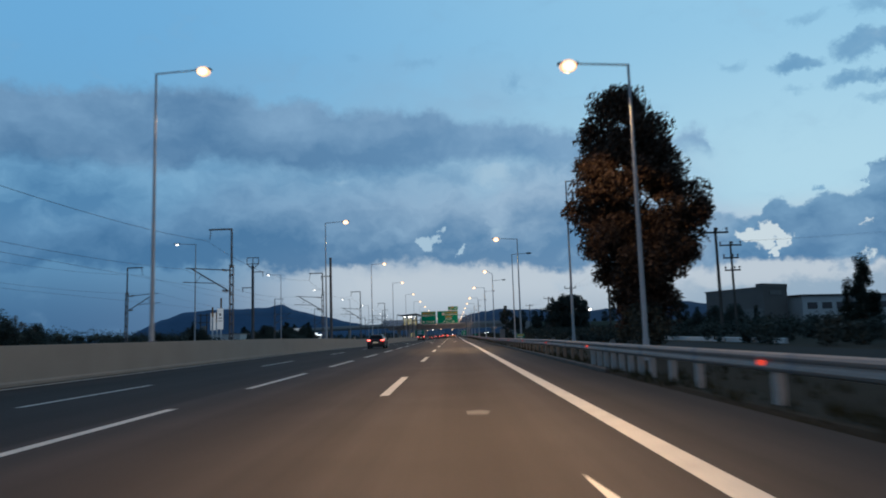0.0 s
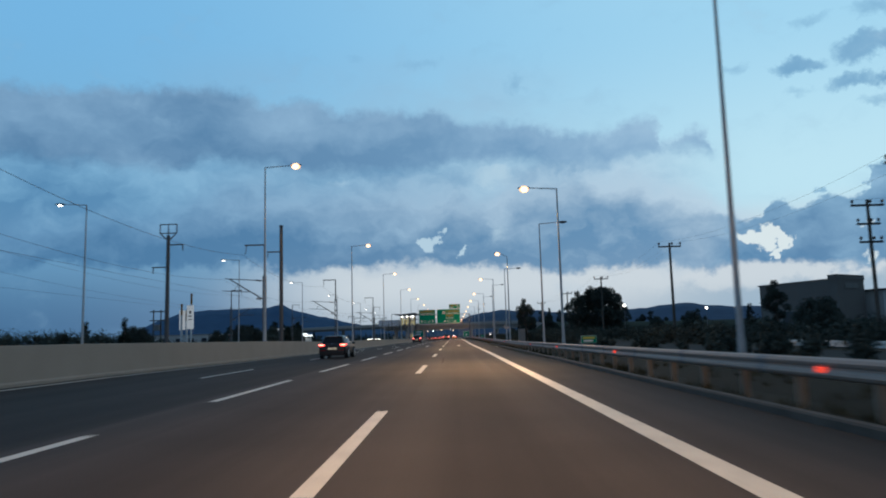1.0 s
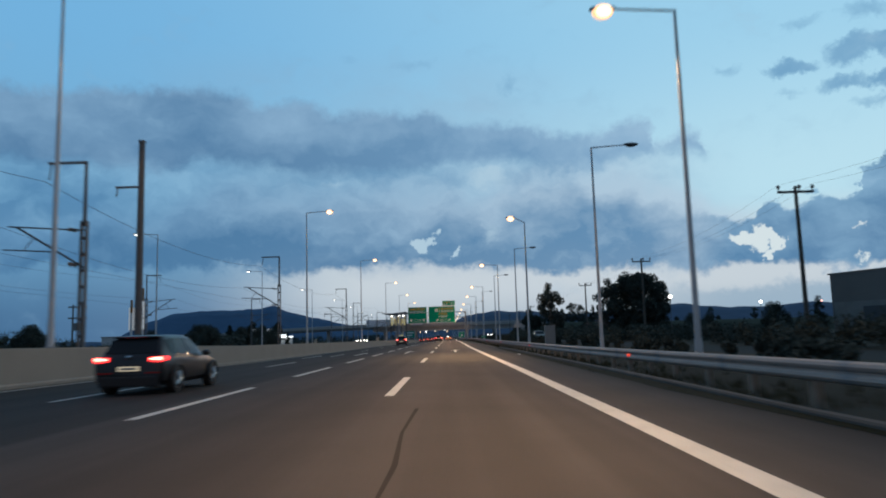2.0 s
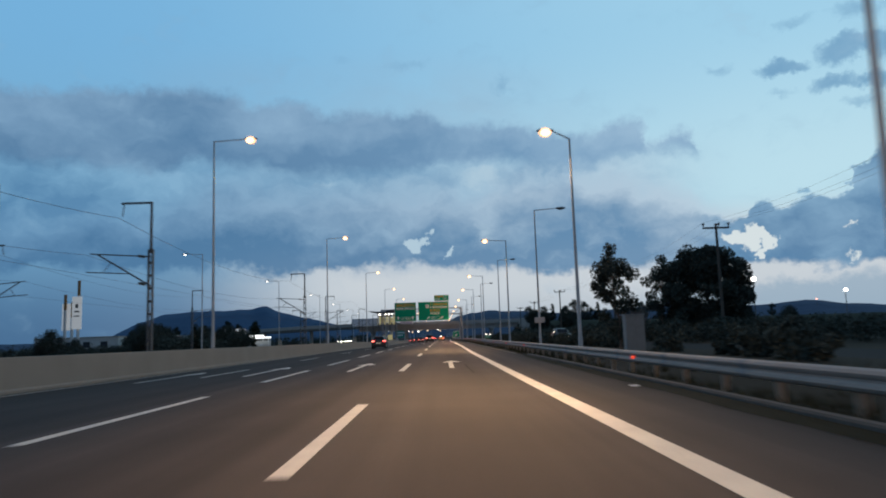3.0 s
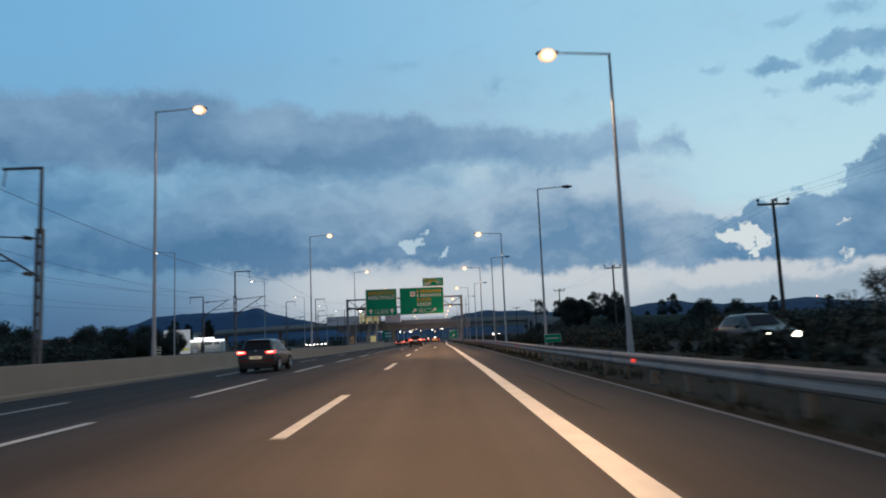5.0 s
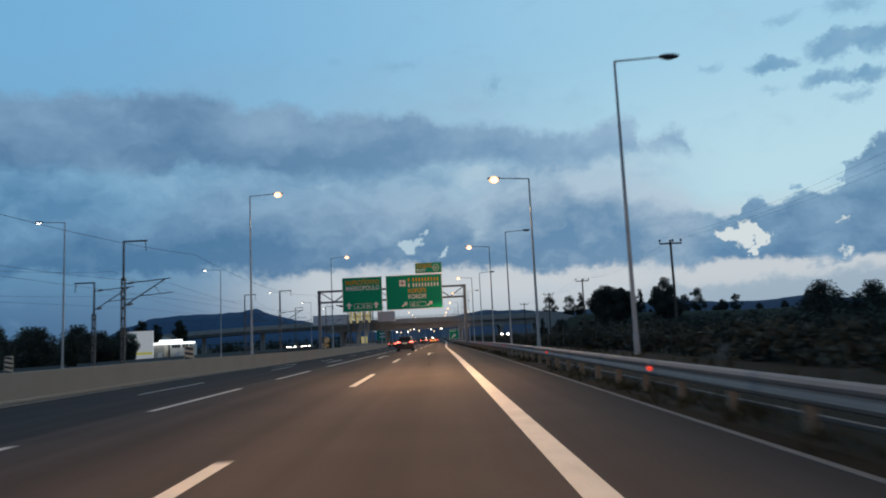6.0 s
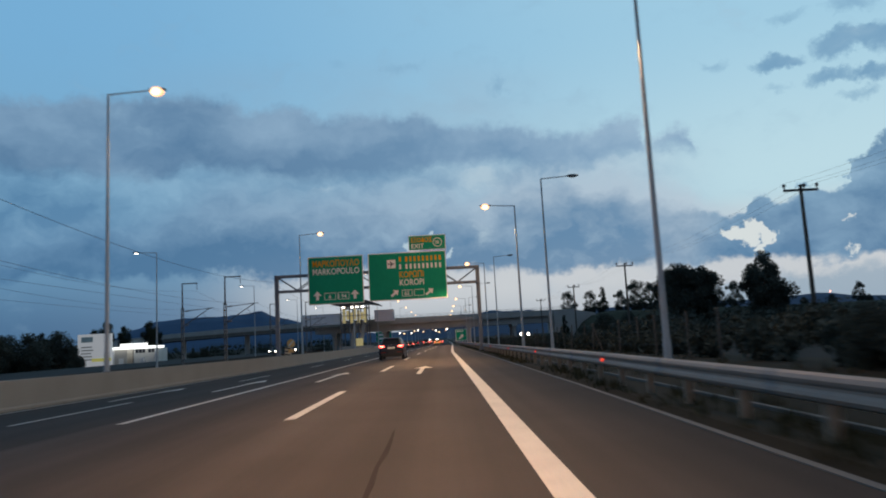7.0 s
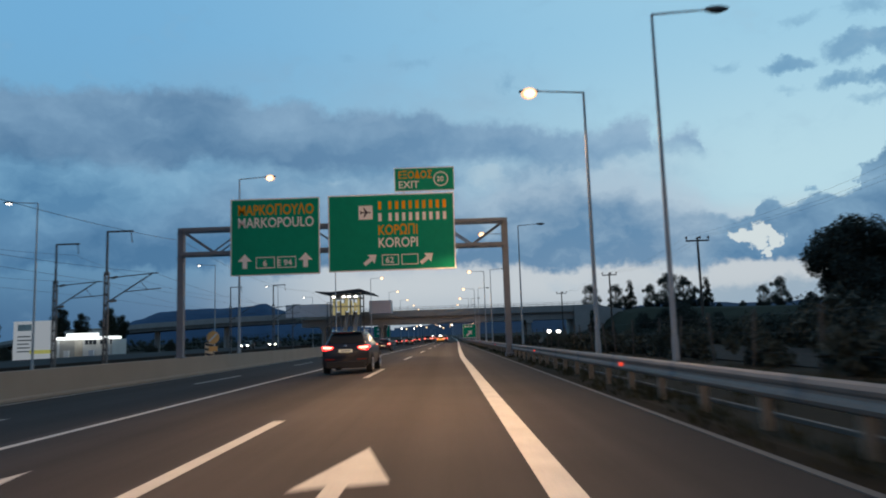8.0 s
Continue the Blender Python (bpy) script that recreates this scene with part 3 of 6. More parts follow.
def arrow(x, y):
    """A painted straight-ahead lane arrow 7.7 m long."""
    bm = B()
    for pts in ([(-0.095, 0), (0.095, 0), (0.10, 5.60), (-0.085, 5.60)], [(-0.39, 5.45), (-0.085, 5.601), (0.10, 5.601), (0.47, 5.70), (0.065, 7.75)]):
        bm.faces.new([bm.verts.new((x + px, y + py, z_road(x + px, y + py) + 0.007)) for px, py in pts])
    return tagged(marking("lane_arrow", bm, "white straight-ahead arrow painted on asphalt"), group="lane arrows")


for x in (0.37, -3.4, -7.2, -11.1):
    arrow(x, 108.6)
arrow(0.315, 214.7)
for x in (-3.4, -7.2, -11.0):
    arrow(x, 214.3)

# a worn stroke of paint and a pale repair patch near the start
bm = B()
bm.faces.new([bm.verts.new((x, y, z_road(x, y) + 0.006)) for x, y in ((1.18, 5.48), (1.22, 5.44), (1.31, 4.6), (1.34, 3.6), (1.20, 3.6), (1.21, 4.6))])
marking("painted_stroke", bm, "tapering stroke of worn white road paint")
bm = B()
bm.faces.new([bm.verts.new((x, y, z_road(x, y) + 0.005)) for x, y in ((0.28, 10.45), (0.58, 10.4), (0.66, 10.85), (0.50, 11.05), (0.26, 10.95))])
tagged(part("road_patch", bm, "concrete_dark"), "small pale repair patch in the asphalt", "road marking", kind="structure")

# cracks in the slow lane, sealed with bitumen
for pts in (((0.60, 192.8), (0.59, 194.4), (0.56, 195.3), (0.58, 196.1), (0.57, 197.0), (0.54, 198.2)), ((1.0, 104.6), (0.99, 105.8), (0.97, 106.9), (0.95, 109.1), (0.93, 111.8)),
            ((-0.75, 60.0), (-0.70, 62.2), (-0.78, 64.5), (-0.72, 67.5)), ((3.1, 146.0), (3.05, 149.0), (3.16, 152.5), (3.1, 156.0))):
    bm = B()
    rows = [[bm.verts.new((x + dx, y, z_road(x, y) + 0.004)) for dx in (-w, w)] for (x, y), w in zip(pts, (0.012, 0.03, 0.022, 0.034, 0.025, 0.012))]
    for a, b in zip(rows, rows[1:]):
        bm.faces.new((a[0], a[1], b[1], b[0]))
    tagged(part("crack_seal", bm, "bitumen"), "wavering black bitumen seal over a crack in the asphalt", "road repair", "crack seals", "structure")

# shoulder edge: flush concrete strip, and the drain kerb behind the rail
bm = B()
extrude_profile(bm, [(4.36, -0.05), (4.36, 0.012), (4.44, 0.02), (4.44, -0.05)], [y for y in YS if 125 <= y <= 600], lambda y: (0, z_road(0, y)))
tagged(part("shoulder_kerb", bm, "kerb"), "pale concrete strip along the shoulder", "kerb", kind="structure")
bm = B()
extrude_profile(bm, [(4.46, -0.05), (4.46, 0.09), (4.48, 0.12), (4.57, 0.13), (4.60, -0.05)], [y for y in YS if 18 <= y <= 122], lambda y: (0.05 * noise.noise((y * 0.31, 0, 3)), z_road(0, y) + 0.02 * noise.noise((y * 0.27, 5, 0))))
tagged(part("shoulder_kerb", bm, "old_kerb"), "dirty concrete kerb along the shoulder", "kerb", kind="structure")
# earth that has washed over the shoulder's edge in front of that kerb, and a scrap of paper beside it
verts, faces = [], []
for i in range(121):
    y = 62 + 0.5 * i
    edge = 4.15 + 0.07 * noise.noise((y * 0.35, 2, 0)) + 0.03 * noise.noise((y * 1.6, 7, 0)) + ramp(y, (62, 70, 117, 122), (0.3, 0, 0, 0.3))
    verts += [(edge, y, z_road(edge, y) + 0.004), (0.5 * (edge + 4.47), y, 0.022 + 0.02 * noise.noise((y * 0.9, 1, 0))), (4.47, y, 0.05)]
    if i:
        k = 3 * i
        faces += [(k - 3, k - 2, k + 1, k), (k - 2, k - 1, k + 2, k + 1)]
tagged(mesh_part("washed_earth", verts, faces, "verge_dirt"), "dark damp earth washed over the edge of the shoulder", "earth", kind="structure")
t = thing("paper_scrap", "crumpled scrap of white paper at the edge of the shoulder", "litter", (3.97, 97.4, z_road(3.97, 97.4) + 0.004))
bm = B()
q = [[bm.verts.new((0.11 * (i - 1), 0.15 * (j - 1), 0.02 + 0.025 * noise.noise((i * 1.7, j * 1.3, 0)))) for j in range(3)] for i in range(3)]
for i in range(2):
    for j in range(2):
        bm.faces.new((q[i][j], q[i + 1][j], q[i + 1][j + 1], q[i][j + 1]))
bmesh.ops.solidify(bm, geom=list(bm.faces), thickness=0.012)
part("sheet", bm, "sign_white", t)
bm = B()
extrude_profile(bm, [(5.95, -0.1), (5.95, 0.02), (6.03, 0.02), (6.03, -0.1)], [y for y in YS if 165 <= y <= 600], lambda y: (0, z_road(0, y)))
tagged(part("drain_kerb", bm, "kerb"), "low concrete drain kerb behind the crash barrier", "kerb", kind="structure")


# concrete wall between the carriageway and the railway
def wall_top(y):
    return ramp(y, (40, 77, 106, 162, 205, 260), (1.33, 1.31, 1.21, 1.16, 1.10, 1.11))


bm = B()
rings = []
for y in [y for y in YS if y <= 600]:
    h, z = wall_top(y), z_road(X_WALL, y)
    rings.append([bm.verts.new((X_WALL + dx, y, z + dz)) for dx, dz in ((0.10, -0.2), (0.10, 0.10), (0.03, 0.16), (0.0, h - 0.02), (-0.02, h), (-0.28, h), (-0.30, h - 0.02), (-0.34, -0.2))])
for a, b in zip(rings, rings[1:]):
    for i in range(8):
        bm.faces.new((a[i], a[(i + 1) % 8], b[(i + 1) % 8], b[i]))
bm.faces.new(rings[0][::-1]), bm.faces.new(rings[-1])
bmesh.ops.recalc_face_normals(bm, faces=bm.faces)
tagged(part("wall_west", bm, "barrier"), "long plain beige concrete wall beside the outer lane", "wall", kind="structure")


# ---- crash barrier ----
def rail_lift(y):
    """The rail stands higher on the first stretch."""
    return z_road(0, y) + ramp(y, (35, 88, 165, 190, 222), (0.15, -0.05, -0.04, 0.02, 0.05))


REFLECTORS = (10.8, 25.8, 37.5, 50.5, 63.5, 76.2, 101.4, 126.3, 138.4, 151.8, 175.4, 188.2, 205.0, 217.3, 229.5, 244.8, 257.5, 270.0, 295.0, 320.0)


def build_guardrail():
    g = thing("guardrail", "galvanised corrugated crash barrier along the shoulder", "guardrail", (5.1, 0, 0))
    wave = [(0.00, 0.36), (-0.045, 0.385), (-0.068, 0.43), (-0.055, 0.47), (-0.028, 0.50), (-0.028, 0.53), (-0.055, 0.56), (-0.068, 0.60), (-0.045, 0.645), (0.0, 0.67)]
    profile = wave + [(x + 0.012, z) for x, z in reversed(wave)]
    bm = B()
    extrude_profile(bm, profile, [y for y in YS if y <= 440], lambda y: (0, rail_lift(y)))
    part("beam", bm, "galv", g)
    # collars where the beam lengths overlap
    joint = None
    for k in range(103):
        y = -2.94 + 4.24 * k
        if joint is None:
            bm = B()
            extrude_profile(bm, [(x - 0.006, z) for x, z in wave] + [(x - 0.001, z) for x, z in reversed(wave)], [-0.16, 0.16], lambda y: (0, 0))
            for z in (0.43, 0.60):
                for dy in (-0.1, 0.1):
                    tube(bm, (-0.07, dy, z), (-0.085, dy, z), 0.014, 0.012, 6)
            ob = joint = part("joint_plate", bm, "galv_dull", g, "overlap of two rail lengths with bolts")
        else:
            ob = new("joint_plate", joint.data)
            ob.parent = g
            ob["label"] = "overlap of two rail lengths with bolts"
        ob.location = (0, y, rail_lift(y))
    first = None
    # the posts stand closer on the first stretch
    for y in [6.9, 10.5, 14.1, 15.9] + [17.6 + 1.1 * i for i in range(8)] + [-4 + 2.12 * i for i in range(15, 190)]:
        if y < 26:
            bm = B()
            box(bm, 0.0, 0.14, -0.09, 0.09, -0.3, 0.42, 0.012)
            ob = part("post", bm, "concrete", g, "pale squat concrete post")
        elif first is None:
            bm = B()
            box(bm, 0.02, 0.14, -0.012, 0.012, -0.3, 0.62)
            box(bm, 0.02, 0.035, -0.045, 0.045, -0.3, 0.62)
            box(bm, 0.125, 0.14, -0.045, 0.045, -0.3, 0.62)
            ob = first = part("post", bm, "post", g)
        else:
            ob = new("post", first.data)
            ob.parent = g
        ob.location = (0, y, rail_lift(y))
    shape = None
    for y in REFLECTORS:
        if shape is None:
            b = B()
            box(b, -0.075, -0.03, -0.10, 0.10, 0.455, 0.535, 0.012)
            ob = part("reflector", b, "reflector", g, "small red reflector on the rail, its glow imitating returned headlight")
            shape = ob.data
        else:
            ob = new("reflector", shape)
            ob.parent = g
            ob["label"] = "small red reflector on the rail, its glow imitating returned headlight"
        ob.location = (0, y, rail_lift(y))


build_guardrail()


# ---- street lamps ----
def build_lamp(name, height, reach, lit, label, group, rise=0.0):
    """A tapered steel pole with a level arm along x and a lamp head at its end."""
    side = 1 if reach > 0 else -1
    t = thing(name, label, "street lamp", group=group)
    bm = B()
    tube(bm, (0, 0, -0.05), (0, 0, height), 0.105, 0.05, 10)
    tube(bm, (0, 0, 0.0), (0, 0, 0.9), 0.125, 0.118, 10)
    part("pole", bm, "pole_steel", t)
    bm = B()
    box(bm, -0.17, 0.17, -0.17, 0.17, -0.06, 0.025, 0.01)
    for dx in (-0.13, 0.13):
        for dy in (-0.13, 0.13):
            tube(bm, (dx, dy, 0.02), (dx, dy, 0.07), 0.018, 0.018, 6)
    part("base_plate", bm, "galv_dull", t)
    bm = B()
    tube(bm, (0, 0, height - 0.02), (reach - side * 0.35, 0, height + 0.10 + rise), 0.04, 0.032, 8)
    part("arm", bm, "pole_steel", t)
    bm = B()
    ball(bm, (reach, 0, height + 0.11 + rise), 0.46, 0.17, 0.11, 14, 8)
    head = part("lamp_head", bm, "lamp_case", t, smooth=True)
    bm = B()
    if lit:
        if lit == "lamp_white":
            ball(bm, (reach, 0, height + 0.04 + rise), 0.24, 0.12, 0.10, 12, 8)
        else:
            # glass larger than the housing, so its orange rim imitates a halo
            ball(bm, (reach, 0, height + 0.02 + rise), 0.36, 0.25, 0.25, 16, 10)
    else:
        ball(bm, (reach, 0, height + 0.05), 0.30, 0.14, 0.09, 12, 6)
    part("lamp_glass", bm, lit or "lamp_off", head, "glowing orange-white lamp glass" if lit else "dark unlit lamp glass", smooth=True)
    if lit == "lamp_glow":
        bm = B()
        ball(bm, (reach, -0.18, height - 0.05 + rise), 0.25, 0.15, 0.19, 14, 8)
        part("bulb", bm, "lamp_core", head, "white-hot lamp bulb", smooth=True)
    return t


def row_of(first, places):
    first.matrix_basis = pose(*places[0])
    for p in places[1:]:
        copy_thing(first, pose(*p))


def lamp_light(x, y, z, power, tilt, stray, beam, low=0.38):
    """Road lantern: lane beam added for the car's headlights, weaker stray light all round."""
    li = bpy.data.lights.new("lamp_light", "SPOT")
    li.energy, li.color, li.spot_size, li.spot_blend, li.shadow_soft_size = power, SODIUM, radians(176), 0.1, 0.2
    # a road lantern throws more light sideways than straight down
    li.use_nodes = True
    nt = li.node_tree
    nrm = nt.nodes.new("ShaderNodeTexCoord")
    dot = nt.nodes.new("ShaderNodeVectorMath")
    dot.operation = "DOT_PRODUCT"
    nt.links.new(nrm.outputs["Normal"], dot.inputs[0])
    dot.inputs[1].default_value = (math.sin(radians(tilt)), 0, -math.cos(radians(tilt)))
    last = dot.outputs["Value"]
    cut = nt.nodes.new("ShaderNodeMath")
    cut.operation = "ABSOLUTE"
    nt.links.new(last, cut.inputs[0])
    edge = nt.nodes.new("ShaderNodeMapRange")
    nt.links.new(cut.outputs[0], edge.inputs[0])
    edge.inputs[1].default_value, edge.inputs[2].default_value = low, low + 0.15
    for op, b in (("ABSOLUTE", 0.0), ("MAXIMUM", 0.42), ("POWER", -2.0)):
        n = nt.nodes.new("ShaderNodeMath")
        n.operation = op
        nt.links.new(last, n.inputs[0])
        n.inputs[1].default_value = b
        last = n.outputs[0]
    # narrow beam along the lane, shaped to imitate the car's own headlights
    split = nt.nodes.new("ShaderNodeSeparateXYZ")
    nt.links.new(nrm.outputs["Normal"], split.inputs[0])
    shape = None
    for op, a, b in (("DIVIDE", split.outputs[0], split.outputs[2]), ("POWER", "last", 2.0), ("MULTIPLY", "last", -17.0), ("EXPONENT", "last", 0.0), ("MULTIPLY", "last", beam), ("MULTIPLY", "last", edge.outputs[0]), ("ADD", "last", stray), ("MULTIPLY", "last", last)):
        n = nt.nodes.new("ShaderNodeMath")
        n.operation = op
        for i, c in ((0, shape if a == "last" else a), (1, b)):
            if isinstance(c, float):
                n.inputs[i].default_value = c
            else:
                nt.links.new(c, n.inputs[i])
        shape = n.outputs[0]
    nt.links.new(shape, nt.nodes["Emission"].inputs["Strength"])
    ob = new("lamp_light", li)
    ob.matrix_basis = pose(x, y, z, 0, tilt, 0)


L_Y = [-15.0, 33.4, 81.0, 127.8, 173.7, 221.5, 268.1] + [315.5 + 47.5 * k for k in range(20)]
R_Y = [-15, 26.0, 77.5, 118.4, 161.2, 208.3, 243.6] + [286 + 42 * k for k in range(22)]
U_Y = [48.75, 95.5, 143.4, 190.1, 238.0] + [286.0 + 48 * k for k in range(6)]
W_AT = [(-32.7, 43.8 + 45.4 * k) for k in range(-1, 4)] + [(-32.7, 226.3), (-32.1, 271.4), (-33.9, 321.9), (-35.0, 367.0), (-36.0, 412.0)]
row_of(build_lamp("street_lamp", 13.45, 2.40, "lamp_glow", "tall steel street lamp on top of the concrete wall, lit orange", "lamps along the wall"),
       [(-14.47, y, z_road(X_WALL, y) + wall_top(y)) for y in L_Y])
row_of(build_lamp("street_lamp", 11.55, -2.35, "lamp_glow", "steel street lamp behind the crash barrier, lit orange", "lamps along the shoulder"),
       [(7.3 if y < 30 else 7.65 if y == 208.3 else 7.55, y, z_road(0, y)) for y in R_Y if y != 118.4])
bent = build_lamp("street_lamp", 11.15, -1.25, "lamp_glow", "street lamp with a short bent arm, lit orange", "lamps along the shoulder", 0.35)
bent.matrix_basis = pose(7.0, 118.4, 0)
row_of(build_lamp("street_lamp", 11.75, 2.3, None, "unlit steel street lamp reaching over the service road", "lamps of the service road"),
       [(8.45, y, z_road(0, y) + 0.05) for y in U_Y if y < 150])
row_of(build_lamp("street_lamp", 12.25, 2.3, None, "unlit steel street lamp reaching over the service road", "lamps of the service road"),
       [(8.95, y, z_road(0, y) + 0.12) for y in U_Y if y > 150])
row_of(build_lamp("street_lamp", 14.0, -2.4, "lamp_white", "street lamp of the opposite carriageway, lit white", "lamps of the opposite carriageway"),
       [(x, y, z_road(X_WALL, y) - 0.1) for x, y in W_AT])
for y in [y for y in L_Y if y < 330]:
    lamp_light(-12.05, y, 14.15 + z_road(X_WALL, y), 260, -30, 0.6, 0.3)
for y in [y for y in R_Y if y < 380]:
    lamp_light(5.2, y, 11.1 + z_road(0, y), 2050 if y == 118.4 else 2350 if y < 100 else 2900 if y < 200 else 2700, 26, 0.14, 2.15, 0.27 if y < 225 else 0.38)


# ---- railway behind the wall ----
bm = B()
extrude_profile(bm, [(-33, -0.3), (-32, 0.12), (-16.4, 0.12), (-15.4, -0.3)], [y for y in YS if y <= 600], lambda y: (0, z_road(X_WALL, y)))
tagged(part("rail_bed", bm, "ballast"), "ballast bed of the railway between the carriageways", "rail bed", kind="structure")
for x in (-19.9, -18.5, -27.4, -26.0):
    bm = B()
    extrude_profile(bm, [(x - 0.035, 0.12), (x - 0.035, 0.27), (x + 0.035, 0.27), (x + 0.035, 0.12)], [y for y in YS if y <= 600], lambda y: (0, z_road(X_WALL, y)))
    tagged(part("rail", bm, "rail"), "brown steel rail on the ballast bed", "rail", kind="structure", group="rails")


def build_catenary(arm_side, height=9.3, bracket=0, drop=3.0):
    """A slim mast with a top bracket and a hinged cantilever that carries the contact wire."""
    s = bracket or arm_side
    t = thing("catenary_mast", "dark steel railway mast with a cantilever for overhead wires", "catenary mast", group="railway masts")
    bm = B()
    for dx in (-0.11, 0.11):
        box(bm, dx - 0.03, dx + 0.03, -0.11, 0.11, -0.3, height - 2.6)
    z = 0.3
    while z < height - 3.0:
        box(bm, -0.1, 0.1, -0.10, -0.085, z, z + 0.12)
        box(bm, -0.1, 0.1, 0.085, 0.10, z, z + 0.12)
        z += 0.7
    part("mast", bm, "mast", t)
    bm = B()
    tube(bm, (0, 0, height - 2.8), (0, 0, height), 0.085, 0.07, 8)
    part("upper_tube", bm, "mast", t)
    bm = B()
    box(bm, min(0, s * 1.6) - 0.05, max(0, s * 1.6) + 0.05, -0.04, 0.04, height - 0.06, height + 0.05)
    tube(bm, (s * 1.5, 0, height), (s * 1.6, 0, height - 0.75), 0.03)
    part("top_bracket", bm, "mast", t)
    s, up = arm_side, height - drop
    bm = B()
    tube(bm, (0, 0, up), (s * 3.3, 0, up + 0.25), 0.035)
    tube(bm, (0, 0, up - 1.6), (s * 2.9, 0, up + 0.2), 0.045)
    tube(bm, (s * 1.2, 0, up - 0.9), (s * 3.5, 0, up - 0.75), 0.03)
    tube(bm, (s * 2.2, 0, up - 0.3), (s * 2.6, 0, up - 0.8), 0.02)
    part("cantilever", bm, "mast", t)
    for zz, x in ((up, 0.35), (up - 1.5, 0.3)):
        bm = B()
        for i in range(4):
            tube(bm, (s * (x + 0.1 * i), 0, zz + 0.02 * i), (s * (x + 0.05 + 0.1 * i), 0, zz + 0.02 * i + 0.01), 0.10, 0.06, 8)
        part("insulator", bm, "insulator", t)
    return t


left_arm, right_arm = build_catenary(-1), build_catenary(1)
row_of(left_arm, [(-15.7, y, z_road(X_WALL, y)) for y in (4.0, 49.7, 85.5, 121.0, 164.8)])
row_of(right_arm, [(-34.0, y, z_road(X_WALL, y)) for y in (26, 73.0, 135.0)] + [(-36.5, 187.0, -0.3), (-20.85, 211.6, -0.3), (-20.3, 259.0, -0.8),
                   (-26.5, 264.3, -0.75), (-21.6, 308.0, -0.8), (-28.9, 313.3, -0.5), (-23, 359, -0.8), (-31, 363, -0.8)])
build_catenary(1, 7.6, -1, 0.7).matrix_basis = pose(-27.2, 220.6, -0.55)


def sagging(name, a, b, sag, r, label, category="wire", group="", n=18):
    bm = B()
    pts = []
    for i in range(n + 1):
        u = i / n
        p = Vector(a).lerp(Vector(b), u)
        p.z -= sag * 4 * u * (1 - u)
        pts.append(p)
    path_tube(bm, pts, r, 5)
    return tagged(part(name, bm, "wire"), label, category, group)


RUN = [(-19.2, -40), (-19.2, 4), (-19.2, 49.7), (-19.2, 85.5), (-19.2, 121), (-19.2, 164.8), (-17.9, 212.6), (-17.2, 259), (-18.4, 308), (-19.8, 359), (-19.8, 420)]
for (xa, ya), (xb, yb) in zip(RUN, RUN[1:]):
    za, zb = z_road(X_WALL, ya), z_road(X_WALL, yb)
    sagging("contact_wire", (xa, ya, 5.4 + za), (xb, yb, 5.4 + zb), 0.05, 0.008, "thin railway contact wire", group="railway wires", n=2)
    sagging("messenger_wire", (xa, ya, 6.5 + za), (xb, yb, 6.5 + zb), 0.7, 0.009, "sagging railway messenger wire", group="railway wires")
    sagging("feeder_wire", (xa + 1.7, ya, 8.5 + za), (xb + 1.7, yb, 8.5 + zb), 0.9, 0.012, "sagging feeder wire on the railway masts", group="railway wires")
RUN2 = [(-30.6, -40), (-30.6, 26), (-30.6, 73), (-30.6, 135), (-33, 187), (-23.9, 220.6), (-23.3, 264.3), (-25.7, 313.3), (-27.6, 363)]
for (xa, ya), (xb, yb) in zip(RUN2, RUN2[1:]):
    za, zb = z_road(X_WALL, ya), z_road(X_WALL, yb)
    sagging("contact_wire", (xa, ya, 5.4 + za), (xb, yb, 5.4 + zb), 0.05, 0.008, "thin railway contact wire", group="railway wires", n=2)
    sagging("messenger_wire", (xa, ya, 6.5 + za), (xb, yb, 6.5 + zb), 0.8, 0.008, "sagging railway messenger wire", group="railway wires")
    sagging("feeder_wire", (xa - 1.8, ya, 8.5 + za), (xb - 1.8, yb, 8.5 + zb), 1.0, 0.009, "sagging feeder wire on the railway masts", group="railway wires")

# plain round post and the tall mast with a cage on top
t = thing("steel_post", "plain dark round steel post behind the wall", "post", (-15.6, 90.8, 0))
bm = B()
tube(bm, (0, 0, -0.3), (0, 0, 11.55), 0.20, 0.15, 10)
tube(bm, (0, 0, 11.5), (0, 0, 11.62), 0.18, 0.18, 10)
part("shaft", bm, "mast", t)
bm = B()
box(bm, -1.3, 0.1, -0.05, 0.05, 9.15, 9.25)
tube(bm, (-1.2, 0, 9.2), (-1.25, 0, 8.7), 0.03)
part("side_arm", bm, "mast", t)

t = thing("radio_mast", "dark steel mast with a cage bracket on top", "mast", (-25.4, 89.5, 0))
bm = B()
tube(bm, (0, 0, -0.3), (0, 0, 10.8), 0.22, 0.16, 8)
part("shaft", bm, "mast", t)
bm = B()
for sx in (-0.75, 0.75):
    tube(bm, (sx, 0, 11.0), (sx, 0, 11.8), 0.05)
    tube(bm, (0, 0, 10.3), (sx, 0, 11.0), 0.05)
tube(bm, (-0.75, 0, 11.8), (0.75, 0, 11.8), 0.05)
tube(bm, (-0.75, 0, 11.0), (0.75, 0, 11.0), 0.05)
tube(bm, (0, 0, 10.7), (0, 0, 11.8), 0.05)
part("cage", bm, "mast", t)
for z in (7.9, 9.9):
    bm = B()
    box(bm, -1.4 if z < 9 else 0, 0 if z < 9 else 1.4, -0.05, 0.05, z, z + 0.1)
    tube(bm, ((-1.3 if z < 9 else 1.3), 0, z), ((-1.3 if z < 9 else 1.3), 0, z - 0.5), 0.05)
    part("bracket", bm, "mast", t)


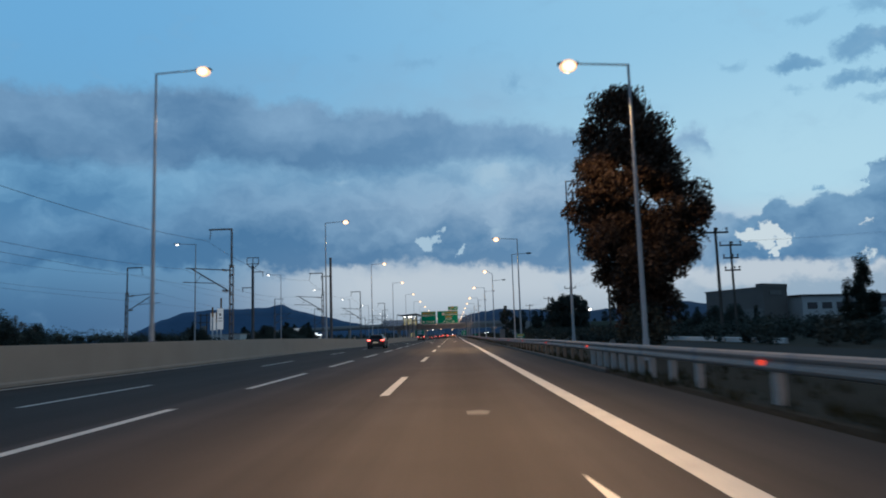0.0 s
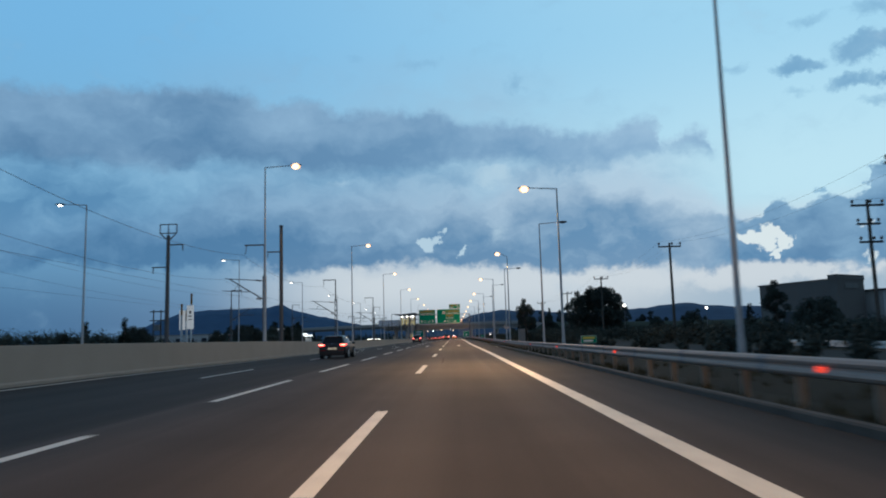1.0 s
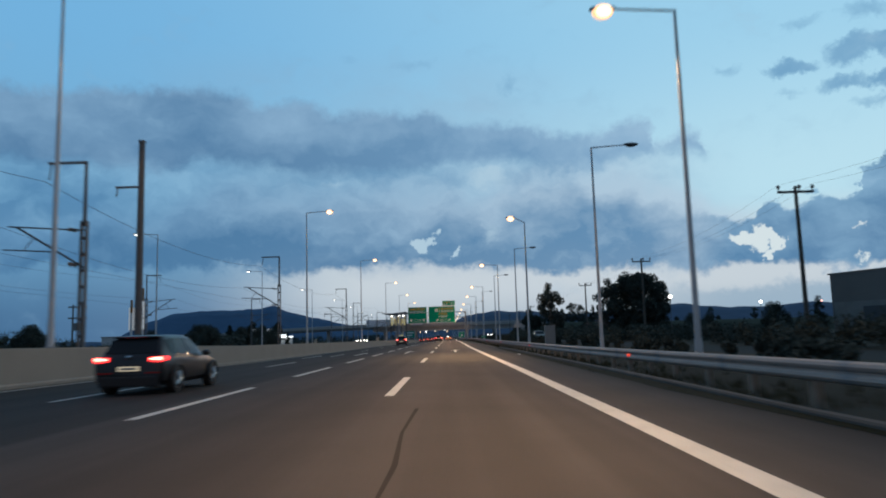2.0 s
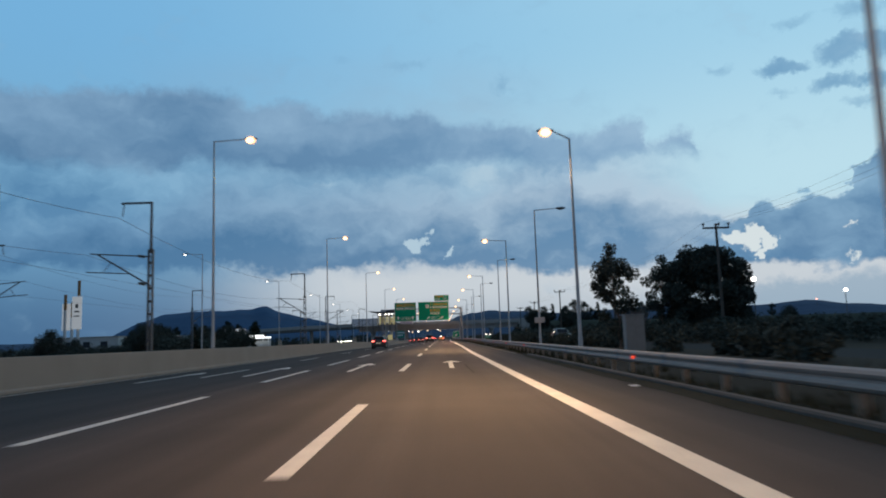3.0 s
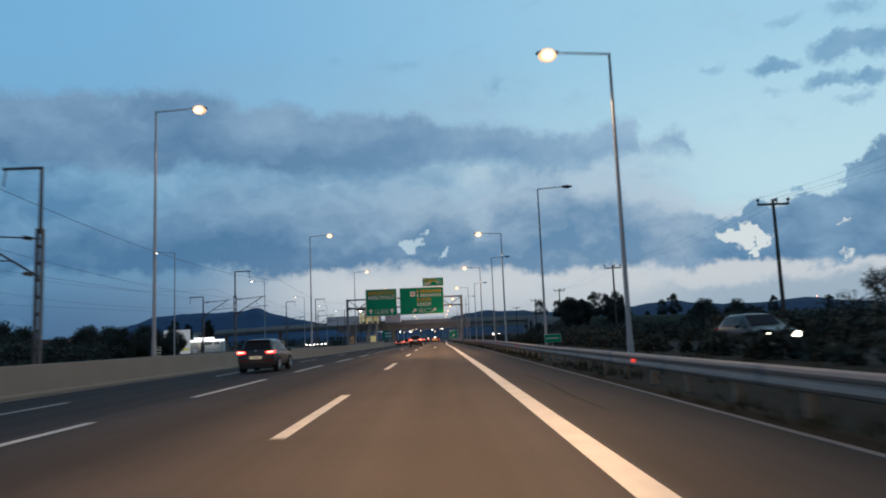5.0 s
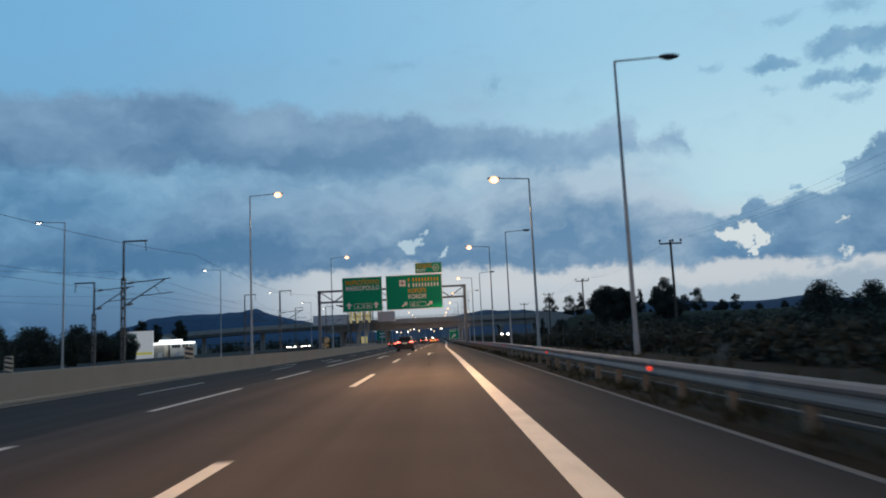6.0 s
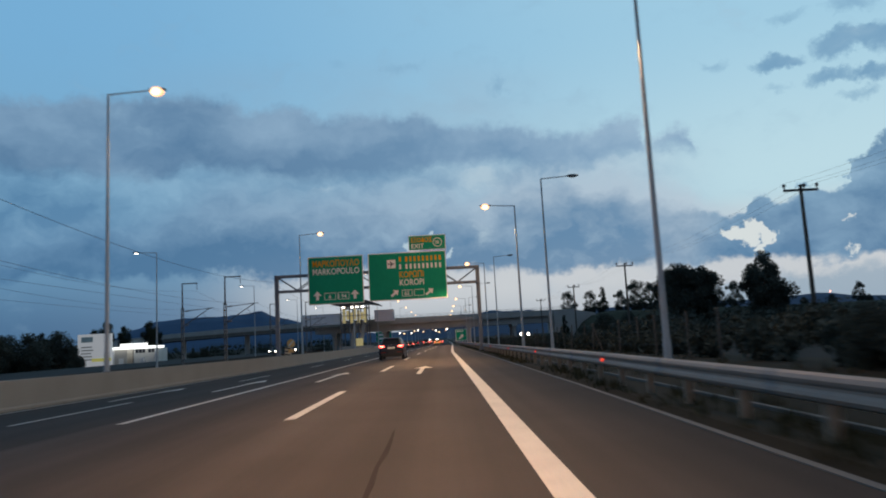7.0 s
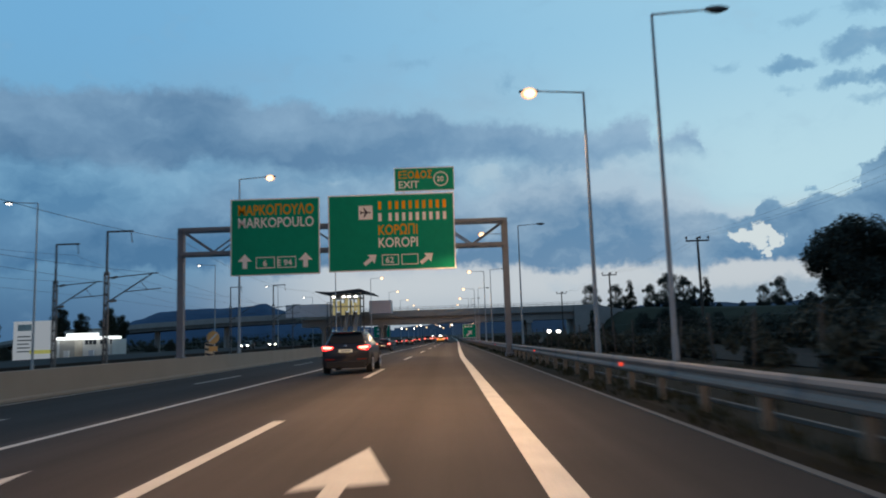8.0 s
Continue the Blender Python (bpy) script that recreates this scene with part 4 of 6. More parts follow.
# ---- utility poles on the right ----
def build_utility_pole():
    t = thing("utility_pole", "weathered utility pole with one crossarm and three insulators", "utility pole", group="utility poles")
    bm = B()
    tube(bm, (0, 0, -0.3), (0, 0, 10.0), 0.17, 0.11, 8)
    part("pole", bm, "wood_pole", t)
    bm = B()
    box(bm, -1.15, 1.15, -0.06, 0.06, 9.55, 9.70)
    part("crossarm", bm, "mast", t)
    for x in (-1.1, 0.25, 1.1):
        bm = B()
        tube(bm, (x, 0, 9.7), (x, 0, 9.85), 0.04)
        ball(bm, (x, 0, 9.95), 0.12, 0.12, 0.13, 8, 6)
        part("insulator", bm, "insulator", t)
    return t


UP = [(22.4, 100.2), (24.2, 143.4), (25.4, 186.0), (25.6, 234.2), (26.7, 284.5), (27.3, 326.0), (27.9, 377.0)]
row_of(build_utility_pole(), [(x, y, 0.1) for x, y in UP])
for (xa, ya), (xb, yb) in zip(UP, UP[1:]):
    for dx in (-1.1, 0.25, 1.1):
        sagging("power_line", (xa + dx, ya, 10.2), (xb + dx, yb, 10.2), 0.9, 0.006, "thin sagging power line between utility poles", group="power lines")

def build_tall_pole(label, x, y, h, arms):
    """A taller pole of the branch line with its crossarms given as (from, to, height)."""
    t = thing("utility_pole", label, "utility pole", (x, y, 0.1), group="poles of the branch line")
    bm = B()
    tube(bm, (0, 0, -0.3), (0, 0, h), 0.18, 0.12, 8)
    part("pole", bm, "wood_pole", t)
    for x0, x1, z in arms:
        bm = B()
        box(bm, x0, x1, -0.07, 0.07, z, z + 0.17)
        part("crossarm", bm, "mast", t)
        for u in (x0 + 0.12, 0.5 * (x0 + x1) + 0.25, x1 - 0.12):
            bm = B()
            tube(bm, (u, 0, z + 0.17), (u, 0, z + 0.32), 0.04)
            ball(bm, (u, 0, z + 0.42), 0.12, 0.12, 0.15, 8, 6)
            part("insulator", bm, "insulator", t)


build_tall_pole("weathered utility pole with one crossarm behind the eucalyptus", 25.0, 65.3, 10.3, ((-1.4, 1.2, 9.75),))
build_tall_pole("weathered utility pole with three stacked crossarms", 34.2, 85.2, 11.3, ((-1.35, 1.35, 10.75), (-1.0, 0.9, 9.2), (-0.9, 1.0, 7.7)))
for dx in (-1.3, 1.1):
    sagging("power_line", (25.0 + dx, 65.3, 10.4), (22.4 + dx * 0.85, 100.2, 10.2), 0.9, 0.006, "thin sagging power line between utility poles", group="power lines")
    sagging("power_line", (34.2 + dx, 85.2, 11.4), (78 + dx, 60, 12.5), 0.9, 0.006, "thin sagging power line between utility poles", group="power lines")


t = thing("transformer_pole", "short double pole with two crossbars behind the hedge", "utility pole", (-60.0, 170.0, -0.4))
for x in (-0.75, 0.75):
    bm = B()
    tube(bm, (x, 0, -0.3), (x, 0, 8.4), 0.17, 0.12, 8)
    part("pole", bm, "wood_pole", t)
for z in (6.1, 7.9):
    bm = B()
    box(bm, -1.5, 1.5, -0.09, 0.09, z, z + 0.22)
    part("crossarm", bm, "mast", t)
bm = B()
box(bm, -0.6, 0.6, -0.45, 0.45, 4.2, 5.4, 0.06)
part("transformer", bm, "cabinet_grey", t)


# ---- gantry with direction signs ----
def build_gantry():
    y = 256.0
    z0 = z_road(X_WALL, y)
    g = thing("sign_gantry", "grey steel lattice gantry across the carriageway", "gantry", (0, y, 0))
    for x in (-14.4, 4.95):
        bm = B()
        foot = z0 + wall_top(y) if x < 0 else -0.3
        box(bm, x - 0.18, x + 0.18, -0.2, 0.2, foot - 0.02, 8.05, 0.02)
        box(bm, x - 0.24, x + 0.24, -0.3, 0.3, foot - 0.02, foot + 0.06 if x < 0 else 0.06, 0.01)
        for dz in (6.2, 7.65):
            box(bm, x - 0.21, x + 0.21, -0.23, 0.23, dz, dz + 0.04)
        part("upright", bm, "gantry_steel", g)
    for z in (6.45, 7.9):
        for dy in (-0.45, 0.45):
            bm = B()
            box(bm, -14.3, 4.9, dy - 0.09, dy + 0.09, z - 0.1, z + 0.1)
            part("chord", bm, "gantry_steel", g)
    n = 10
    w = 19.2 / n
    for k in range(n):
        x = -14.3 + w * k
        for dy in (-0.45, 0.45):
            bm = B()
            a, b = ((x, dy, 6.5), (x + w, dy, 7.85)) if k % 2 else ((x, dy, 7.85), (x + w, dy, 6.5))
            tube(bm, a, b, 0.05, 0.05, 6)
            part("brace", bm, "gantry_steel", g)
        for z in (6.45, 7.9):
            bm = B()
            tube(bm, (x, -0.45, z), (x, 0.45, z), 0.04, 0.04, 6)
            part("tie", bm, "gantry_steel", g)


build_gantry()


def sign_board(name, label, x0, x1, z0, z1, y, border=0.10, foot=-0.1):
    """A board with a white rim, a green face and stiffening ribs behind."""
    w, h = x1 - x0, z1 - z0
    s = thing(name, label, "road sign", (x0, y, z0))
    bm = B()
    box(bm, 0, w, 0, 0.05, 0, h)
    part("rim", bm, "sign_white", s, "white reflective rim")
    bm = B()
    box(bm, border, w - border, -0.006, 0.0, border, h - border)
    part("face", bm, "sign_green", s)
    k = 0
    while 0.5 + 1.6 * k < w - 0.3:
        bm = B()
        box(bm, 0.5 + 1.6 * k, 0.58 + 1.6 * k, 0.05, 0.40, -foot, h - 0.1)
        part("rib", bm, "sign_back", s)
        k += 1
    return s


def up_arrow(s, x, z, size, lean=0.0):
    bm = B()
    pts = [(-0.12, 0), (0.12, 0), (0.12, 0.55), (0.36, 0.55), (0, 1.0), (-0.36, 0.55), (-0.12, 0.55)] if lean else [(-0.16, 0), (0.16, 0), (0.16, 0.5), (0.48, 0.5), (0, 1.0), (-0.48, 0.5), (-0.16, 0.5)]
    c, sn = math.cos(lean), math.sin(lean)
    f = bm.faces.new([bm.verts.new((x + size * (px * c + pz * sn), -0.012, z + size * (-px * sn + pz * c))) for px, pz in pts])
    f.normal_update()
    bmesh.ops.triangulate(bm, faces=[f])
    part("arrow", bm, "sign_white", s, "white arrow")


def route_box(s, x, z, w, h, text):
    bm = B()
    e = 0.045
    for x0, x1, z0, z1 in ((x, x + w, z, z + e), (x, x + w, z + h - e, z + h), (x, x + e, z + e, z + h - e), (x + w - e, x + w, z + e, z + h - e)):
        box(bm, x0, x1, -0.012, -0.006, z0, z1)
    ob = part("route_frame", bm, "sign_white", s, "thin white frame")
    if text:
        lettering("route_number", text, 0.5, "sign_white", ob, (x + w / 2 - 0.145 * len(text), -0.016, z + 0.13))


def word_bar(s, x, z, words, h, mat):
    """Plain bars of the size of words."""
    for w in words:
        if w:
            bm = B()
            box(bm, x, x + w, -0.012, -0.0058, z, z + h)
            part("word_bar", bm, mat, s)
        x += w + 0.20


SY = 255.1
s = sign_board("direction_sign", "green motorway direction sign with Greek and Latin place name", -11.2, -5.95, 4.98, 9.53, SY, 0.07)
lettering("place_name", "MAPKO\u03a0OY\u039bO", 0.86, "sign_orange", s, (0.42, -0.016, 3.58), "orange Greek lettering", 4.45)
lettering("place_name", "MARKOPOULO", 0.82, "sign_white", s, (0.42, -0.016, 2.84), "white Latin lettering", 4.45)
up_arrow(s, 0.85, 0.42, 0.85), up_arrow(s, 4.4, 0.42, 0.85)
route_box(s, 1.5, 0.42, 1.1, 0.66, "6"), route_box(s, 2.75, 0.42, 1.1, 0.66, "E 94")

s = sign_board("direction_sign", "large green motorway exit sign with airport symbol and place names", -5.45, 1.98, 5.03, 9.56, SY, 0.07)
bm = B()
box(bm, 1.8, 2.62, -0.012, -0.006, 3.05, 3.87)
sym = part("airport_symbol", bm, "sign_white", s, "white square with a black aircraft")
bm = B()
f = bm.faces.new([bm.verts.new((2.21 + 0.33 * a, -0.018, 3.46 + 0.33 * b)) for a, b in
                  ((1.0, 0.0), (0.75, 0.12), (0.3, 0.12), (-0.2, 0.85), (-0.42, 0.85), (-0.15, 0.12), (-0.65, 0.1), (-0.85, 0.35), (-1.0, 0.35), (-0.88, 0), (-1.0, -0.35), (-0.85, -0.35), (-0.65, -0.1), (-0.15, -0.12), (-0.42, -0.85), (-0.2, -0.85), (0.3, -0.12), (0.75, -0.12))])
f.normal_update()
bmesh.ops.triangulate(bm, faces=[f])
part("aircraft", bm, "bar", sym)
word_bar(s, 2.95, 3.62, (0.20,) + (0.0,) + (0.20,) * 9, 0.48, "sign_orange")
word_bar(s, 2.95, 2.92, (0.20,) + (0.0,) + (0.20,) * 9, 0.48, "sign_white")
lettering("place_name", "KOP\u03a9\u03a0I", 0.82, "sign_orange", s, (2.9, -0.016, 2.12), "orange Greek lettering", 2.3)
lettering("place_name", "KOROPI", 0.80, "sign_white", s, (2.9, -0.016, 1.38), "white Latin lettering", 2.3)
up_arrow(s, 2.08, 0.38, 0.92, radians(52)), up_arrow(s, 5.38, 0.38, 0.92, radians(52))
route_box(s, 3.12, 0.32, 0.98, 0.62, "62"), route_box(s, 4.26, 0.32, 0.98, 0.62, "")

s = sign_board("exit_number_sign", "small green exit number sign above the large sign", -1.5, 2.04, 9.68, 11.1, SY, 0.05, foot=2.0)
lettering("exit_word", "E\u039eO\u0394O\u03a3", 0.62, "sign_orange", s, (0.22, -0.016, 0.78), "orange Greek lettering", 2.0)
lettering("exit_word", "EXIT", 0.60, "sign_white", s, (0.22, -0.016, 0.20), "white Latin lettering")
bm = B()
ring = [[bm.verts.new((2.75 + r * math.cos(a), -0.012, 0.70 + r * math.sin(a))) for a in (2 * math.pi * k / 24 for k in range(24))] for r in (0.38, 0.44)]
for k in range(24):
    bm.faces.new((ring[0][k], ring[0][(k + 1) % 24], ring[1][(k + 1) % 24], ring[1][k]))
circle = part("number_ring", bm, "sign_white", s, "white ring")
lettering("exit_number", "20", 0.42, "sign_white", circle, (2.50, -0.016, 0.55))


# ---- small roadside signs ----
def small_sign(name, label, x, y, w, h, zc, mat, bars, post_h):
    t = thing(name, label, "road sign", (x, y, z_verge(x, y)))
    bm = B()
    tube(bm, (0, 0.03, -0.3), (0, 0.03, post_h), 0.03, 0.03, 8)
    part("post", bm, "galv", t)
    bm = B()
    box(bm, -w / 2, w / 2, -0.03, 0.0, zc - h / 2, zc + h / 2, 0.005)
    board = part("board", bm, "sign_white", t)
    bm = B()
    e = 0.03 * min(1.0, h)
    box(bm, -w / 2 + e, w / 2 - e, -0.036, -0.03, zc - h / 2 + e, zc + h / 2 - e)
    part("face", bm, mat, board)
    for bx, bz, bw, bh, bm_mat in bars:
        bm = B()
        box(bm, bx * w, (bx + bw) * w, -0.041, -0.036, zc + bz * h, zc + (bz + bh) * h)
        part("word_bar", bm, bm_mat, board)
    return t


small_sign("distance_sign", "small green road sign with yellow and white print behind the barrier", 5.6, 57.8, 0.66, 0.32, 0.95, "sign_green",
           ((-0.38, 0.05, 0.76, 0.28, "sign_yellow"), (-0.34, -0.32, 0.6, 0.24, "sign_white")), 1.1)
small_sign("distance_sign", "small green road sign with white print behind the barrier", 5.3, 164.5, 0.68, 0.34, 0.93, "sign_green",
           ((-0.38, -0.06, 0.72, 0.14, "faded_green"),), 1.05)
s = sign_board("exit_sign", "square green exit sign with a white slanting arrow on two posts", 4.1, 6.5, 0.5, 2.9, 341.0, 0.07)
up_arrow(s, 0.7, 0.35, 1.35, radians(45))
word_bar(s, 0.35, 1.85, (0.3, 0.3, 0.3), 0.3, "sign_white")
for x in (0.5, 1.9):
    bm = B()
    tube(bm, (x, 0.12, -1.4), (x, 0.12, 2.3), 0.05, 0.05, 8)
    part("post", bm, "galv_dull", s)
small_sign("lane_sign", "green overhead style sign beyond the bridge", -22.0, 470.0, 6.0, 4.0, 4.2, "sign_green",
           ((-0.3, 0.1, 0.6, 0.18, "sign_white"), (-0.3, -0.25, 0.5, 0.18, "sign_white")), 6.0)

t = thing("back_of_sign", "grey plate strapped to a lamp post", "road sign", (8.43, 143.25, 0.2))
bm = B()
box(bm, -0.44, 0.44, -0.2, -0.17, 1.82, 2.28, 0.01)
part("plate", bm, "sign_back", t)
bm = B()
box(bm, -0.14, 0.14, -0.17, 0.0, 2.02, 2.09)
part("strap", bm, "galv_dull", t)

t = thing("diversion_sign", "round orange diversion sign on the concrete wall", "road sign", (-14.45, 262.0, z_road(X_WALL, 262) + 0.95))
bm = B()
tube(bm, (0, 0.05, 0), (0, 0.05, 1.9), 0.03)
part("post", bm, "galv", t)
bm = B()
tube(bm, (0, 0, 1.35), (0, -0.03, 1.35), 0.42, 0.42, 24)
disc = part("disc", bm, "orange", t)
bm = B()
f = bm.faces.new([bm.verts.new((x, -0.036, 1.35 + z)) for x, z in ((-0.3, -0.22), (-0.22, -0.3), (0.3, 0.22), (0.22, 0.3))])
part("slash", bm, "sign_white", disc)
bm = B()
box(bm, -0.3, 0.3, -0.02, 0.01, 0.42, 0.76)
part("plate", bm, "orange", t)


def hazard_marker(x, y, z):
    t = thing("hazard_marker", "black and pale striped hazard marker on a short post, tinted as warmly lit", "road marker", (x, y, z), group="hazard markers")
    bm = B()
    box(bm, -0.3, 0.3, 0, 0.04, 0.0, 1.35)
    part("board", bm, "hazard_pale", t)
    bm = B()
    tube(bm, (0, 0.06, -1.1), (0, 0.06, 1.2), 0.03, 0.03, 8)
    part("post", bm, "galv_dull", t)
    for k in range(4):
        bm = B()
        z0 = 0.08 + 0.33 * k
        f = bm.faces.new([bm.verts.new((px, -0.006, pz)) for px, pz in ((-0.28, z0 + 0.12), (0.28, z0), (0.28, z0 + 0.15), (-0.28, z0 + 0.27))])
        part("stripe", bm, "bar", t)
    return t


hazard_marker(-15.4, 209.1, z_road(X_WALL, 209) + 0.55)
hazard_marker(-29.5, 212.9, z_road(X_WALL, 213) + 0.5)
hazard_marker(-15.0, 262.9, z_road(X_WALL, 263) + 0.6)

# roadside cabinet
t = thing("roadside_cabinet", "pale grey metal roadside cabinet on a plinth", "cabinet", (7.85, 111.5, 0.15))
bm = B()
box(bm, -0.38, 0.38, -0.25, 0.25, 0.15, 1.60, 0.02)
body = part("body", bm, "cabinet_grey", t)
bm = B()
box(bm, -0.4, 0.4, -0.28, 0.28, -0.4, 0.15)
part("plinth", bm, "concrete", t)
bm = B()
box(bm, -0.41, 0.41, -0.28, 0.28, 1.60, 1.65, 0.01)
part("lid", bm, "cabinet_grey", t)
for x in (-0.36, 0.01):
    bm = B()
    box(bm, x, x + 0.35, -0.265, -0.25, 0.2, 1.55, 0.005)
    part("door", bm, "cabinet_grey", body)

# fence posts behind the verge
fence = thing("fence", "leaning weathered concrete fence posts with wire along the verge", "fence", (9.4, 0, 0))
bm = B()
box(bm, -0.03, 0.03, -0.03, 0.03, -0.3, 1.6, 0.008)
shape = part("post", bm, "fence_post", fence)
shape.matrix_basis = pose(0, 208.9, 0.12)
shape = shape.data
for k in range(30):
    y = 211.9 + 3.0 * k
    ob = new("post", shape)
    ob.parent = fence
    ob.matrix_basis = pose(random.uniform(-0.15, 0.15), y, 0.12 + z_road(0, y), random.uniform(-3, 3), -19 if k == 4 else random.uniform(-5, 5), 0)
for z in (0.6, 1.1, 1.55):
    bm = B()
    path_tube(bm, [(0, 212 + 9.3 * i, z + z_road(0, 212 + 9.3 * i)) for i in range(10)], 0.004, 4)
    part("wire", bm, "wire", fence)


# ---- overpass and station ----
def build_overpass():
    y0, y1 = 396.0, 408.0
    o = thing("overpass", "grey concrete road bridge over the motorway with steel railing", "bridge", (0, 0, 0))
    bm = B()
    box(bm, -36, 36, y0, y1, 5.9, 6.7)
    part("deck", bm, "concrete", o)
    for k in range(5):
        bm = B()
        yy = y0 + 1.0 + k * 2.45
        box(bm, -36, 34, yy, yy + 0.6, 4.2, 5.9)
        part("girder", bm, "concrete", o)
    for yy in (y0 - 0.25, y1):
        bm = B()
        box(bm, -36, 40, yy, yy + 0.25, 6.1, 7.7)
        part("parapet", bm, "concrete", o)
        bm = B()
        for k in range(40):
            tube(bm, (-36 + 1.95 * k, yy + 0.12, 7.7), (-36 + 1.95 * k, yy + 0.12, 8.5), 0.03, 0.03, 5)
        for z in (8.1, 8.5):
            tube(bm, (-36, yy + 0.12, z), (40, yy + 0.12, z), 0.035, 0.035, 5)
        part("railing", bm, "galv_dull", o)
    for x in (-30.5, -15.6, 9.2, 22.5):
        for yy in (y0 + 2, y1 - 2):
            bm = B()
            tube(bm, (x, yy, -1.5), (x, yy, 3.6), 0.6, 0.6, 14)
            part("pier", bm, "concrete", o)
        bm = B()
        box(bm, x - 0.8, x + 0.8, y0 + 0.6, y1 - 0.6, 3.5, 4.2, 0.05)
        part("pier_cap", bm, "concrete", o)
    bm = B()
    box(bm, 34.0, 40.0, y0 - 1.0, y1 + 1.0, -1.5, 7.6)
    part("abutment", bm, "concrete", o)
    bm = B()
    side = [(40.0, -1.5), (49.0, -1.5), (46.0, 6.2), (40.0, 7.5)]
    a, b = [bm.verts.new((x, y0 - 1.0, z)) for x, z in side], [bm.verts.new((x, y0 - 0.4, z)) for x, z in side]
    bm.faces.new(a), bm.faces.new(b[::-1])
    for i in range(4):
        bm.faces.new((a[i], a[(i + 1) % 4], b[(i + 1) % 4], b[i]))
    bmesh.ops.recalc_face_normals(bm, faces=bm.faces)
    part("wing_wall", bm, "concrete", o)
    # ramp that leaves to the west
    pts = [(-36, 402, 7.4), (-60, 412, 7.2), (-85, 426, 6.8), (-112, 446, 6.2), (-145, 476, 5.2), (-185, 520, 3.8), (-230, 580, 2.0)]
    for name, half, lo, hi, mat in (("ramp_deck", 4.5, -1.9, -0.9, "concrete_dark"), ("ramp_parapet", 4.9, -0.95, 0.45, "concrete")):
        for side in ((0,) if name == "ramp_deck" else (-1, 1)):
            bm = B()
            rows = []
            for i, p in enumerate(pts):
                a, b = Vector(pts[max(i - 1, 0)]), Vector(pts[min(i + 1, len(pts) - 1)])
                d = (b - a).normalized()
                nrm = Vector((-d.y, d.x, 0)).normalized()
                l, r = (half, -half) if side == 0 else (side * half, side * (half - 0.3))
                rows.append([bm.verts.new(Vector(p) + nrm * q + Vector((0, 0, h))) for q, h in ((l, lo), (r, lo), (r, hi), (l, hi))])
            for a, b in zip(rows, rows[1:]):
                for i in range(4):
                    bm.faces.new((a[i], a[(i + 1) % 4], b[(i + 1) % 4], b[i]))
            bm.faces.new(rows[0]), bm.faces.new(rows[-1])
            bmesh.ops.recalc_face_normals(bm, faces=bm.faces)
            part(name, bm, mat, o)
    for p in pts[1:-1]:
        bm = B()
        tube(bm, (p[0], p[1], -2), (p[0], p[1], p[2] - 1.9), 0.8, 0.8, 12)
        part("pier", bm, "concrete", o)


build_overpass()


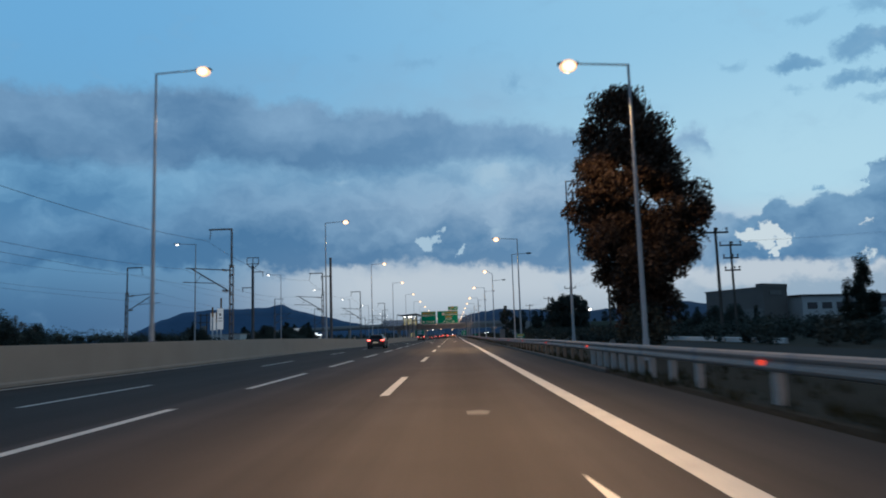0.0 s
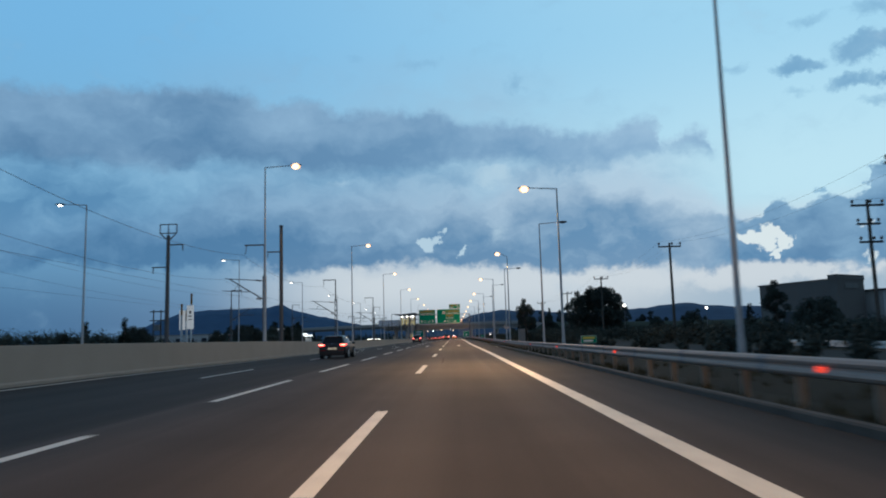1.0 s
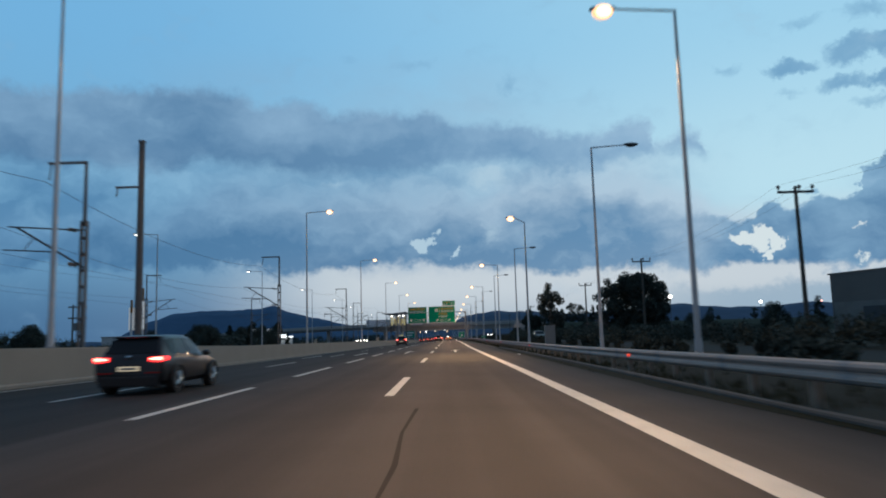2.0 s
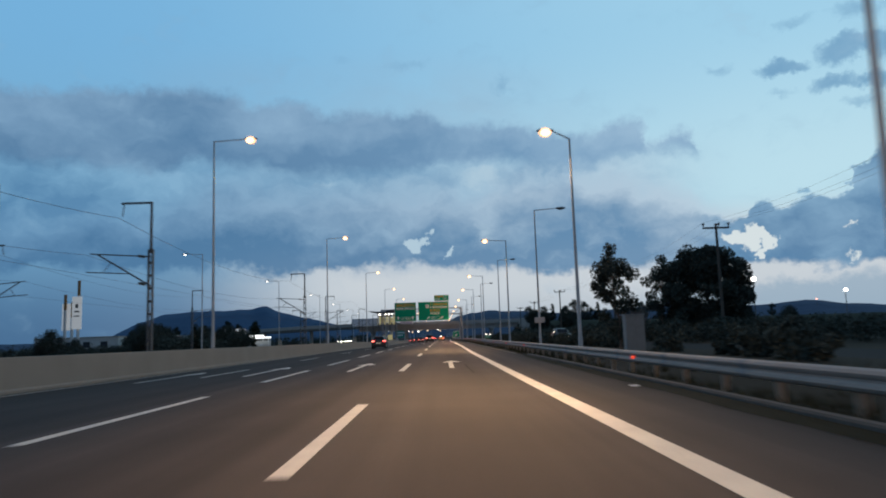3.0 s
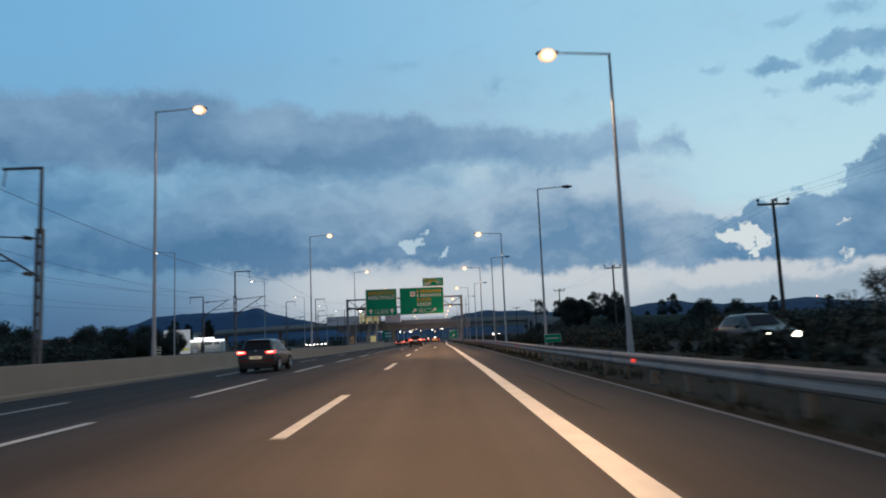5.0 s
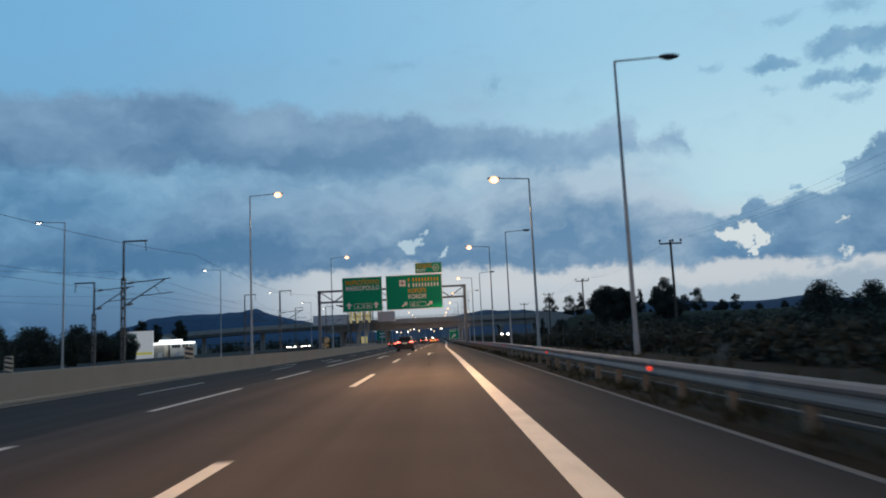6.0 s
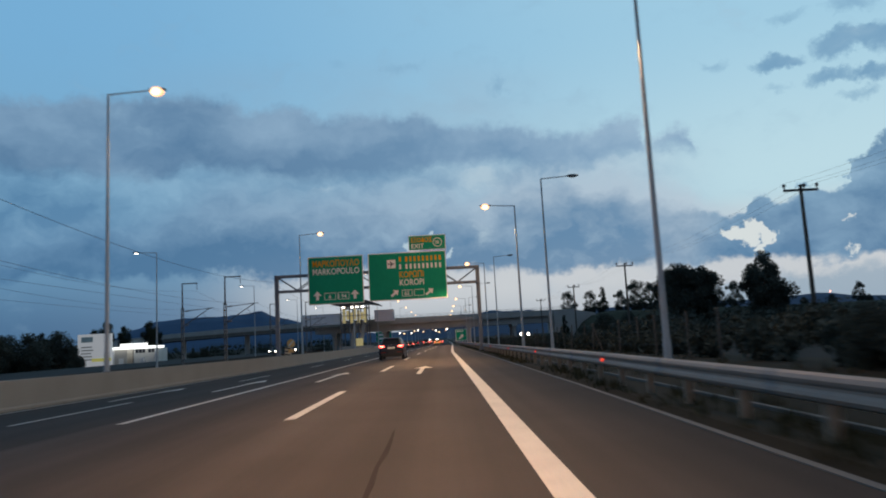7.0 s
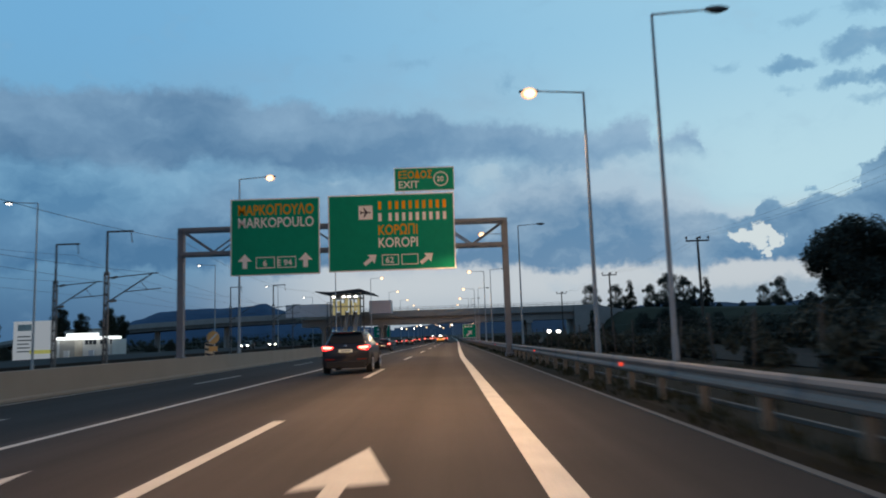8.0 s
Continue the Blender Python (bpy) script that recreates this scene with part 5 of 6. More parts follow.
def build_station():
    """Stair and lift tower of the railway station beside the bridge."""
    s = thing("station_tower", "lit railway station stair tower with a flat dark canopy roof", "station", (-23.3, 391, -0.6))
    bm = B()
    rows = []
    for x, z in ((-7.2, 13.3), (-3.5, 13.0), (3.6, 13.6), (7.4, 12.2)):
        rows.append([bm.verts.new((x, -5, z)), bm.verts.new((x, 5, z)), bm.verts.new((x, 5, z - (0.2 if abs(x) > 5 else 0.9))), bm.verts.new((x, -5, z - (0.2 if abs(x) > 5 else 0.9)))])
    for a, b in zip(rows, rows[1:]):
        for i in range(4):
            bm.faces.new((a[i], a[(i + 1) % 4], b[(i + 1) % 4], b[i]))
    bm.faces.new(rows[0]), bm.faces.new(rows[-1])
    bmesh.ops.recalc_face_normals(bm, faces=bm.faces)
    part("canopy_roof", bm, "roof_dark", s)
    for x in (-3.6, -1.2, 1.2, 3.6):
        for y in (-3.5, 3.5):
            bm = B()
            tube(bm, (x, y, 0), (x, y, 12.7), 0.17, 0.17, 8)
            part("column", bm, "galv_dull", s)
    for k in range(7):
        x = -3.3 + 1.0 * k
        bm = B()
        box(bm, x, x + 0.8, -2.6 + 0.5 * (k % 3), -2.4 + 0.5 * (k % 3), 7.4 + 0.9 * (k % 2), 11.4 - 0.5 * (k % 3))
        part("glass_panel", bm, "warm_glass", s, "warmly lit glass panel")
    for z in (7.2, 9.4, 11.5):
        bm = B()
        box(bm, -3.8, 3.8, -3.6, 3.6, z, z + 0.16)
        part("floor_slab", bm, "concrete", s)
    for x in (-2.9, -0.4, 0.9, 2.5):
        bm = B()
        ball(bm, (x, -3.7, 11.8), 0.42, 0.2, 0.2, 10, 6)
        part("ceiling_lamp", bm, "lamp_white", s, "bright round lamp")
    for k in range(2):
        bm = B()
        x = -1.6 + 2.4 * k
        f = [(x, -3.0, 0), (x + 1.0, -3.0, 0), (x + 2.4, -3.0, 7.2), (x + 1.4, -3.0, 7.2)]
        a = [bm.verts.new(p) for p in f]
        b = [bm.verts.new((p[0], -1.6, p[2])) for p in f]
        bm.faces.new(a), bm.faces.new(b[::-1])
        for i in range(4):
            bm.faces.new((a[i], a[(i + 1) % 4], b[(i + 1) % 4], b[i]))
        bmesh.ops.recalc_face_normals(bm, faces=bm.faces)
        part("stair", bm, "concrete", s)
    bm = B()
    box(bm, -15.0, -4.2, -2, 3, 7.2, 10.3)
    part("west_corridor", bm, "pale_glass", s, "pale clad footbridge corridor")
    bm = B()
    box(bm, 5.6, 11.0, -2, 3, 7.5, 10.7)
    part("east_corridor", bm, "pale_pink", s, "pinkish clad corridor block")
    bm = B()
    box(bm, -4.5, 4.5, -4.2, 4.2, 0.0, 0.9)
    part("platform", bm, "concrete", s)
    bm = B()
    box(bm, 0.4, 2.4, -4.3, -4.15, 0.9, 3.0)
    part("lit_doorway", bm, "warm_glass", s, "lit ground floor doorway")


build_station()

# earth bank that carries the bridge road to the east
bm = B()
rows = []
for x in (39.5, 42, 45, 50, 60, 72, 85, 100, 130, 160, 240, 340):
    top = ramp(x, (39.5, 42, 45, 50, 100, 160, 340), (0.5, 3.6, 5.4, 6.3, 5.4, 5.2, 5.0))
    rows.append([bm.verts.new((x, y + noise.noise((x * 0.1, y, 2.0)), z + 0.5 * noise.noise((x * 0.13, y * 0.1, 5.0)))) for y, z in ((368, -1.2), (376, top * 0.55), (384, top * 0.9), (390, top), (394.2 if x < 50 else 410, top), (432, -1.2))])
for a, b in zip(rows, rows[1:]):
    for i in range(5):
        bm.faces.new((a[i], b[i], b[i + 1], a[i + 1]))
bm.faces.new(rows[0])
bmesh.ops.recalc_face_normals(bm, faces=bm.faces)
tagged(part("embankment", bm, "field"), "dark grassy earth bank carrying the bridge road", "embankment", kind="structure")


# ---- buildings ----
def prism(bm, corners, z0, z1):
    a = [bm.verts.new((x, y, z0)) for x, y in corners]
    b = [bm.verts.new((x, y, z1)) for x, y in corners]
    bm.faces.new(a[::-1]), bm.faces.new(b)
    n = len(corners)
    for i in range(n):
        bm.faces.new((a[i], a[(i + 1) % n], b[(i + 1) % n], b[i]))
    bmesh.ops.recalc_face_normals(bm, faces=bm.faces)
    return bm


def on_wall(a, b, u0, u1, z0, z1, out=0.06, deep=0.05):
    """A thin block on the wall that runs from a to b, between two fractions of its length."""
    a, b = Vector(a), Vector(b)
    d = b - a
    nrm = Vector((d.y, -d.x)).normalized()
    p, q = a + d * u0, a + d * u1
    return prism(B(), [tuple(p - nrm * deep), tuple(q - nrm * deep), tuple(q + nrm * out), tuple(p + nrm * out)], z0, z1)


t = thing("warehouse", "beige flat-roofed warehouse beyond the service road", "building", (0, 0, 0))
A, C1, C2 = (59.4, 165.5), (65.1, 148.0), (72.6, 153.4)
bm = prism(B(), [A, C1, C2, (C2[0] + A[0] - C1[0], C2[1] + A[1] - C1[1])], -0.5, 8.9)
part("wall", bm, "stucco", t)
bm = prism(B(), [(64.4, 149.8), (65.0, 147.9), (72.7, 153.3), (72.1, 155.2)], 8.9, 9.75)
part("stair_head", bm, "stucco", t)
bm = prism(B(), [(59.2, 165.8), (64.4, 149.9), (72.1, 155.3), (67.0, 171.2)], 8.9, 9.12)
part("roof_edge", bm, "concrete_dark", t)
part("dark_plinth", on_wall(A, C1, 0.02, 0.98, -0.4, 4.6, 0.04), "concrete_dark", t)
part("gate", on_wall(A, C1, 0.3, 0.55, -0.2, 3.8, 0.10), "roof_dark", t)
part("sign_panel", on_wall(C1, C2, 0.25, 0.75, 7.4, 8.3, 0.1), "concrete_dark", t)

t = thing("low_white_building", "long low whitewashed industrial building", "building", (0, 0, 0))
bm = prism(B(), [(75, 152), (100, 160), (96, 174), (71, 166)], -0.5, 7.0)
part("wall", bm, "stucco_white", t)
bm = prism(B(), [(74.7, 151.5), (100.4, 159.7), (96.4, 174.4), (70.6, 166.3)], 7.0, 7.3)
part("roof", bm, "roof_dark", t)
for k in range(6):
    part("window", on_wall((75, 152), (100, 160), 0.05 + 0.15 * k, 0.15 + 0.15 * k, 4.2, 5.6), "window", t)

# low white wall along the service road
bm = B()
extrude_profile(bm, [(19.0, -0.3), (19.0, 0.37), (19.2, 0.40), (19.2, -0.3)], [42, 50, 60, 72], lambda y: (0.02 * y, 0.0))
tagged(part("wall_east", bm, "stucco_white"), "low whitewashed wall along the service road", "wall", kind="structure")
bm = B()
box(bm, 10.4, 17.0, -60, 480, 0.0, 0.115)
strip_top = part("service_road", bm, "old_asphalt")
tagged(strip_top, "dark asphalt service road beside the motorway", "road", kind="structure")
bm = B()
box(bm, -54, -33.3, -60, 395, -1.4, -0.25)
tagged(part("opposite_road", bm, "asphalt"), "asphalt of the opposite carriageway", "road", kind="structure")

t = thing("petrol_station", "petrol station with a bright white lit canopy", "petrol station", (-71.6, 358.5, -1.1), 12)
bm = B()
box(bm, -5.4, 5.4, -4, 4, 3.75, 4.25)
part("canopy", bm, "canopy_glow", t, "white lit canopy edge")
bm = B()
box(bm, -2.9, 3.0, -4.2, -3.9, 4.25, 4.95)
part("name_panel", bm, "canopy_glow", t, "white lit name panel")
for x in (-4.6, 4.6):
    for y in (-3, 3):
        bm = B()
        box(bm, x - 0.2, x + 0.2, y - 0.2, y + 0.2, -0.3, 3.75)
        part("column", bm, "white_panel", t)
bm = B()
box(bm, -5.2, -1.7, -3.0, 9.5, -0.3, 3.7)
part("store_wall", bm, "concrete", t, "plain grey wall of the store")
bm = B()
box(bm, -1.7, -0.3, 3.5, 9.5, -0.3, 3.7)
part("doorway", bm, "roof_dark", t, "dark recessed doorway")
bm = B()
box(bm, -0.3, 5.2, -2.6, 9.5, -0.3, 3.7)
shop = part("shop", bm, "stucco_white", t)
for x in (0.1, 0.85, 1.6, 2.9, 3.7, 4.45):
    bm = B()
    box(bm, x, x + 0.62, -2.66, -2.6, 2.7, 3.6)
    part("shop_window", bm, "window", shop)
for x in (-2.5, 2.0):
    bm = B()
    box(bm, x - 0.45, x + 0.45, -5.6, -4.8, -0.2, 1.6, 0.04)
    part("fuel_pump", bm, "white_panel", t)

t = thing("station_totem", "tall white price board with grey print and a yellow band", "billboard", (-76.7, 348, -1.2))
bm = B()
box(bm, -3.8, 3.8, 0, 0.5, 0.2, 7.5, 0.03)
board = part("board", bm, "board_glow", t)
bm = B()
box(bm, -0.6, 3.7, -0.03, 0.0, 1.35, 2.05, 0.01)
part("yellow_band", bm, "lit_yellow", board, "yellow lit band")
bm = B()
box(bm, -3.0, -0.4, -0.02, 0.0, 5.7, 6.9, 0.01)
part("faded_emblem", bm, "faded_green", board, "faded green printed patch")
for k in range(5):
    bm = B()
    box(bm, -3.0, -0.3 - 0.25 * (k % 3), -0.02, 0.0, 1.7 + 0.7 * k, 1.95 + 0.7 * k)
    part("word_bar", bm, "concrete", board)
for x in (-2.5, 2.5):
    bm = B()
    box(bm, x - 0.15, x + 0.15, 0.1, 0.4, -0.5, 0.2)
    part("leg", bm, "galv_dull", t)

t = thing("advertising_pylon", "white panels on three orange-tipped posts", "sign pylon", (-77.0, 232, -0.5))
for x, h in ((-1.9, 12.9), (-0.4, 11.2), (0.9, 15.8)):
    bm = B()
    tube(bm, (x, 0, 0), (x, 0, h - 3.2), 0.3, 0.3, 10)
    post = part("post", bm, "white_panel", t)
    bm = B()
    tube(bm, (x, 0, h - 3.2), (x, 0, h), 0.3, 0.3, 10)
    part("tip", bm, "rust_orange", post, "faded orange post tip")
# the panels take the price board's emission, added to brighten them
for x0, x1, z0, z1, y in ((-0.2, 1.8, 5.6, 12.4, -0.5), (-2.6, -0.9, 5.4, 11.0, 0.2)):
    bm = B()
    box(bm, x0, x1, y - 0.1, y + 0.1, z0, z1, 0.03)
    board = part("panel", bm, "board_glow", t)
    if x0 > -1:
        for k, (w, h) in enumerate(((0.3, 1.2), (0.5, 0.5), (0.6, 0.35))):
            bm = B()
            box(bm, 0.8 - w, 0.8 + w, y - 0.12, y - 0.1, z1 - 2.4 - 0.9 * k, z1 - 2.4 - 0.9 * k + h * 0.7)
            part("print_bar", bm, "concrete_dark", board)

t = thing("pink_house", "small pink house behind shrubs", "house", (-79, 288, -0.6))
bm = B()
box(bm, -3, 3, -3, 3, -0.3, 4.3)
wall = part("wall", bm, "stucco_pink", t)
bm = B()
box(bm, -3.3, 3.3, -3.3, 3.3, 4.3, 4.55)
part("roof", bm, "concrete", t)
for x in (-1.8, 0.6):
    bm = B()
    box(bm, x, x + 1.2, -3.06, -2.9, 2.0, 3.2)
    part("window", bm, "window", t)
t = thing("flat_white_building", "low white building beside the pylon", "building", (-84, 250, -0.6))
bm = B()
box(bm, -9, 10, -4, 4, -0.3, 4.0)
part("wall", bm, "stucco_white", t)
bm = B()
box(bm, -9.2, 10.2, -4.2, 4.2, 4.0, 4.25)
part("roof", bm, "concrete", t)
for x in (-6, -2, 2, 6):
    bm = B()
    box(bm, x, x + 1.6, -4.06, -3.95, 1.8, 3.1)
    part("window", bm, "window", t)
t = thing("white_block", "white flat-roofed block behind the petrol station", "building", (-92, 395, -0.6))
bm = B()
box(bm, -5, 5, -4, 4, -0.3, 6.0)
part("wall", bm, "stucco_white", t)
bm = B()
box(bm, -5.2, 5.2, -4.2, 4.2, 6.0, 6.2)
part("roof", bm, "concrete", t)


def floodlight(x, y, z):
    t = thing("floodlight", "bright yard floodlight on a thin mast", "floodlight", (x, y, 0.1), group="yard floodlights")
    bm = B()
    tube(bm, (0, 0, -0.2), (0, 0, z), 0.06, 0.05, 6)
    part("mast", bm, "galv_dull", t)
    bm = B()
    ball(bm, (0, -0.1, z + 0.1), 0.26, 0.16, 0.2, 12, 8)
    part("lamp", bm, "lamp_white", t, "bright white lamp")


def far_lamp(x, y, h, warm):
    """A small lamp post of the junction beyond the bridge."""
    t = thing("junction_lamp", "small street lamp of the far junction, lit " + ("orange" if warm else "white"), "street lamp", (x, y, -0.9), group="lamps of the far junction")
    bm = B()
    tube(bm, (0, 0, -0.2), (0, 0, h), 0.08, 0.05, 6)
    tube(bm, (0, 0, h), (0.6, 0, h + 0.1), 0.04, 0.04, 6)
    part("pole", bm, "galv_dull", t)
    bm = B()
    ball(bm, (0.8, 0, h + 0.1), 0.42, 0.26, 0.30, 12, 8)
    part("lamp", bm, "lamp_core" if warm else "lamp_white", t, "bright lamp")


for x, h, warm in ((-24.5, 6.2, 0), (-21.9, 5.8, 1), (-17.4, 6.0, 0), (-15.8, 7.2, 1), (-13.5, 7.5, 0), (-10.3, 6.4, 1), (-2.6, 6.8, 0), (-0.7, 5.8, 1), (4.2, 7.2, 0), (15.8, 7.8, 1)):
    far_lamp(x - 0.8, 620, h, warm)
floodlight(28.6, 147.0, 5.2)
floodlight(51.0, 171.5, 5.1)
floodlight(13.6, 300.0, 1.0)
floodlight(14.9, 301.0, 0.95)


# ---- mountains ----
def ridge(name, label, mat, dist, az0, az1, profile, seed):
    """A far ridge, its height in degrees over azimuth in degrees; broad noise roughens its flanks."""
    n = 90
    verts, faces = [], []
    for i in range(n + 1):
        az = az0 + (az1 - az0) * i / n
        a = radians(az)
        h = ramp(az, [p[0] for p in profile], [p[1] for p in profile])
        h += 0.10 * noise.noise((az * 0.7, seed, 0)) + 0.05 * noise.noise((az * 2.3, seed, 1))
        h = max(h, -0.2)
        for f, d in ((0.0, 0.82), (0.45, 0.90), (0.8, 0.96), (1.0, 1.0), (0.0, 1.1)):
            r = dist * d * (1 + 0.02 * noise.noise((az * 0.9, f * 3, seed)))
            verts.append((r * math.sin(a), r * math.cos(a), -8 + (dist * math.tan(radians(max(h, 0))) + 9) * f))
    for i in range(n):
        for k in range(4):
            p = i * 5 + k
            faces.append((p, p + 5, p + 6, p + 1))
    ob = mesh_part(name, verts, faces, mat)
    for poly in ob.data.polygons:
        poly.use_smooth = True
    return tagged(ob, label, "mountain", kind="structure")


ridge("mountain", "long mountain ridge in the distance, tinted haze blue", "mountain", 3800, -26.5, -2,
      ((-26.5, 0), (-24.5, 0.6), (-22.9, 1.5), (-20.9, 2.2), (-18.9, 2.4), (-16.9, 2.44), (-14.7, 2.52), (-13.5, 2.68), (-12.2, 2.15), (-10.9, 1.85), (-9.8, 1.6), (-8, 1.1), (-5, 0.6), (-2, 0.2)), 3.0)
ridge("mountain", "low hills on the horizon, tinted haze blue", "hill", 4200, -4, 40,
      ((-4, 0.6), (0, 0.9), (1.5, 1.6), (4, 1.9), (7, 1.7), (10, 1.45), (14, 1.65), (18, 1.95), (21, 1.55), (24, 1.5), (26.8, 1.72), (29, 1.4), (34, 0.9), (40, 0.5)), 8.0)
t = thing("beacon_mast", "thin lattice mast with a red warning lamp on the far hill", "mast", (1585, 3065, 100))
bm = B()
tube(bm, (0, 0, -25), (0, 0, 3), 1.2, 0.5, 6)
part("shaft", bm, "galv_dull", t)
bm = B()
ball(bm, (0, 0, 4.5), 3.0, 3.0, 2.4, 10, 6)
part("beacon", bm, "tail_core", t, "red warning lamp", smooth=True)
ridge("mountain", "low hills on the western horizon, tinted haze blue", "hill", 4400, -60, -22,
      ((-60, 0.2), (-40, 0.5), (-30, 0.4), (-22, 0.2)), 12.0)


# ---- trees ----
def leaf_mesh(clumps, per, size, flat, rng):
    """Leaves as small bent quads scattered through soft clumps (x, y, z, r)."""
    c = np.array(clumps)
    k = np.repeat(np.arange(len(c)), per)
    n = len(k)
    d = rng.normal(size=(n, 3))
    d /= np.linalg.norm(d, axis=1)[:, None]
    rad = rng.random(n) ** 0.45
    p = c[k, :3] + d * (rad * c[k, 3])[:, None] * np.array([1, 1, flat])
    u = rng.normal(size=(n, 3)) + np.array([0, 0, -0.5])
    u /= np.linalg.norm(u, axis=1)[:, None]
    w = np.cross(u, rng.normal(size=(n, 3)))
    w /= np.linalg.norm(w, axis=1)[:, None]
    s = size * rng.uniform(0.6, 1.4, n)[:, None]
    verts = np.stack([p - u * s, p + w * s * 0.36, p + u * s, p - w * s * 0.36], 1).reshape(-1, 3)
    faces = np.arange(4 * n).reshape(-1, 4)
    return verts.tolist(), faces.tolist()


def build_tree(name, label, height, crown, leaf, trunk_r, n_clump, per, size, seed, clump_r=(0.7, 1.2), flat=1.0, at=None, lean=0.0):
    """crown: rows of (height, radius); limbs reach out to the clumps."""
    rng = np.random.default_rng(seed)
    t = thing(name, label, "tree")
    hs, rs = [c[0] for c in crown], [c[1] for c in crown]
    clumps = []
    while len(clumps) < n_clump:
        z = rng.uniform(hs[0], hs[-1])
        r = np.interp(z, hs, rs)
        if rng.random() * max(rs) > r:
            continue
        a, q = rng.uniform(0, 2 * math.pi), r * math.sqrt(rng.uniform(0.1, 1.0))
        cr = rng.uniform(*clump_r)
        q = max(0, q - cr * 0.5)
        clumps.append((q * math.cos(a) + lean * z, q * math.sin(a), z, cr))
    verts, faces = leaf_mesh(clumps, per, size, flat, rng)
    mesh_part("crown", verts, faces, leaf, t)
    bm = B()
    top = hs[0] + 0.55 * (hs[-1] - hs[0])
    pts = [Vector((lean * z + 0.12 * math.sin(z * 1.3 + seed), 0.12 * math.cos(z * 1.1), z)) for z in np.linspace(-0.2, top, 6)]
    for i, (a, b) in enumerate(zip(pts, pts[1:])):
        tube(bm, a, b, trunk_r * (1 - 0.15 * i), trunk_r * (0.85 - 0.15 * i), 9)
    for x, y, z, r in clumps[:: max(1, n_clump // 26)]:
        h = min(max(z - 0.55 * math.hypot(x, y) - 0.8, 0.5), top)
        a = Vector((lean * h, 0, h))
        b = Vector((x, y, z))
        m = a.lerp(b, 0.5) + Vector((0, 0, 0.25))
        tube(bm, a, m, trunk_r * 0.34, trunk_r * 0.2, 6)
        tube(bm, m, b, trunk_r * 0.2, trunk_r * 0.06, 5)
    part("trunk", bm, "bark", t)
    return t


def plant(t, x, y, z=None, turn=0.0, scale=1.0):
    t.scale = (scale, scale, scale)
    t.matrix_basis = pose(x, y, z_verge(x, y) if z is None else z, 0, 0, turn) @ Matrix.Diagonal((scale, scale, scale, 1))
    return t


def again(t, x, y, turn=0.0, scale=1.0, z=None):
    o = copy_thing(t, pose(0, 0, 0))
    return plant(o, x, y, z, turn, scale)


big = build_tree("eucalyptus_tree", "tall eucalyptus with a brown uneven crown beside the barrier", 13.4,
                 ((1.0, 0.9), (2.2, 1.6), (3.4, 2.5), (4.8, 3.3), (6.9, 3.7), (8.5, 3.4), (9.7, 3.0), (11.0, 2.4), (12.2, 1.9), (13.0, 0.8)), "leaf", 0.34, 215, 340, 0.13, 11, (0.5, 1.0), lean=-0.035)
plant(big, 9.65, 34.4, None, 0, 1.0)
shrub_foot = build_tree("shrub", "dense dark shrub growing at the foot of a tree", 2.6, ((0.2, 1.3), (1.2, 1.6), (2.4, 0.8)), "leaf_dark", 0.08, 26, 240, 0.10, 31, (0.4, 0.7))
plant(shrub_foot, 9.3, 33.6, None, 0, 0.85)

euc = build_tree("eucalyptus_tree", "bushy dark eucalyptus beyond the service road", 7.0,
                 ((0.6, 2.2), (2.5, 3.3), (4.5, 3.4), (6.0, 2.6), (6.9, 1.2)), "leaf_dark", 0.22, 84, 520, 0.155, 12, (0.6, 1.0))
plant(euc, 24.8, 148.0, None, 0, 1.19)
slim = build_tree("young_tree", "slender open young tree with upright twigs", 6.0,
                  ((0.6, 0.9), (2.5, 1.4), (4.5, 1.3), (6.0, 0.5)), "leaf_dark", 0.10, 34, 170, 0.12, 13, (0.3, 0.6), lean=-0.05)
plant(slim, 9.3, 119.6, None, 0, 0.88)
mush = build_tree("round_crowned_tree", "dark tree with a broad round crown overhanging its trunk", 7.0,
                  ((1.8, 1.2), (2.8, 2.2), (3.8, 3.1), (5.2, 3.3), (6.1, 2.7), (6.7, 1.6)), "leaf_dark", 0.30, 110, 480, 0.12, 41, (0.5, 0.85), lean=0.02)
plant(mush, 23.0, 250.5, None, 0, 0.92)
mush = build_tree("round_crowned_tree", "dark tree with a lobed crown of two heads", 7.2,
                  ((1.2, 1.7), (2.6, 2.4), (4.0, 2.7), (5.2, 2.2), (6.4, 1.4), (7.3, 0.6)), "leaf_dark", 0.24, 62, 480, 0.12, 47, (0.4, 0.85), lean=0.03)
plant(mush, 29.3, 249.3, None, 0, 0.96)
again(slim, 21.0, 150.0, 200, 1.3)
again(slim, 31.0, 96.0, 40, 0.9)

cyp = build_tree("cypress_tree", "dark pointed cypress among dry grass", 7.5, ((0.3, 1.3), (2.0, 1.6), (4.5, 1.1), (7.3, 0.2)), "needle", 0.18, 46, 260, 0.10, 14, (0.4, 0.7))
plant(cyp, 33.4, 57.0, None, 0, 0.92)
for x, y, s in ((35.0, 59.5, 0.9), (36.0, 55.0, 0.95), (38.5, 58.0, 0.8), (35, 62, 0.7), (41, 57, 0.85), (-47, 128, 0.75), (-64, 150, 0.8), (-40.5, 200, 0.7), (60, 140, 0.7), (57, 165, 0.8), (29, 349, 0.75), (-44, 250, 0.6)):
    again(cyp, x, y, 37 * s * 10, s)

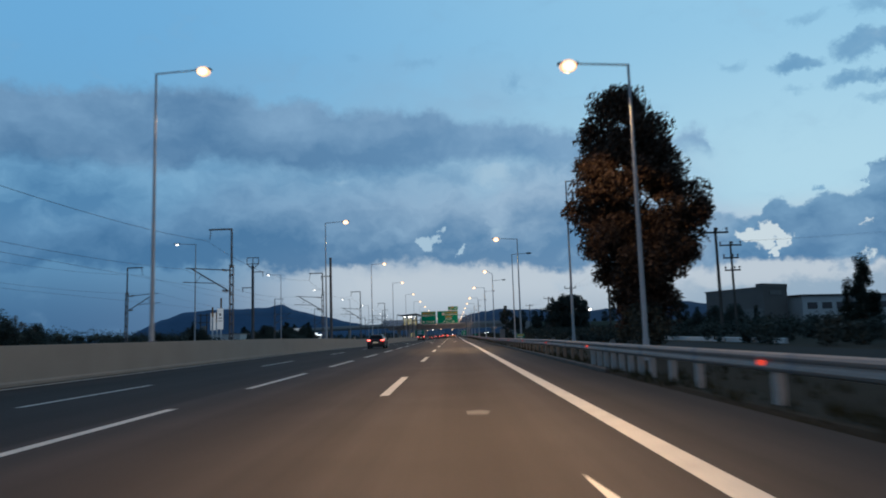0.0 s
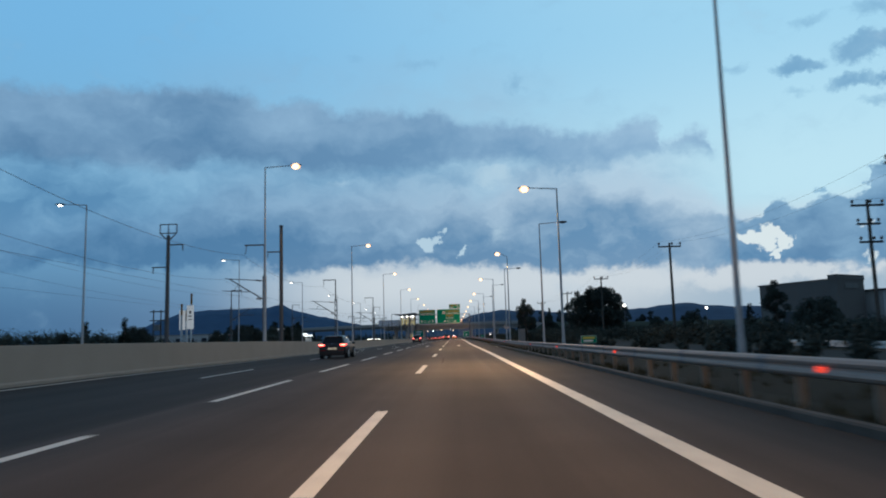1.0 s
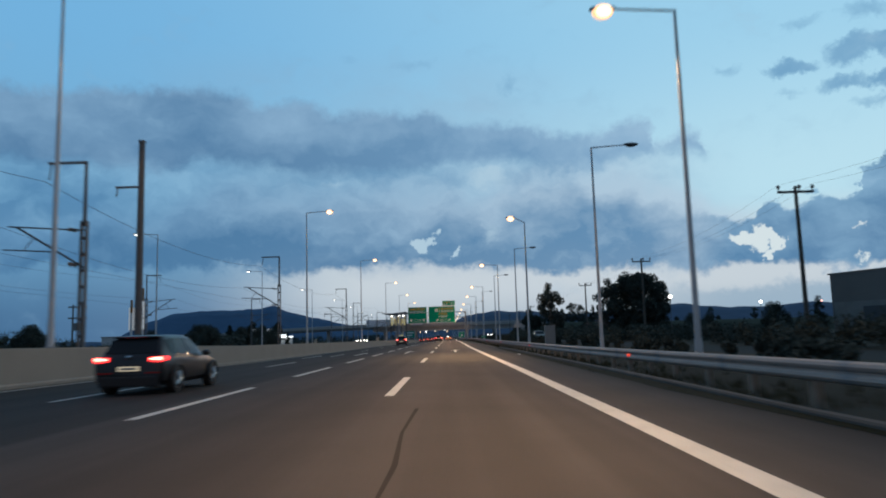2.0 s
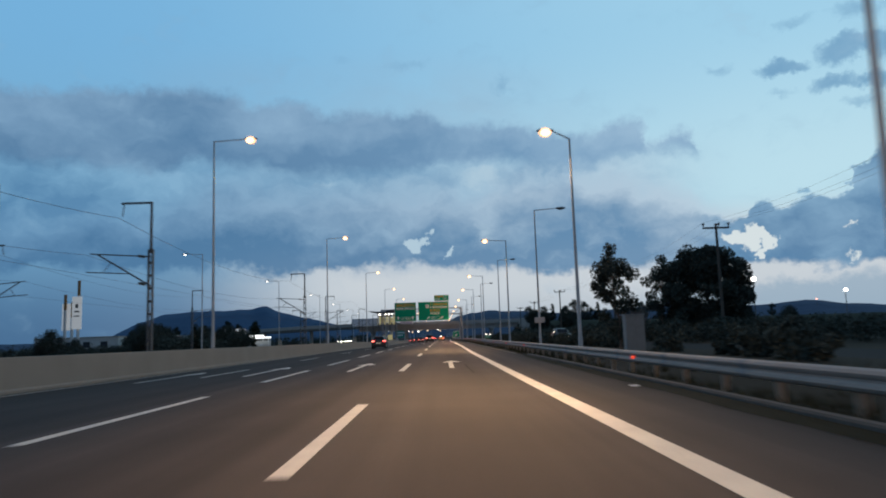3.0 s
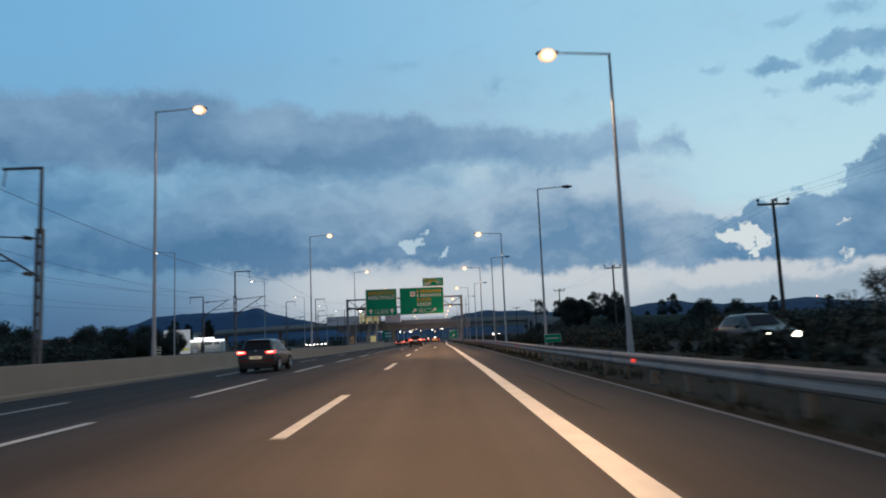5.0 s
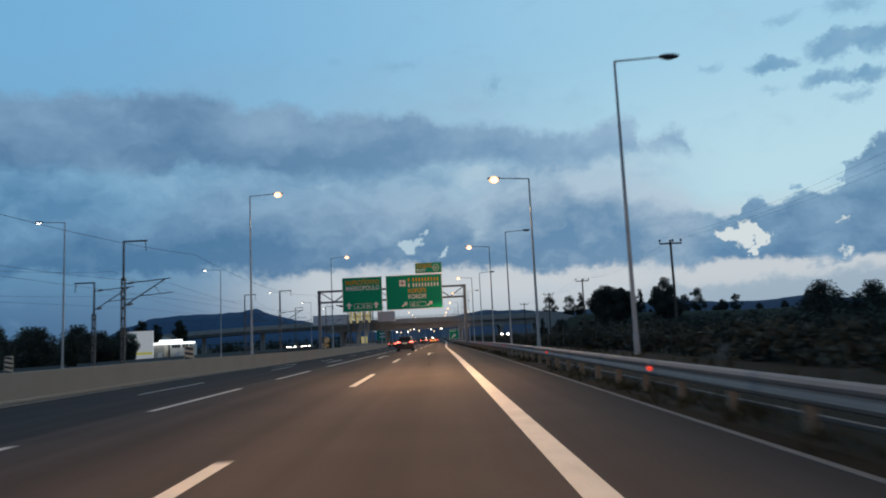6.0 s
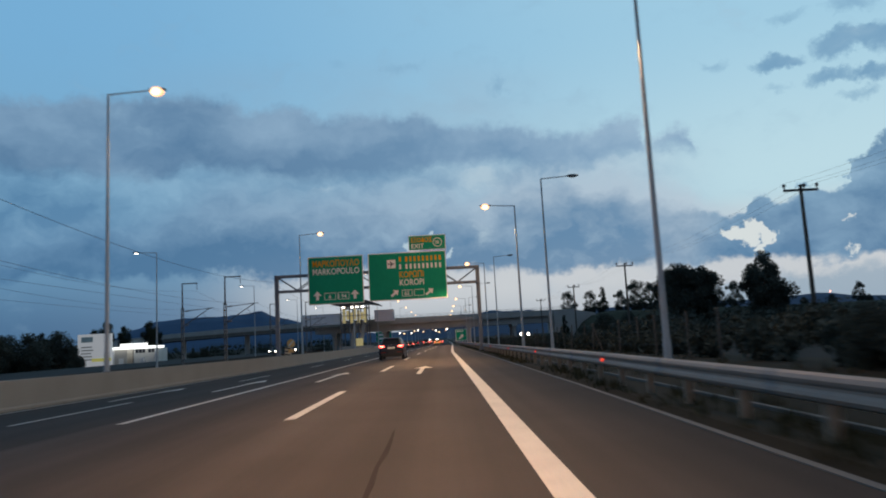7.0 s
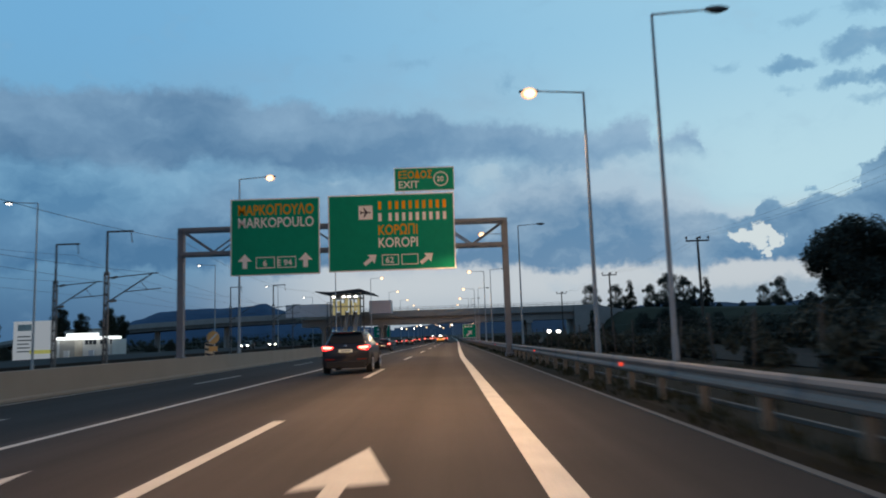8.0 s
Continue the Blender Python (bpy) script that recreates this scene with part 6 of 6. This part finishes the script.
near_bush = build_tree("roadside_tree", "round dark roadside tree", 5.0, ((0.2, 1.8), (1.6, 2.6), (3.4, 2.4), (4.8, 1.0)), "leaf_dark", 0.15, 52, 240, 0.13, 15, (0.6, 1.0))
plant(near_bush, -46, 70)
W = [(-52, 86, 0.7), (-58, 98, 0.9), (-47, 112, 0.6), (-50, 140, 0.8), (-57, 152, 0.9), (-48, 170, 0.75), (-52, 184, 0.55), (-47, 196, 0.9), (-55, 210, 0.8), (-60, 226, 1.2),
     (-62, 238, 1.25), (-58, 254, 1.1), (-57, 266, 1.15), (-59, 281, 1.3), (-66, 296, 1.1), (-62, 306, 1.25), (-59, 232, 1.0), (-63, 246, 1.15), (-56, 243, 0.8), (-60, 260, 1.2), (-55.5, 273, 0.9), (-63, 274, 1.25), (-61, 290, 1.1), (-57.5, 291, 0.85), (-64, 301, 1.2), (-67, 310, 1.0), (-68, 322, 0.65), (-71, 330, 0.5), (-96, 330, 1.3), (-101, 342, 1.2), (-108, 350, 1.2), (-56, 352, 0.5), (-60, 372, 0.6)]
for i, (x, y, s) in enumerate(W):
    again(near_bush, x, y, 47 * i, s)
pine = build_tree("umbrella_pine", "round-topped pine on a bare trunk", 9.0, ((2.8, 0.8), (4.4, 1.9), (6.6, 2.1), (8.2, 1.4), (9.0, 0.5)), "needle", 0.2, 38, 230, 0.14, 16, (0.6, 0.95))
plant(pine, -84, 400, 0.0)
for i, (x, y, s, z) in enumerate(((-118, 400, 1.0, 0), (-112, 420, 1.1, 0), (-89.4, 381, 1.15, 0), (-85.6, 383, 1.0, 0), (-77.6, 380, 1.1, 0))):
    again(pine, x, y, 71 * i, s, z)
row_tree = build_tree("bank_tree", "open-crowned tree standing on the earth bank", 9.0,
                      ((1.0, 1.9), (2.4, 3.0), (4.2, 3.6), (6.0, 3.5), (7.6, 2.9), (8.8, 1.4)), "leaf_dark", 0.2, 34, 260, 0.17, 51, (0.6, 1.15))
plant(row_tree, 39.9, 404, 5.2, 0, 0.85)
for i, (x, y, s, z) in enumerate(((46.7, 404, 0.80, 5.5), (56.1, 404, 0.78, 5.4), (61.1, 404, 1.12, 5.0), (65.0, 404, 1.0, 5.2), (68.0, 405, 0.72, 5.1), (86.3, 404, 0.72, 4.9), (91.0, 404, 0.92, 5.0),
                                  (104.1, 404, 0.66, 4.9), (128, 402, 0.7, 4.9), (150, 404, 0.65, 4.9))):
    again(row_tree, x, y, 71 * i, s, z)
for x, s in ((50.6, 1.22), (71.1, 1.25)):
    again(cyp, x, 404, 90 * s, s, 5.3)
for i, (x, y, s) in enumerate(((36, 225, 0.6), (44, 240, 0.7), (38, 160, 0.6), (31, 170, 0.5), (46, 190, 0.8), (58, 300, 0.7), (70, 315, 0.8), (39.0, 378, 0.5), (34, 130, 0.7),
                               (40, 108, 0.8), (29, 84, 0.55), (47, 118, 0.9), (20, 270, 0.6), (9.6, 201.8, 0.24), (9.7, 241.0, 0.22), (24.2, 251.2, 0.62), (22.6, 251.6, 0.5), (29.9, 250.2, 0.66), (32.2, 251.0, 0.5), (31.6, 217.2, 0.80), (35.2, 216.4, 0.76), (38.5, 219, 0.6), (44, 369, 0.95), (48.5, 368, 1.1), (54, 367, 1.0), (60, 368, 0.9))):
    again(near_bush, x, y, 53 * i, s)
for i, (x, s, z) in enumerate(((42, 0.5, 5.2), (58, 0.4, 5.4), (75, 0.35, 5.6), (80.5, 0.4, 5.5), (97, 0.45, 5.1), (100.2, 0.85, 5.0), (112, 0.5, 5.1), (121, 0.6, 5.0), (133, 0.5, 5.0))):
    again(near_bush, x, 404 + (i % 3), 61 * i, s, z)


def build_bare_tree(label, height, spread, seed):
    """A leafless tree: a short trunk that forks again and again into fine twigs."""
    rng = np.random.default_rng(seed)
    t = thing("bare_tree", label, "tree")
    wood, twigs = B(), B()

    def fork(a, way, length, r, depth):
        b = a + way * length
        tube(wood if depth < 3 else twigs, a, b, r, r * 0.75, 6 if depth < 3 else 3)
        if depth == 6:
            return
        for _ in range(4 if depth < 2 else 3):
            turn = Vector(rng.normal(size=3)) * spread
            fork(b, (way + turn + Vector((0, 0, 0.12))).normalized(), length * rng.uniform(0.62, 0.84), r * 0.68, depth + 1)

    fork(Vector((0, 0, -0.2)), Vector((0, 0, 1)), height * 0.27, height * 0.022, 0)
    part("trunk", wood, "bark", t)
    part("crown", twigs, "bark", t, "leafless crown of fine branches")
    return t


plant(build_bare_tree("broad leafless tree behind dark scrub", 5.2, 0.70, 7), 26.0, 175.0, None, 0, 1.0)
plant(build_bare_tree("leafless tree beyond the opposite carriageway", 6.0, 0.5, 9), -58.0, 92.0, None, 0, 1.0)


def scrub(name, label, areas, mat, size, seed, category):
    """Low growth nobody could count, as one object."""
    rng = np.random.default_rng(seed)
    clumps, total = [], 0
    for x0, x1, y0, y1, h0, h1, count in areas:
        for _ in range(count):
            x, y = rng.uniform(x0, x1), rng.uniform(y0, y1)
            h = rng.uniform(h0, h1)
            for k in range(3):
                clumps.append((x + rng.normal() * h * 0.3, y + rng.normal() * h * 0.3, z_verge(x, y) + h * (0.2 + 0.3 * k), h * rng.uniform(0.35, 0.5)))
    verts, faces = leaf_mesh(clumps, 90, size, 0.9, rng)
    # twiggy cores, so that the growth is not see-through
    for x, y, z, r in clumps:
        k = len(verts)
        q = 0.36 * r
        ring = [(x + q * math.cos(a) * rng.uniform(0.7, 1.2), y + q * math.sin(a) * rng.uniform(0.7, 1.2), z + q * rng.uniform(-0.3, 0.3)) for a in (0.0, 1.26, 2.51, 3.77, 5.03)]
        verts += ring + [(x, y, z + q * 0.9), (x, y, z - q)]
        faces += [(k + i, k + (i + 1) % 5, k + 5) for i in range(5)] + [(k + (i + 1) % 5, k + i, k + 6) for i in range(5)]
    return tagged(mesh_part(name, verts, faces, mat), label, category, kind="stuff")


scrub("scrub", "dark dense scrub between the fence and the fields", ((19, 33, 245, 256, 1.7, 2.9, 46), (22, 30, 170, 181, 1.4, 2.2, 24), (18, 26, 174, 275, 0.9, 1.9, 240), (18, 30, 20, 130, 0.8, 1.6, 150), (18, 32, 130, 172, 1.0, 2.0, 120), (9.6, 10.3, 140, 172, 0.4, 0.8, 36), (26, 60, 170, 310, 1.3, 2.3, 260), (22, 60, 280, 370, 0.8, 1.6, 130), (30, 60, 60, 130, 1.0, 2.4, 110), (9.7, 10.3, 172, 345, 0.5, 1.0, 190), (9.6, 10.3, 40, 140, 0.4, 0.8, 70)), "leaf_dark", 0.13, 21, "shrubs")
scrub("hedge", "dark hedge along the opposite carriageway", ((-58, -50, 70, 150, 2.2, 3.6, 190), (-58, -50, 150, 212, 1.1, 2.0, 150), (-58, -50, 212, 250, 2.2, 3.6, 95), (-72, -61, 250, 305, 2.2, 4.2, 110), (-100, -88, 300, 350, 2.5, 4.5, 50), (-120, -30, 452, 480, 3.0, 5.0, 130)), "leaf_dark", 0.14, 22, "shrubs")


def build_verge_grass():
    """Dry tufts: thick along the foot of the rail, thin beyond, and over the shoulder's edge on the first stretch."""
    rng = np.random.default_rng(5)
    tufts = [(rng.normal(4.34, 0.08), rng.uniform(62, 122), 0.5) for _ in range(1100)] + [(rng.normal(4.46, 0.1), rng.uniform(2, 62), 0.4) for _ in range(300)]
    tufts += [(rng.uniform(4.62, 5.8), rng.uniform(2, 330), 1.0) for _ in range(2600)]
    tufts += [(rng.uniform(6.1, 9.0), rng.uniform(2, 330), 1.25) for _ in range(1500)]
    verts, faces = [], []
    for x, y, size in tufts:
        if x < 4.05 or noise.noise((x * 0.6, y * 0.15, 4.0)) < -0.15:
            continue
        for _ in range(int(rng.integers(7, 14))):
            bx, by = x + rng.normal() * 0.07, y + rng.normal() * 0.12
            z = z_verge(bx, by)
            h, a = size * rng.uniform(0.06, 0.24), rng.uniform(0, 6.28)
            lx, ly = rng.normal() * 0.07, rng.normal() * 0.07
            dx, dy = 0.014 * math.cos(a), 0.014 * math.sin(a)
            k = len(verts)
            verts += [(bx - dx, by - dy, z - 0.02), (bx + dx, by + dy, z - 0.02), (bx + lx, by + ly, z + h)]
            faces.append((k, k + 1, k + 2))
    tagged(mesh_part("verge_grass", verts, faces, "grass"), "thin dry grass tufts on the verge", "grass", kind="stuff")


build_verge_grass()


# ---- vehicles ----
def build_car(name, label, paint, L, W, H, belt, ground_clear, tail_z, style, lit="tail", taxi=False, facing=0):
    """A car with its rear at y = 0 and its nose at y = L. Stations run from tail to nose."""
    hw = W / 2
    t = thing(name, label, "car")
    gc = ground_clear
    roof = H
    # y, half width at belt, belt height, top height, top half width
    st = {
        "hatch": [(0.00, 0.86, 0.78, 0.82, 0.70), (0.06, 0.94, belt - 0.04, belt, 0.80), (0.52, 0.98, belt, roof - 0.07, 0.66), (0.85, 1.0, belt, roof - 0.01, 0.68), (1.7, 1.0, belt - 0.02, roof, 0.69),
                  (2.35, 1.0, belt - 0.04, roof - 0.05, 0.66), (3.10, 0.98, belt - 0.06, belt + 0.0, 0.74), (3.8, 0.93, belt - 0.16, belt - 0.12, 0.72), (4.15, 0.84, belt - 0.28, belt - 0.22, 0.66), (L, 0.70, belt - 0.42, belt - 0.36, 0.55)],
        "suv": [(0.00, 0.88, 0.92, 0.96, 0.74), (0.05, 0.95, belt - 0.04, belt, 0.82), (0.55, 0.99, belt, roof - 0.08, 0.68), (0.95, 1.0, belt, roof - 0.01, 0.69), (2.0, 1.0, belt - 0.02, roof, 0.70),
                (2.75, 1.0, belt - 0.03, roof - 0.06, 0.68), (3.45, 0.99, belt - 0.05, belt + 0.02, 0.78), (4.15, 0.95, belt - 0.12, belt - 0.08, 0.76), (4.5, 0.86, belt - 0.24, belt - 0.20, 0.68), (L, 0.74, belt - 0.40, belt - 0.34, 0.58)],
    }[style]
    bm = B()
    rings = []
    for y, w, zb, zt, tw in st:
        b, top = hw * w, hw * tw
        half = [(b * 0.80, gc), (b * 0.96, gc + 0.12), (b, gc + 0.32), (b * 1.0, zb - 0.12), (b * 0.975, zb), (top + 0.012, zt - 0.05), (top * 0.86, zt), (top * 0.4, zt + 0.012)]
        ring = [(x, z) for x, z in half] + [(-x, z) for x, z in reversed(half)]
        rings.append([bm.verts.new((x, y, z)) for x, z in ring])
    n = len(rings[0])
    for a, b in zip(rings, rings[1:]):
        for i in range(n):
            bm.faces.new((a[i], a[(i + 1) % n], b[(i + 1) % n], b[i]))
    bm.faces.new(rings[0]), bm.faces.new(rings[-1][::-1])
    bmesh.ops.recalc_face_normals(bm, faces=bm.faces)
    body = part("body", bm, paint, t, smooth=True)
    md = body.modifiers.new("edge_split", "EDGE_SPLIT")
    md.split_angle = radians(38)

    def lift(a, b, c, d, out):
        """A pane just outside the shell."""
        vs = [Vector(p) for p in (a, b, c, d)]
        nrm = (vs[1] - vs[0]).cross(vs[3] - vs[0]).normalized()
        mid = sum(vs, Vector()) / 4
        if nrm.dot(mid - Vector((0, L / 2, belt * 0.8))) < 0:
            nrm = -nrm
        bm = B()
        lo = [bm.verts.new(v + nrm * 0.004) for v in vs]
        hi = [bm.verts.new(v + nrm * (0.004 + out)) for v in vs]
        bm.faces.new(hi), bm.faces.new(lo[::-1])
        for i in range(4):
            bm.faces.new((lo[i], lo[(i + 1) % 4], hi[(i + 1) % 4], hi[i]))
        bmesh.ops.recalc_face_normals(bm, faces=bm.faces)
        return bm

    def rim(i, side, f):
        """A point on the side between belt and roof edge at station i."""
        y, w, zb, zt, tw = st[i]
        lo, hi = Vector((side * hw * w * 0.975, y, zb)), Vector((side * (hw * tw + 0.012), y, zt - 0.05))
        return lo.lerp(hi, f)

    for s in (-1, 1):
        for i, j in ((2, 3), (3, 4), (4, 5)):
            a, b = rim(i, s, 0.1), rim(j, s, 0.1)
            c, d = rim(j, s, 0.92), rim(i, s, 0.92)
            e = 0.06
            a, b, c, d = a.lerp(b, e), b.lerp(a, e), c.lerp(d, e), d.lerp(c, e)
            part("side_window", lift(a, b, c, d, 0.006), "glass_dark", t)
        a, b = rim(5, s, 0.1), Vector(rim(6, s, 0.5))
        part("quarter_window", lift(rim(5, s, 0.12), rim(5, s, 0.12).lerp(b, 0.75), rim(5, s, 0.9).lerp(b, 0.55), rim(5, s, 0.9), 0.006), "glass_dark", t)
        bm = B()
        y0, y1 = st[2][0], st[6][0]
        path_tube(bm, [rim(i, s, 0.04) + Vector((s * 0.01, 0, 0)) for i in (2, 3, 4, 5)], 0.012, 6)
        part("belt_trim", bm, "chrome" if style == "suv" else "black", t)
        bm = B()
        my = st[5][0] + 0.25
        ball(bm, (s * (hw + 0.10), my, belt + 0.04), 0.12, 0.09, 0.08, 10, 8)
        part("mirror", bm, paint, t, smooth=True)
        for wy in (0.82, L - 0.86):
            r = 0.33 if style == "hatch" else 0.37
            bm = B()
            x0, x1 = s * (hw - 0.21), s * (hw + 0.012)
            tube(bm, (x0, wy, r), (x1, wy, r), r, r, 22)
            tyre = part("tyre", bm, "rubber", t)
            wheel = part("wheel", disc_bm(s * (hw + 0.012), wy, r, s), "alloy", t)
            tyre.parent = wheel
            bm = B()
            for k in range(5):
                a = 2 * math.pi * k / 5
                tube(bm, (s * (hw + 0.02), wy, r), (s * (hw + 0.022), wy + 0.62 * r * math.cos(a), r + 0.62 * r * math.sin(a)), 0.045, 0.035, 6)
            part("spokes", bm, "alloy", wheel)
            bm = B()
            arch = [(s * (hw + 0.004), wy + (r + 0.05) * math.cos(a), r + (r + 0.05) * math.sin(a)) for a in np.linspace(0.0, math.pi, 12)]
            path_tube(bm, arch, 0.028, 6)
            part("wheel_arch", bm, "black", t)
        # tail lamps wrap round the corner
        bm = B()
        tz = tail_z
        w0 = 0.40 if style == "suv" else 0.34
        if style == "suv":
            slab(bm, [(s * (hw * 0.93 - w0), tz - 0.035), (s * (hw * 0.93 - 0.13), tz - 0.105), (s * hw * 0.93, tz - 0.10), (s * hw * 0.94, tz + 0.085), (s * (hw * 0.93 - w0), tz + 0.045)], -0.015, 0.10)
        else:
            slab(bm, [(s * (hw * 0.93 - w0), tz - 0.045), (s * (hw * 0.93 - 0.1), tz - 0.07), (s * hw * 0.93, tz - 0.05), (s * hw * 0.94, tz + 0.065), (s * (hw * 0.93 - w0), tz + 0.055)], -0.015, 0.10)
        box(bm, min(s * hw * 0.90, s * hw * 0.985), max(s * hw * 0.90, s * hw * 0.985), 0.02, 0.26, tz - 0.03, tz + 0.065, 0.02)
        lamp = part("tail_lamp", bm, lit, t, "unlit dark red tail lamp" if facing else "lit red tail lamp")
        bm = B()
        slab(bm, [(s * (hw * 0.92 - w0 * 0.92), tz - 0.005), (s * hw * 0.915, tz - 0.02), (s * hw * 0.92, tz + 0.055), (s * (hw * 0.92 - w0 * 0.5), tz + 0.045), (s * (hw * 0.92 - w0 * 0.92), tz + 0.025)], -0.024, -0.012)
        part("light_bar", bm, "reflector_dim" if facing else "tail_core", lamp)
        if style == "suv":
            bm = B()
            slab(bm, [(s * (hw * 0.90 - w0 * 0.75), tz - 0.03), (s * (hw * 0.90 - w0 * 0.2), tz - 0.075), (s * (hw * 0.90 - w0 * 0.2), tz - 0.055), (s * (hw * 0.90 - w0 * 0.75), tz - 0.012)], -0.024, -0.012)
            part("light_bar", bm, "tail_core", lamp)
        bm = B()
        box(bm, min(s * hw * 0.45, s * hw * 0.85), max(s * hw * 0.45, s * hw * 0.85), -0.02, 0.06, gc + 0.30, gc + 0.335, 0.006)
        part("bumper_reflector", bm, "reflector_dim", t)
        bm = B()
        box(bm, min(s * hw * 0.45, s * hw * 0.75), max(s * hw * 0.45, s * hw * 0.75), -0.01, 0.12, gc + 0.03, gc + 0.085, 0.015)
        part("exhaust_trim", bm, "chrome", t)
        bm = B()
        hx0, hx1 = sorted((s * hw * 0.42, s * hw * 0.78))
        box(bm, hx0, hx1, L - 0.28, L + 0.03, belt - 0.42, belt - 0.24, 0.02)
        part("headlight", bm, "glass_dark" if not facing else "headlight", t)
    a, b = st[1], st[2]
    zb, zt = a[3], b[3] - 0.03
    ya, yb = a[0] + 0.04, b[0] - 0.02
    e = 0.14
    lo = lambda s, f: Vector((s * hw * (a[4] * (1 - f) + b[4] * f) * 0.93, ya + (yb - ya) * f, zb + (zt - zb) * f))
    back = Vector((0, -0.025, 0.02))
    part("rear_window", lift(lo(-1, e) + back, lo(1, e) + back, lo(1, 0.92) + back, lo(-1, 0.92) + back, 0.008), "glass_dark", t)
    a, b = st[5], st[6]
    lo = lambda s, f: Vector((s * hw * (a[4] * (1 - f) + b[4] * f) * 0.93, a[0] + (b[0] - a[0]) * f, a[3] + (b[3] - a[3]) * f + 0.012))
    part("windscreen", lift(lo(-1, 0.06), lo(1, 0.06), lo(1, 0.9), lo(-1, 0.9), 0.008), "glass_dark", t)
    bm = B()
    box(bm, -hw * 0.80, hw * 0.80, -0.03, 0.5, gc - 0.02, gc + 0.24, 0.04)
    part("rear_bumper", bm, "black", t)
    bm = B()
    pz = tail_z - (0.12 if style == "suv" else 0.22)
    box(bm, -0.26, 0.26, -0.03, -0.018 + 0.03, pz - 0.055, pz + 0.055, 0.004)
    plate = part("number_plate", bm, "plate", t)
    bm = B()
    box(bm, -0.20, 0.20, -0.034, -0.03, pz - 0.028, pz + 0.028)
    part("plate_print", bm, "concrete", plate)
    bm = B()
    ball(bm, (0, -0.012, tail_z + 0.06), 0.075, 0.015, 0.045, 10, 6)
    part("badge", bm, "chrome", t)
    bm = B()
    box(bm, -hw * 0.62, hw * 0.62, st[2][0] - 0.14, st[2][0] + 0.12, roof - 0.075, roof - 0.035, 0.012)
    part("roof_spoiler", bm, paint, t)
    bm = B()
    box(bm, -0.28, 0.28, st[2][0] - 0.152, st[2][0] - 0.135, roof - 0.07, roof - 0.05)
    part("brake_light", bm, "reflector_dim", t)
    if style == "suv":
        for s in (-1, 1):
            bm = B()
            path_tube(bm, [(s * hw * 0.66, 0.75, roof - 0.02), (s * hw * 0.67, 1.0, roof + 0.05), (s * hw * 0.67, 2.5, roof + 0.04), (s * hw * 0.66, 2.75, roof - 0.03)], 0.018, 6)
            part("roof_rail", bm, "chrome", t)
    if taxi:
        bm = B()
        box(bm, -0.3, 0.3, 1.4, 1.6, roof, roof + 0.16, 0.03)
        part("roof_sign", bm, "lamp_white", t, "lit roof sign")
    return t


def slab(bm, outline, y0, y1):
    """A flat outline in x and z, thickened along y."""
    a, b = [bm.verts.new((x, y0, z)) for x, z in outline], [bm.verts.new((x, y1, z)) for x, z in outline]
    fs = [bm.faces.new(a), bm.faces.new(b[::-1])]
    n = len(outline)
    fs += [bm.faces.new((a[i], b[i], b[(i + 1) % n], a[(i + 1) % n])) for i in range(n)]
    bmesh.ops.recalc_face_normals(bm, faces=fs)


def disc_bm(x, y, z, s):
    bm = B()
    r = z
    tube(bm, (x - s * 0.03, y, z), (x + s * 0.006, y, z), r * 0.68, r * 0.66, 20)
    return bm


def park(car, x, y, turn=0.0):
    car.matrix_basis = pose(x, y, z_road(x, y) if -14 < x < 4.5 else (-0.25 if x < 0 else 0.115), 0, 0, turn)
    return car


hatch = park(build_car("hatchback", "black hatchback with lit tail lamps in the outer lane", "paint_black", 4.35, 1.80, 1.46, 0.92, 0.22, 0.86, "hatch"), -7.95, 72.8)
suv = park(build_car("sport_utility_car", "dark blue sport utility car with bright tail lamps", "paint_navy", 4.66, 1.89, 1.66, 1.08, 0.26, 1.02, "suv"), -2.62, 241.6)
silver = park(build_car("hatchback", "small dark grey car in the middle lane with lit tail lamps", "paint_grey", 4.1, 1.72, 1.50, 0.94, 0.22, 0.90, "hatch"), -7.5, 167.5)
taxi = park(build_car("taxi", "yellow taxi far ahead with lit roof sign", "paint_yellow", 4.5, 1.8, 1.47, 0.94, 0.22, 0.88, "hatch", taxi=True), -0.2, 372.0)
red = park(build_car("hatchback", "dark red hatchback far ahead", "paint_red", 4.2, 1.76, 1.48, 0.93, 0.22, 0.88, "hatch"), -6.4, 300.0)


def same_car(car, x, y, turn=0.0):
    o = copy_thing(car, pose(0, 0, 0))
    return park(o, x, y, turn)


for c, x, y in ((hatch, 0.5, 392), (silver, -3.2, 405), (red, 0.6, 425), (suv, -3.4, 388), (hatch, -7.4, 420), (taxi, -3.6, 450), (silver, -7.0, 370), (red, -10.9, 395), (suv, 0.4, 465), (hatch, -11.0, 350)):
    same_car(c, x, y)
oncoming = build_car("oncoming_car", "dark oncoming car with bright headlights", "paint_black", 4.3, 1.8, 1.48, 0.94, 0.22, 0.88, "hatch", lit="reflector_dim", facing=1)
oncoming["group"] = "oncoming cars"
park(oncoming, 13.9, 167.2, 180)
for x, y in ((-36.2, 350), (-39.5, 362), (-36.2, 371), (-39.6, 384)):
    same_car(oncoming, x, y, 180)
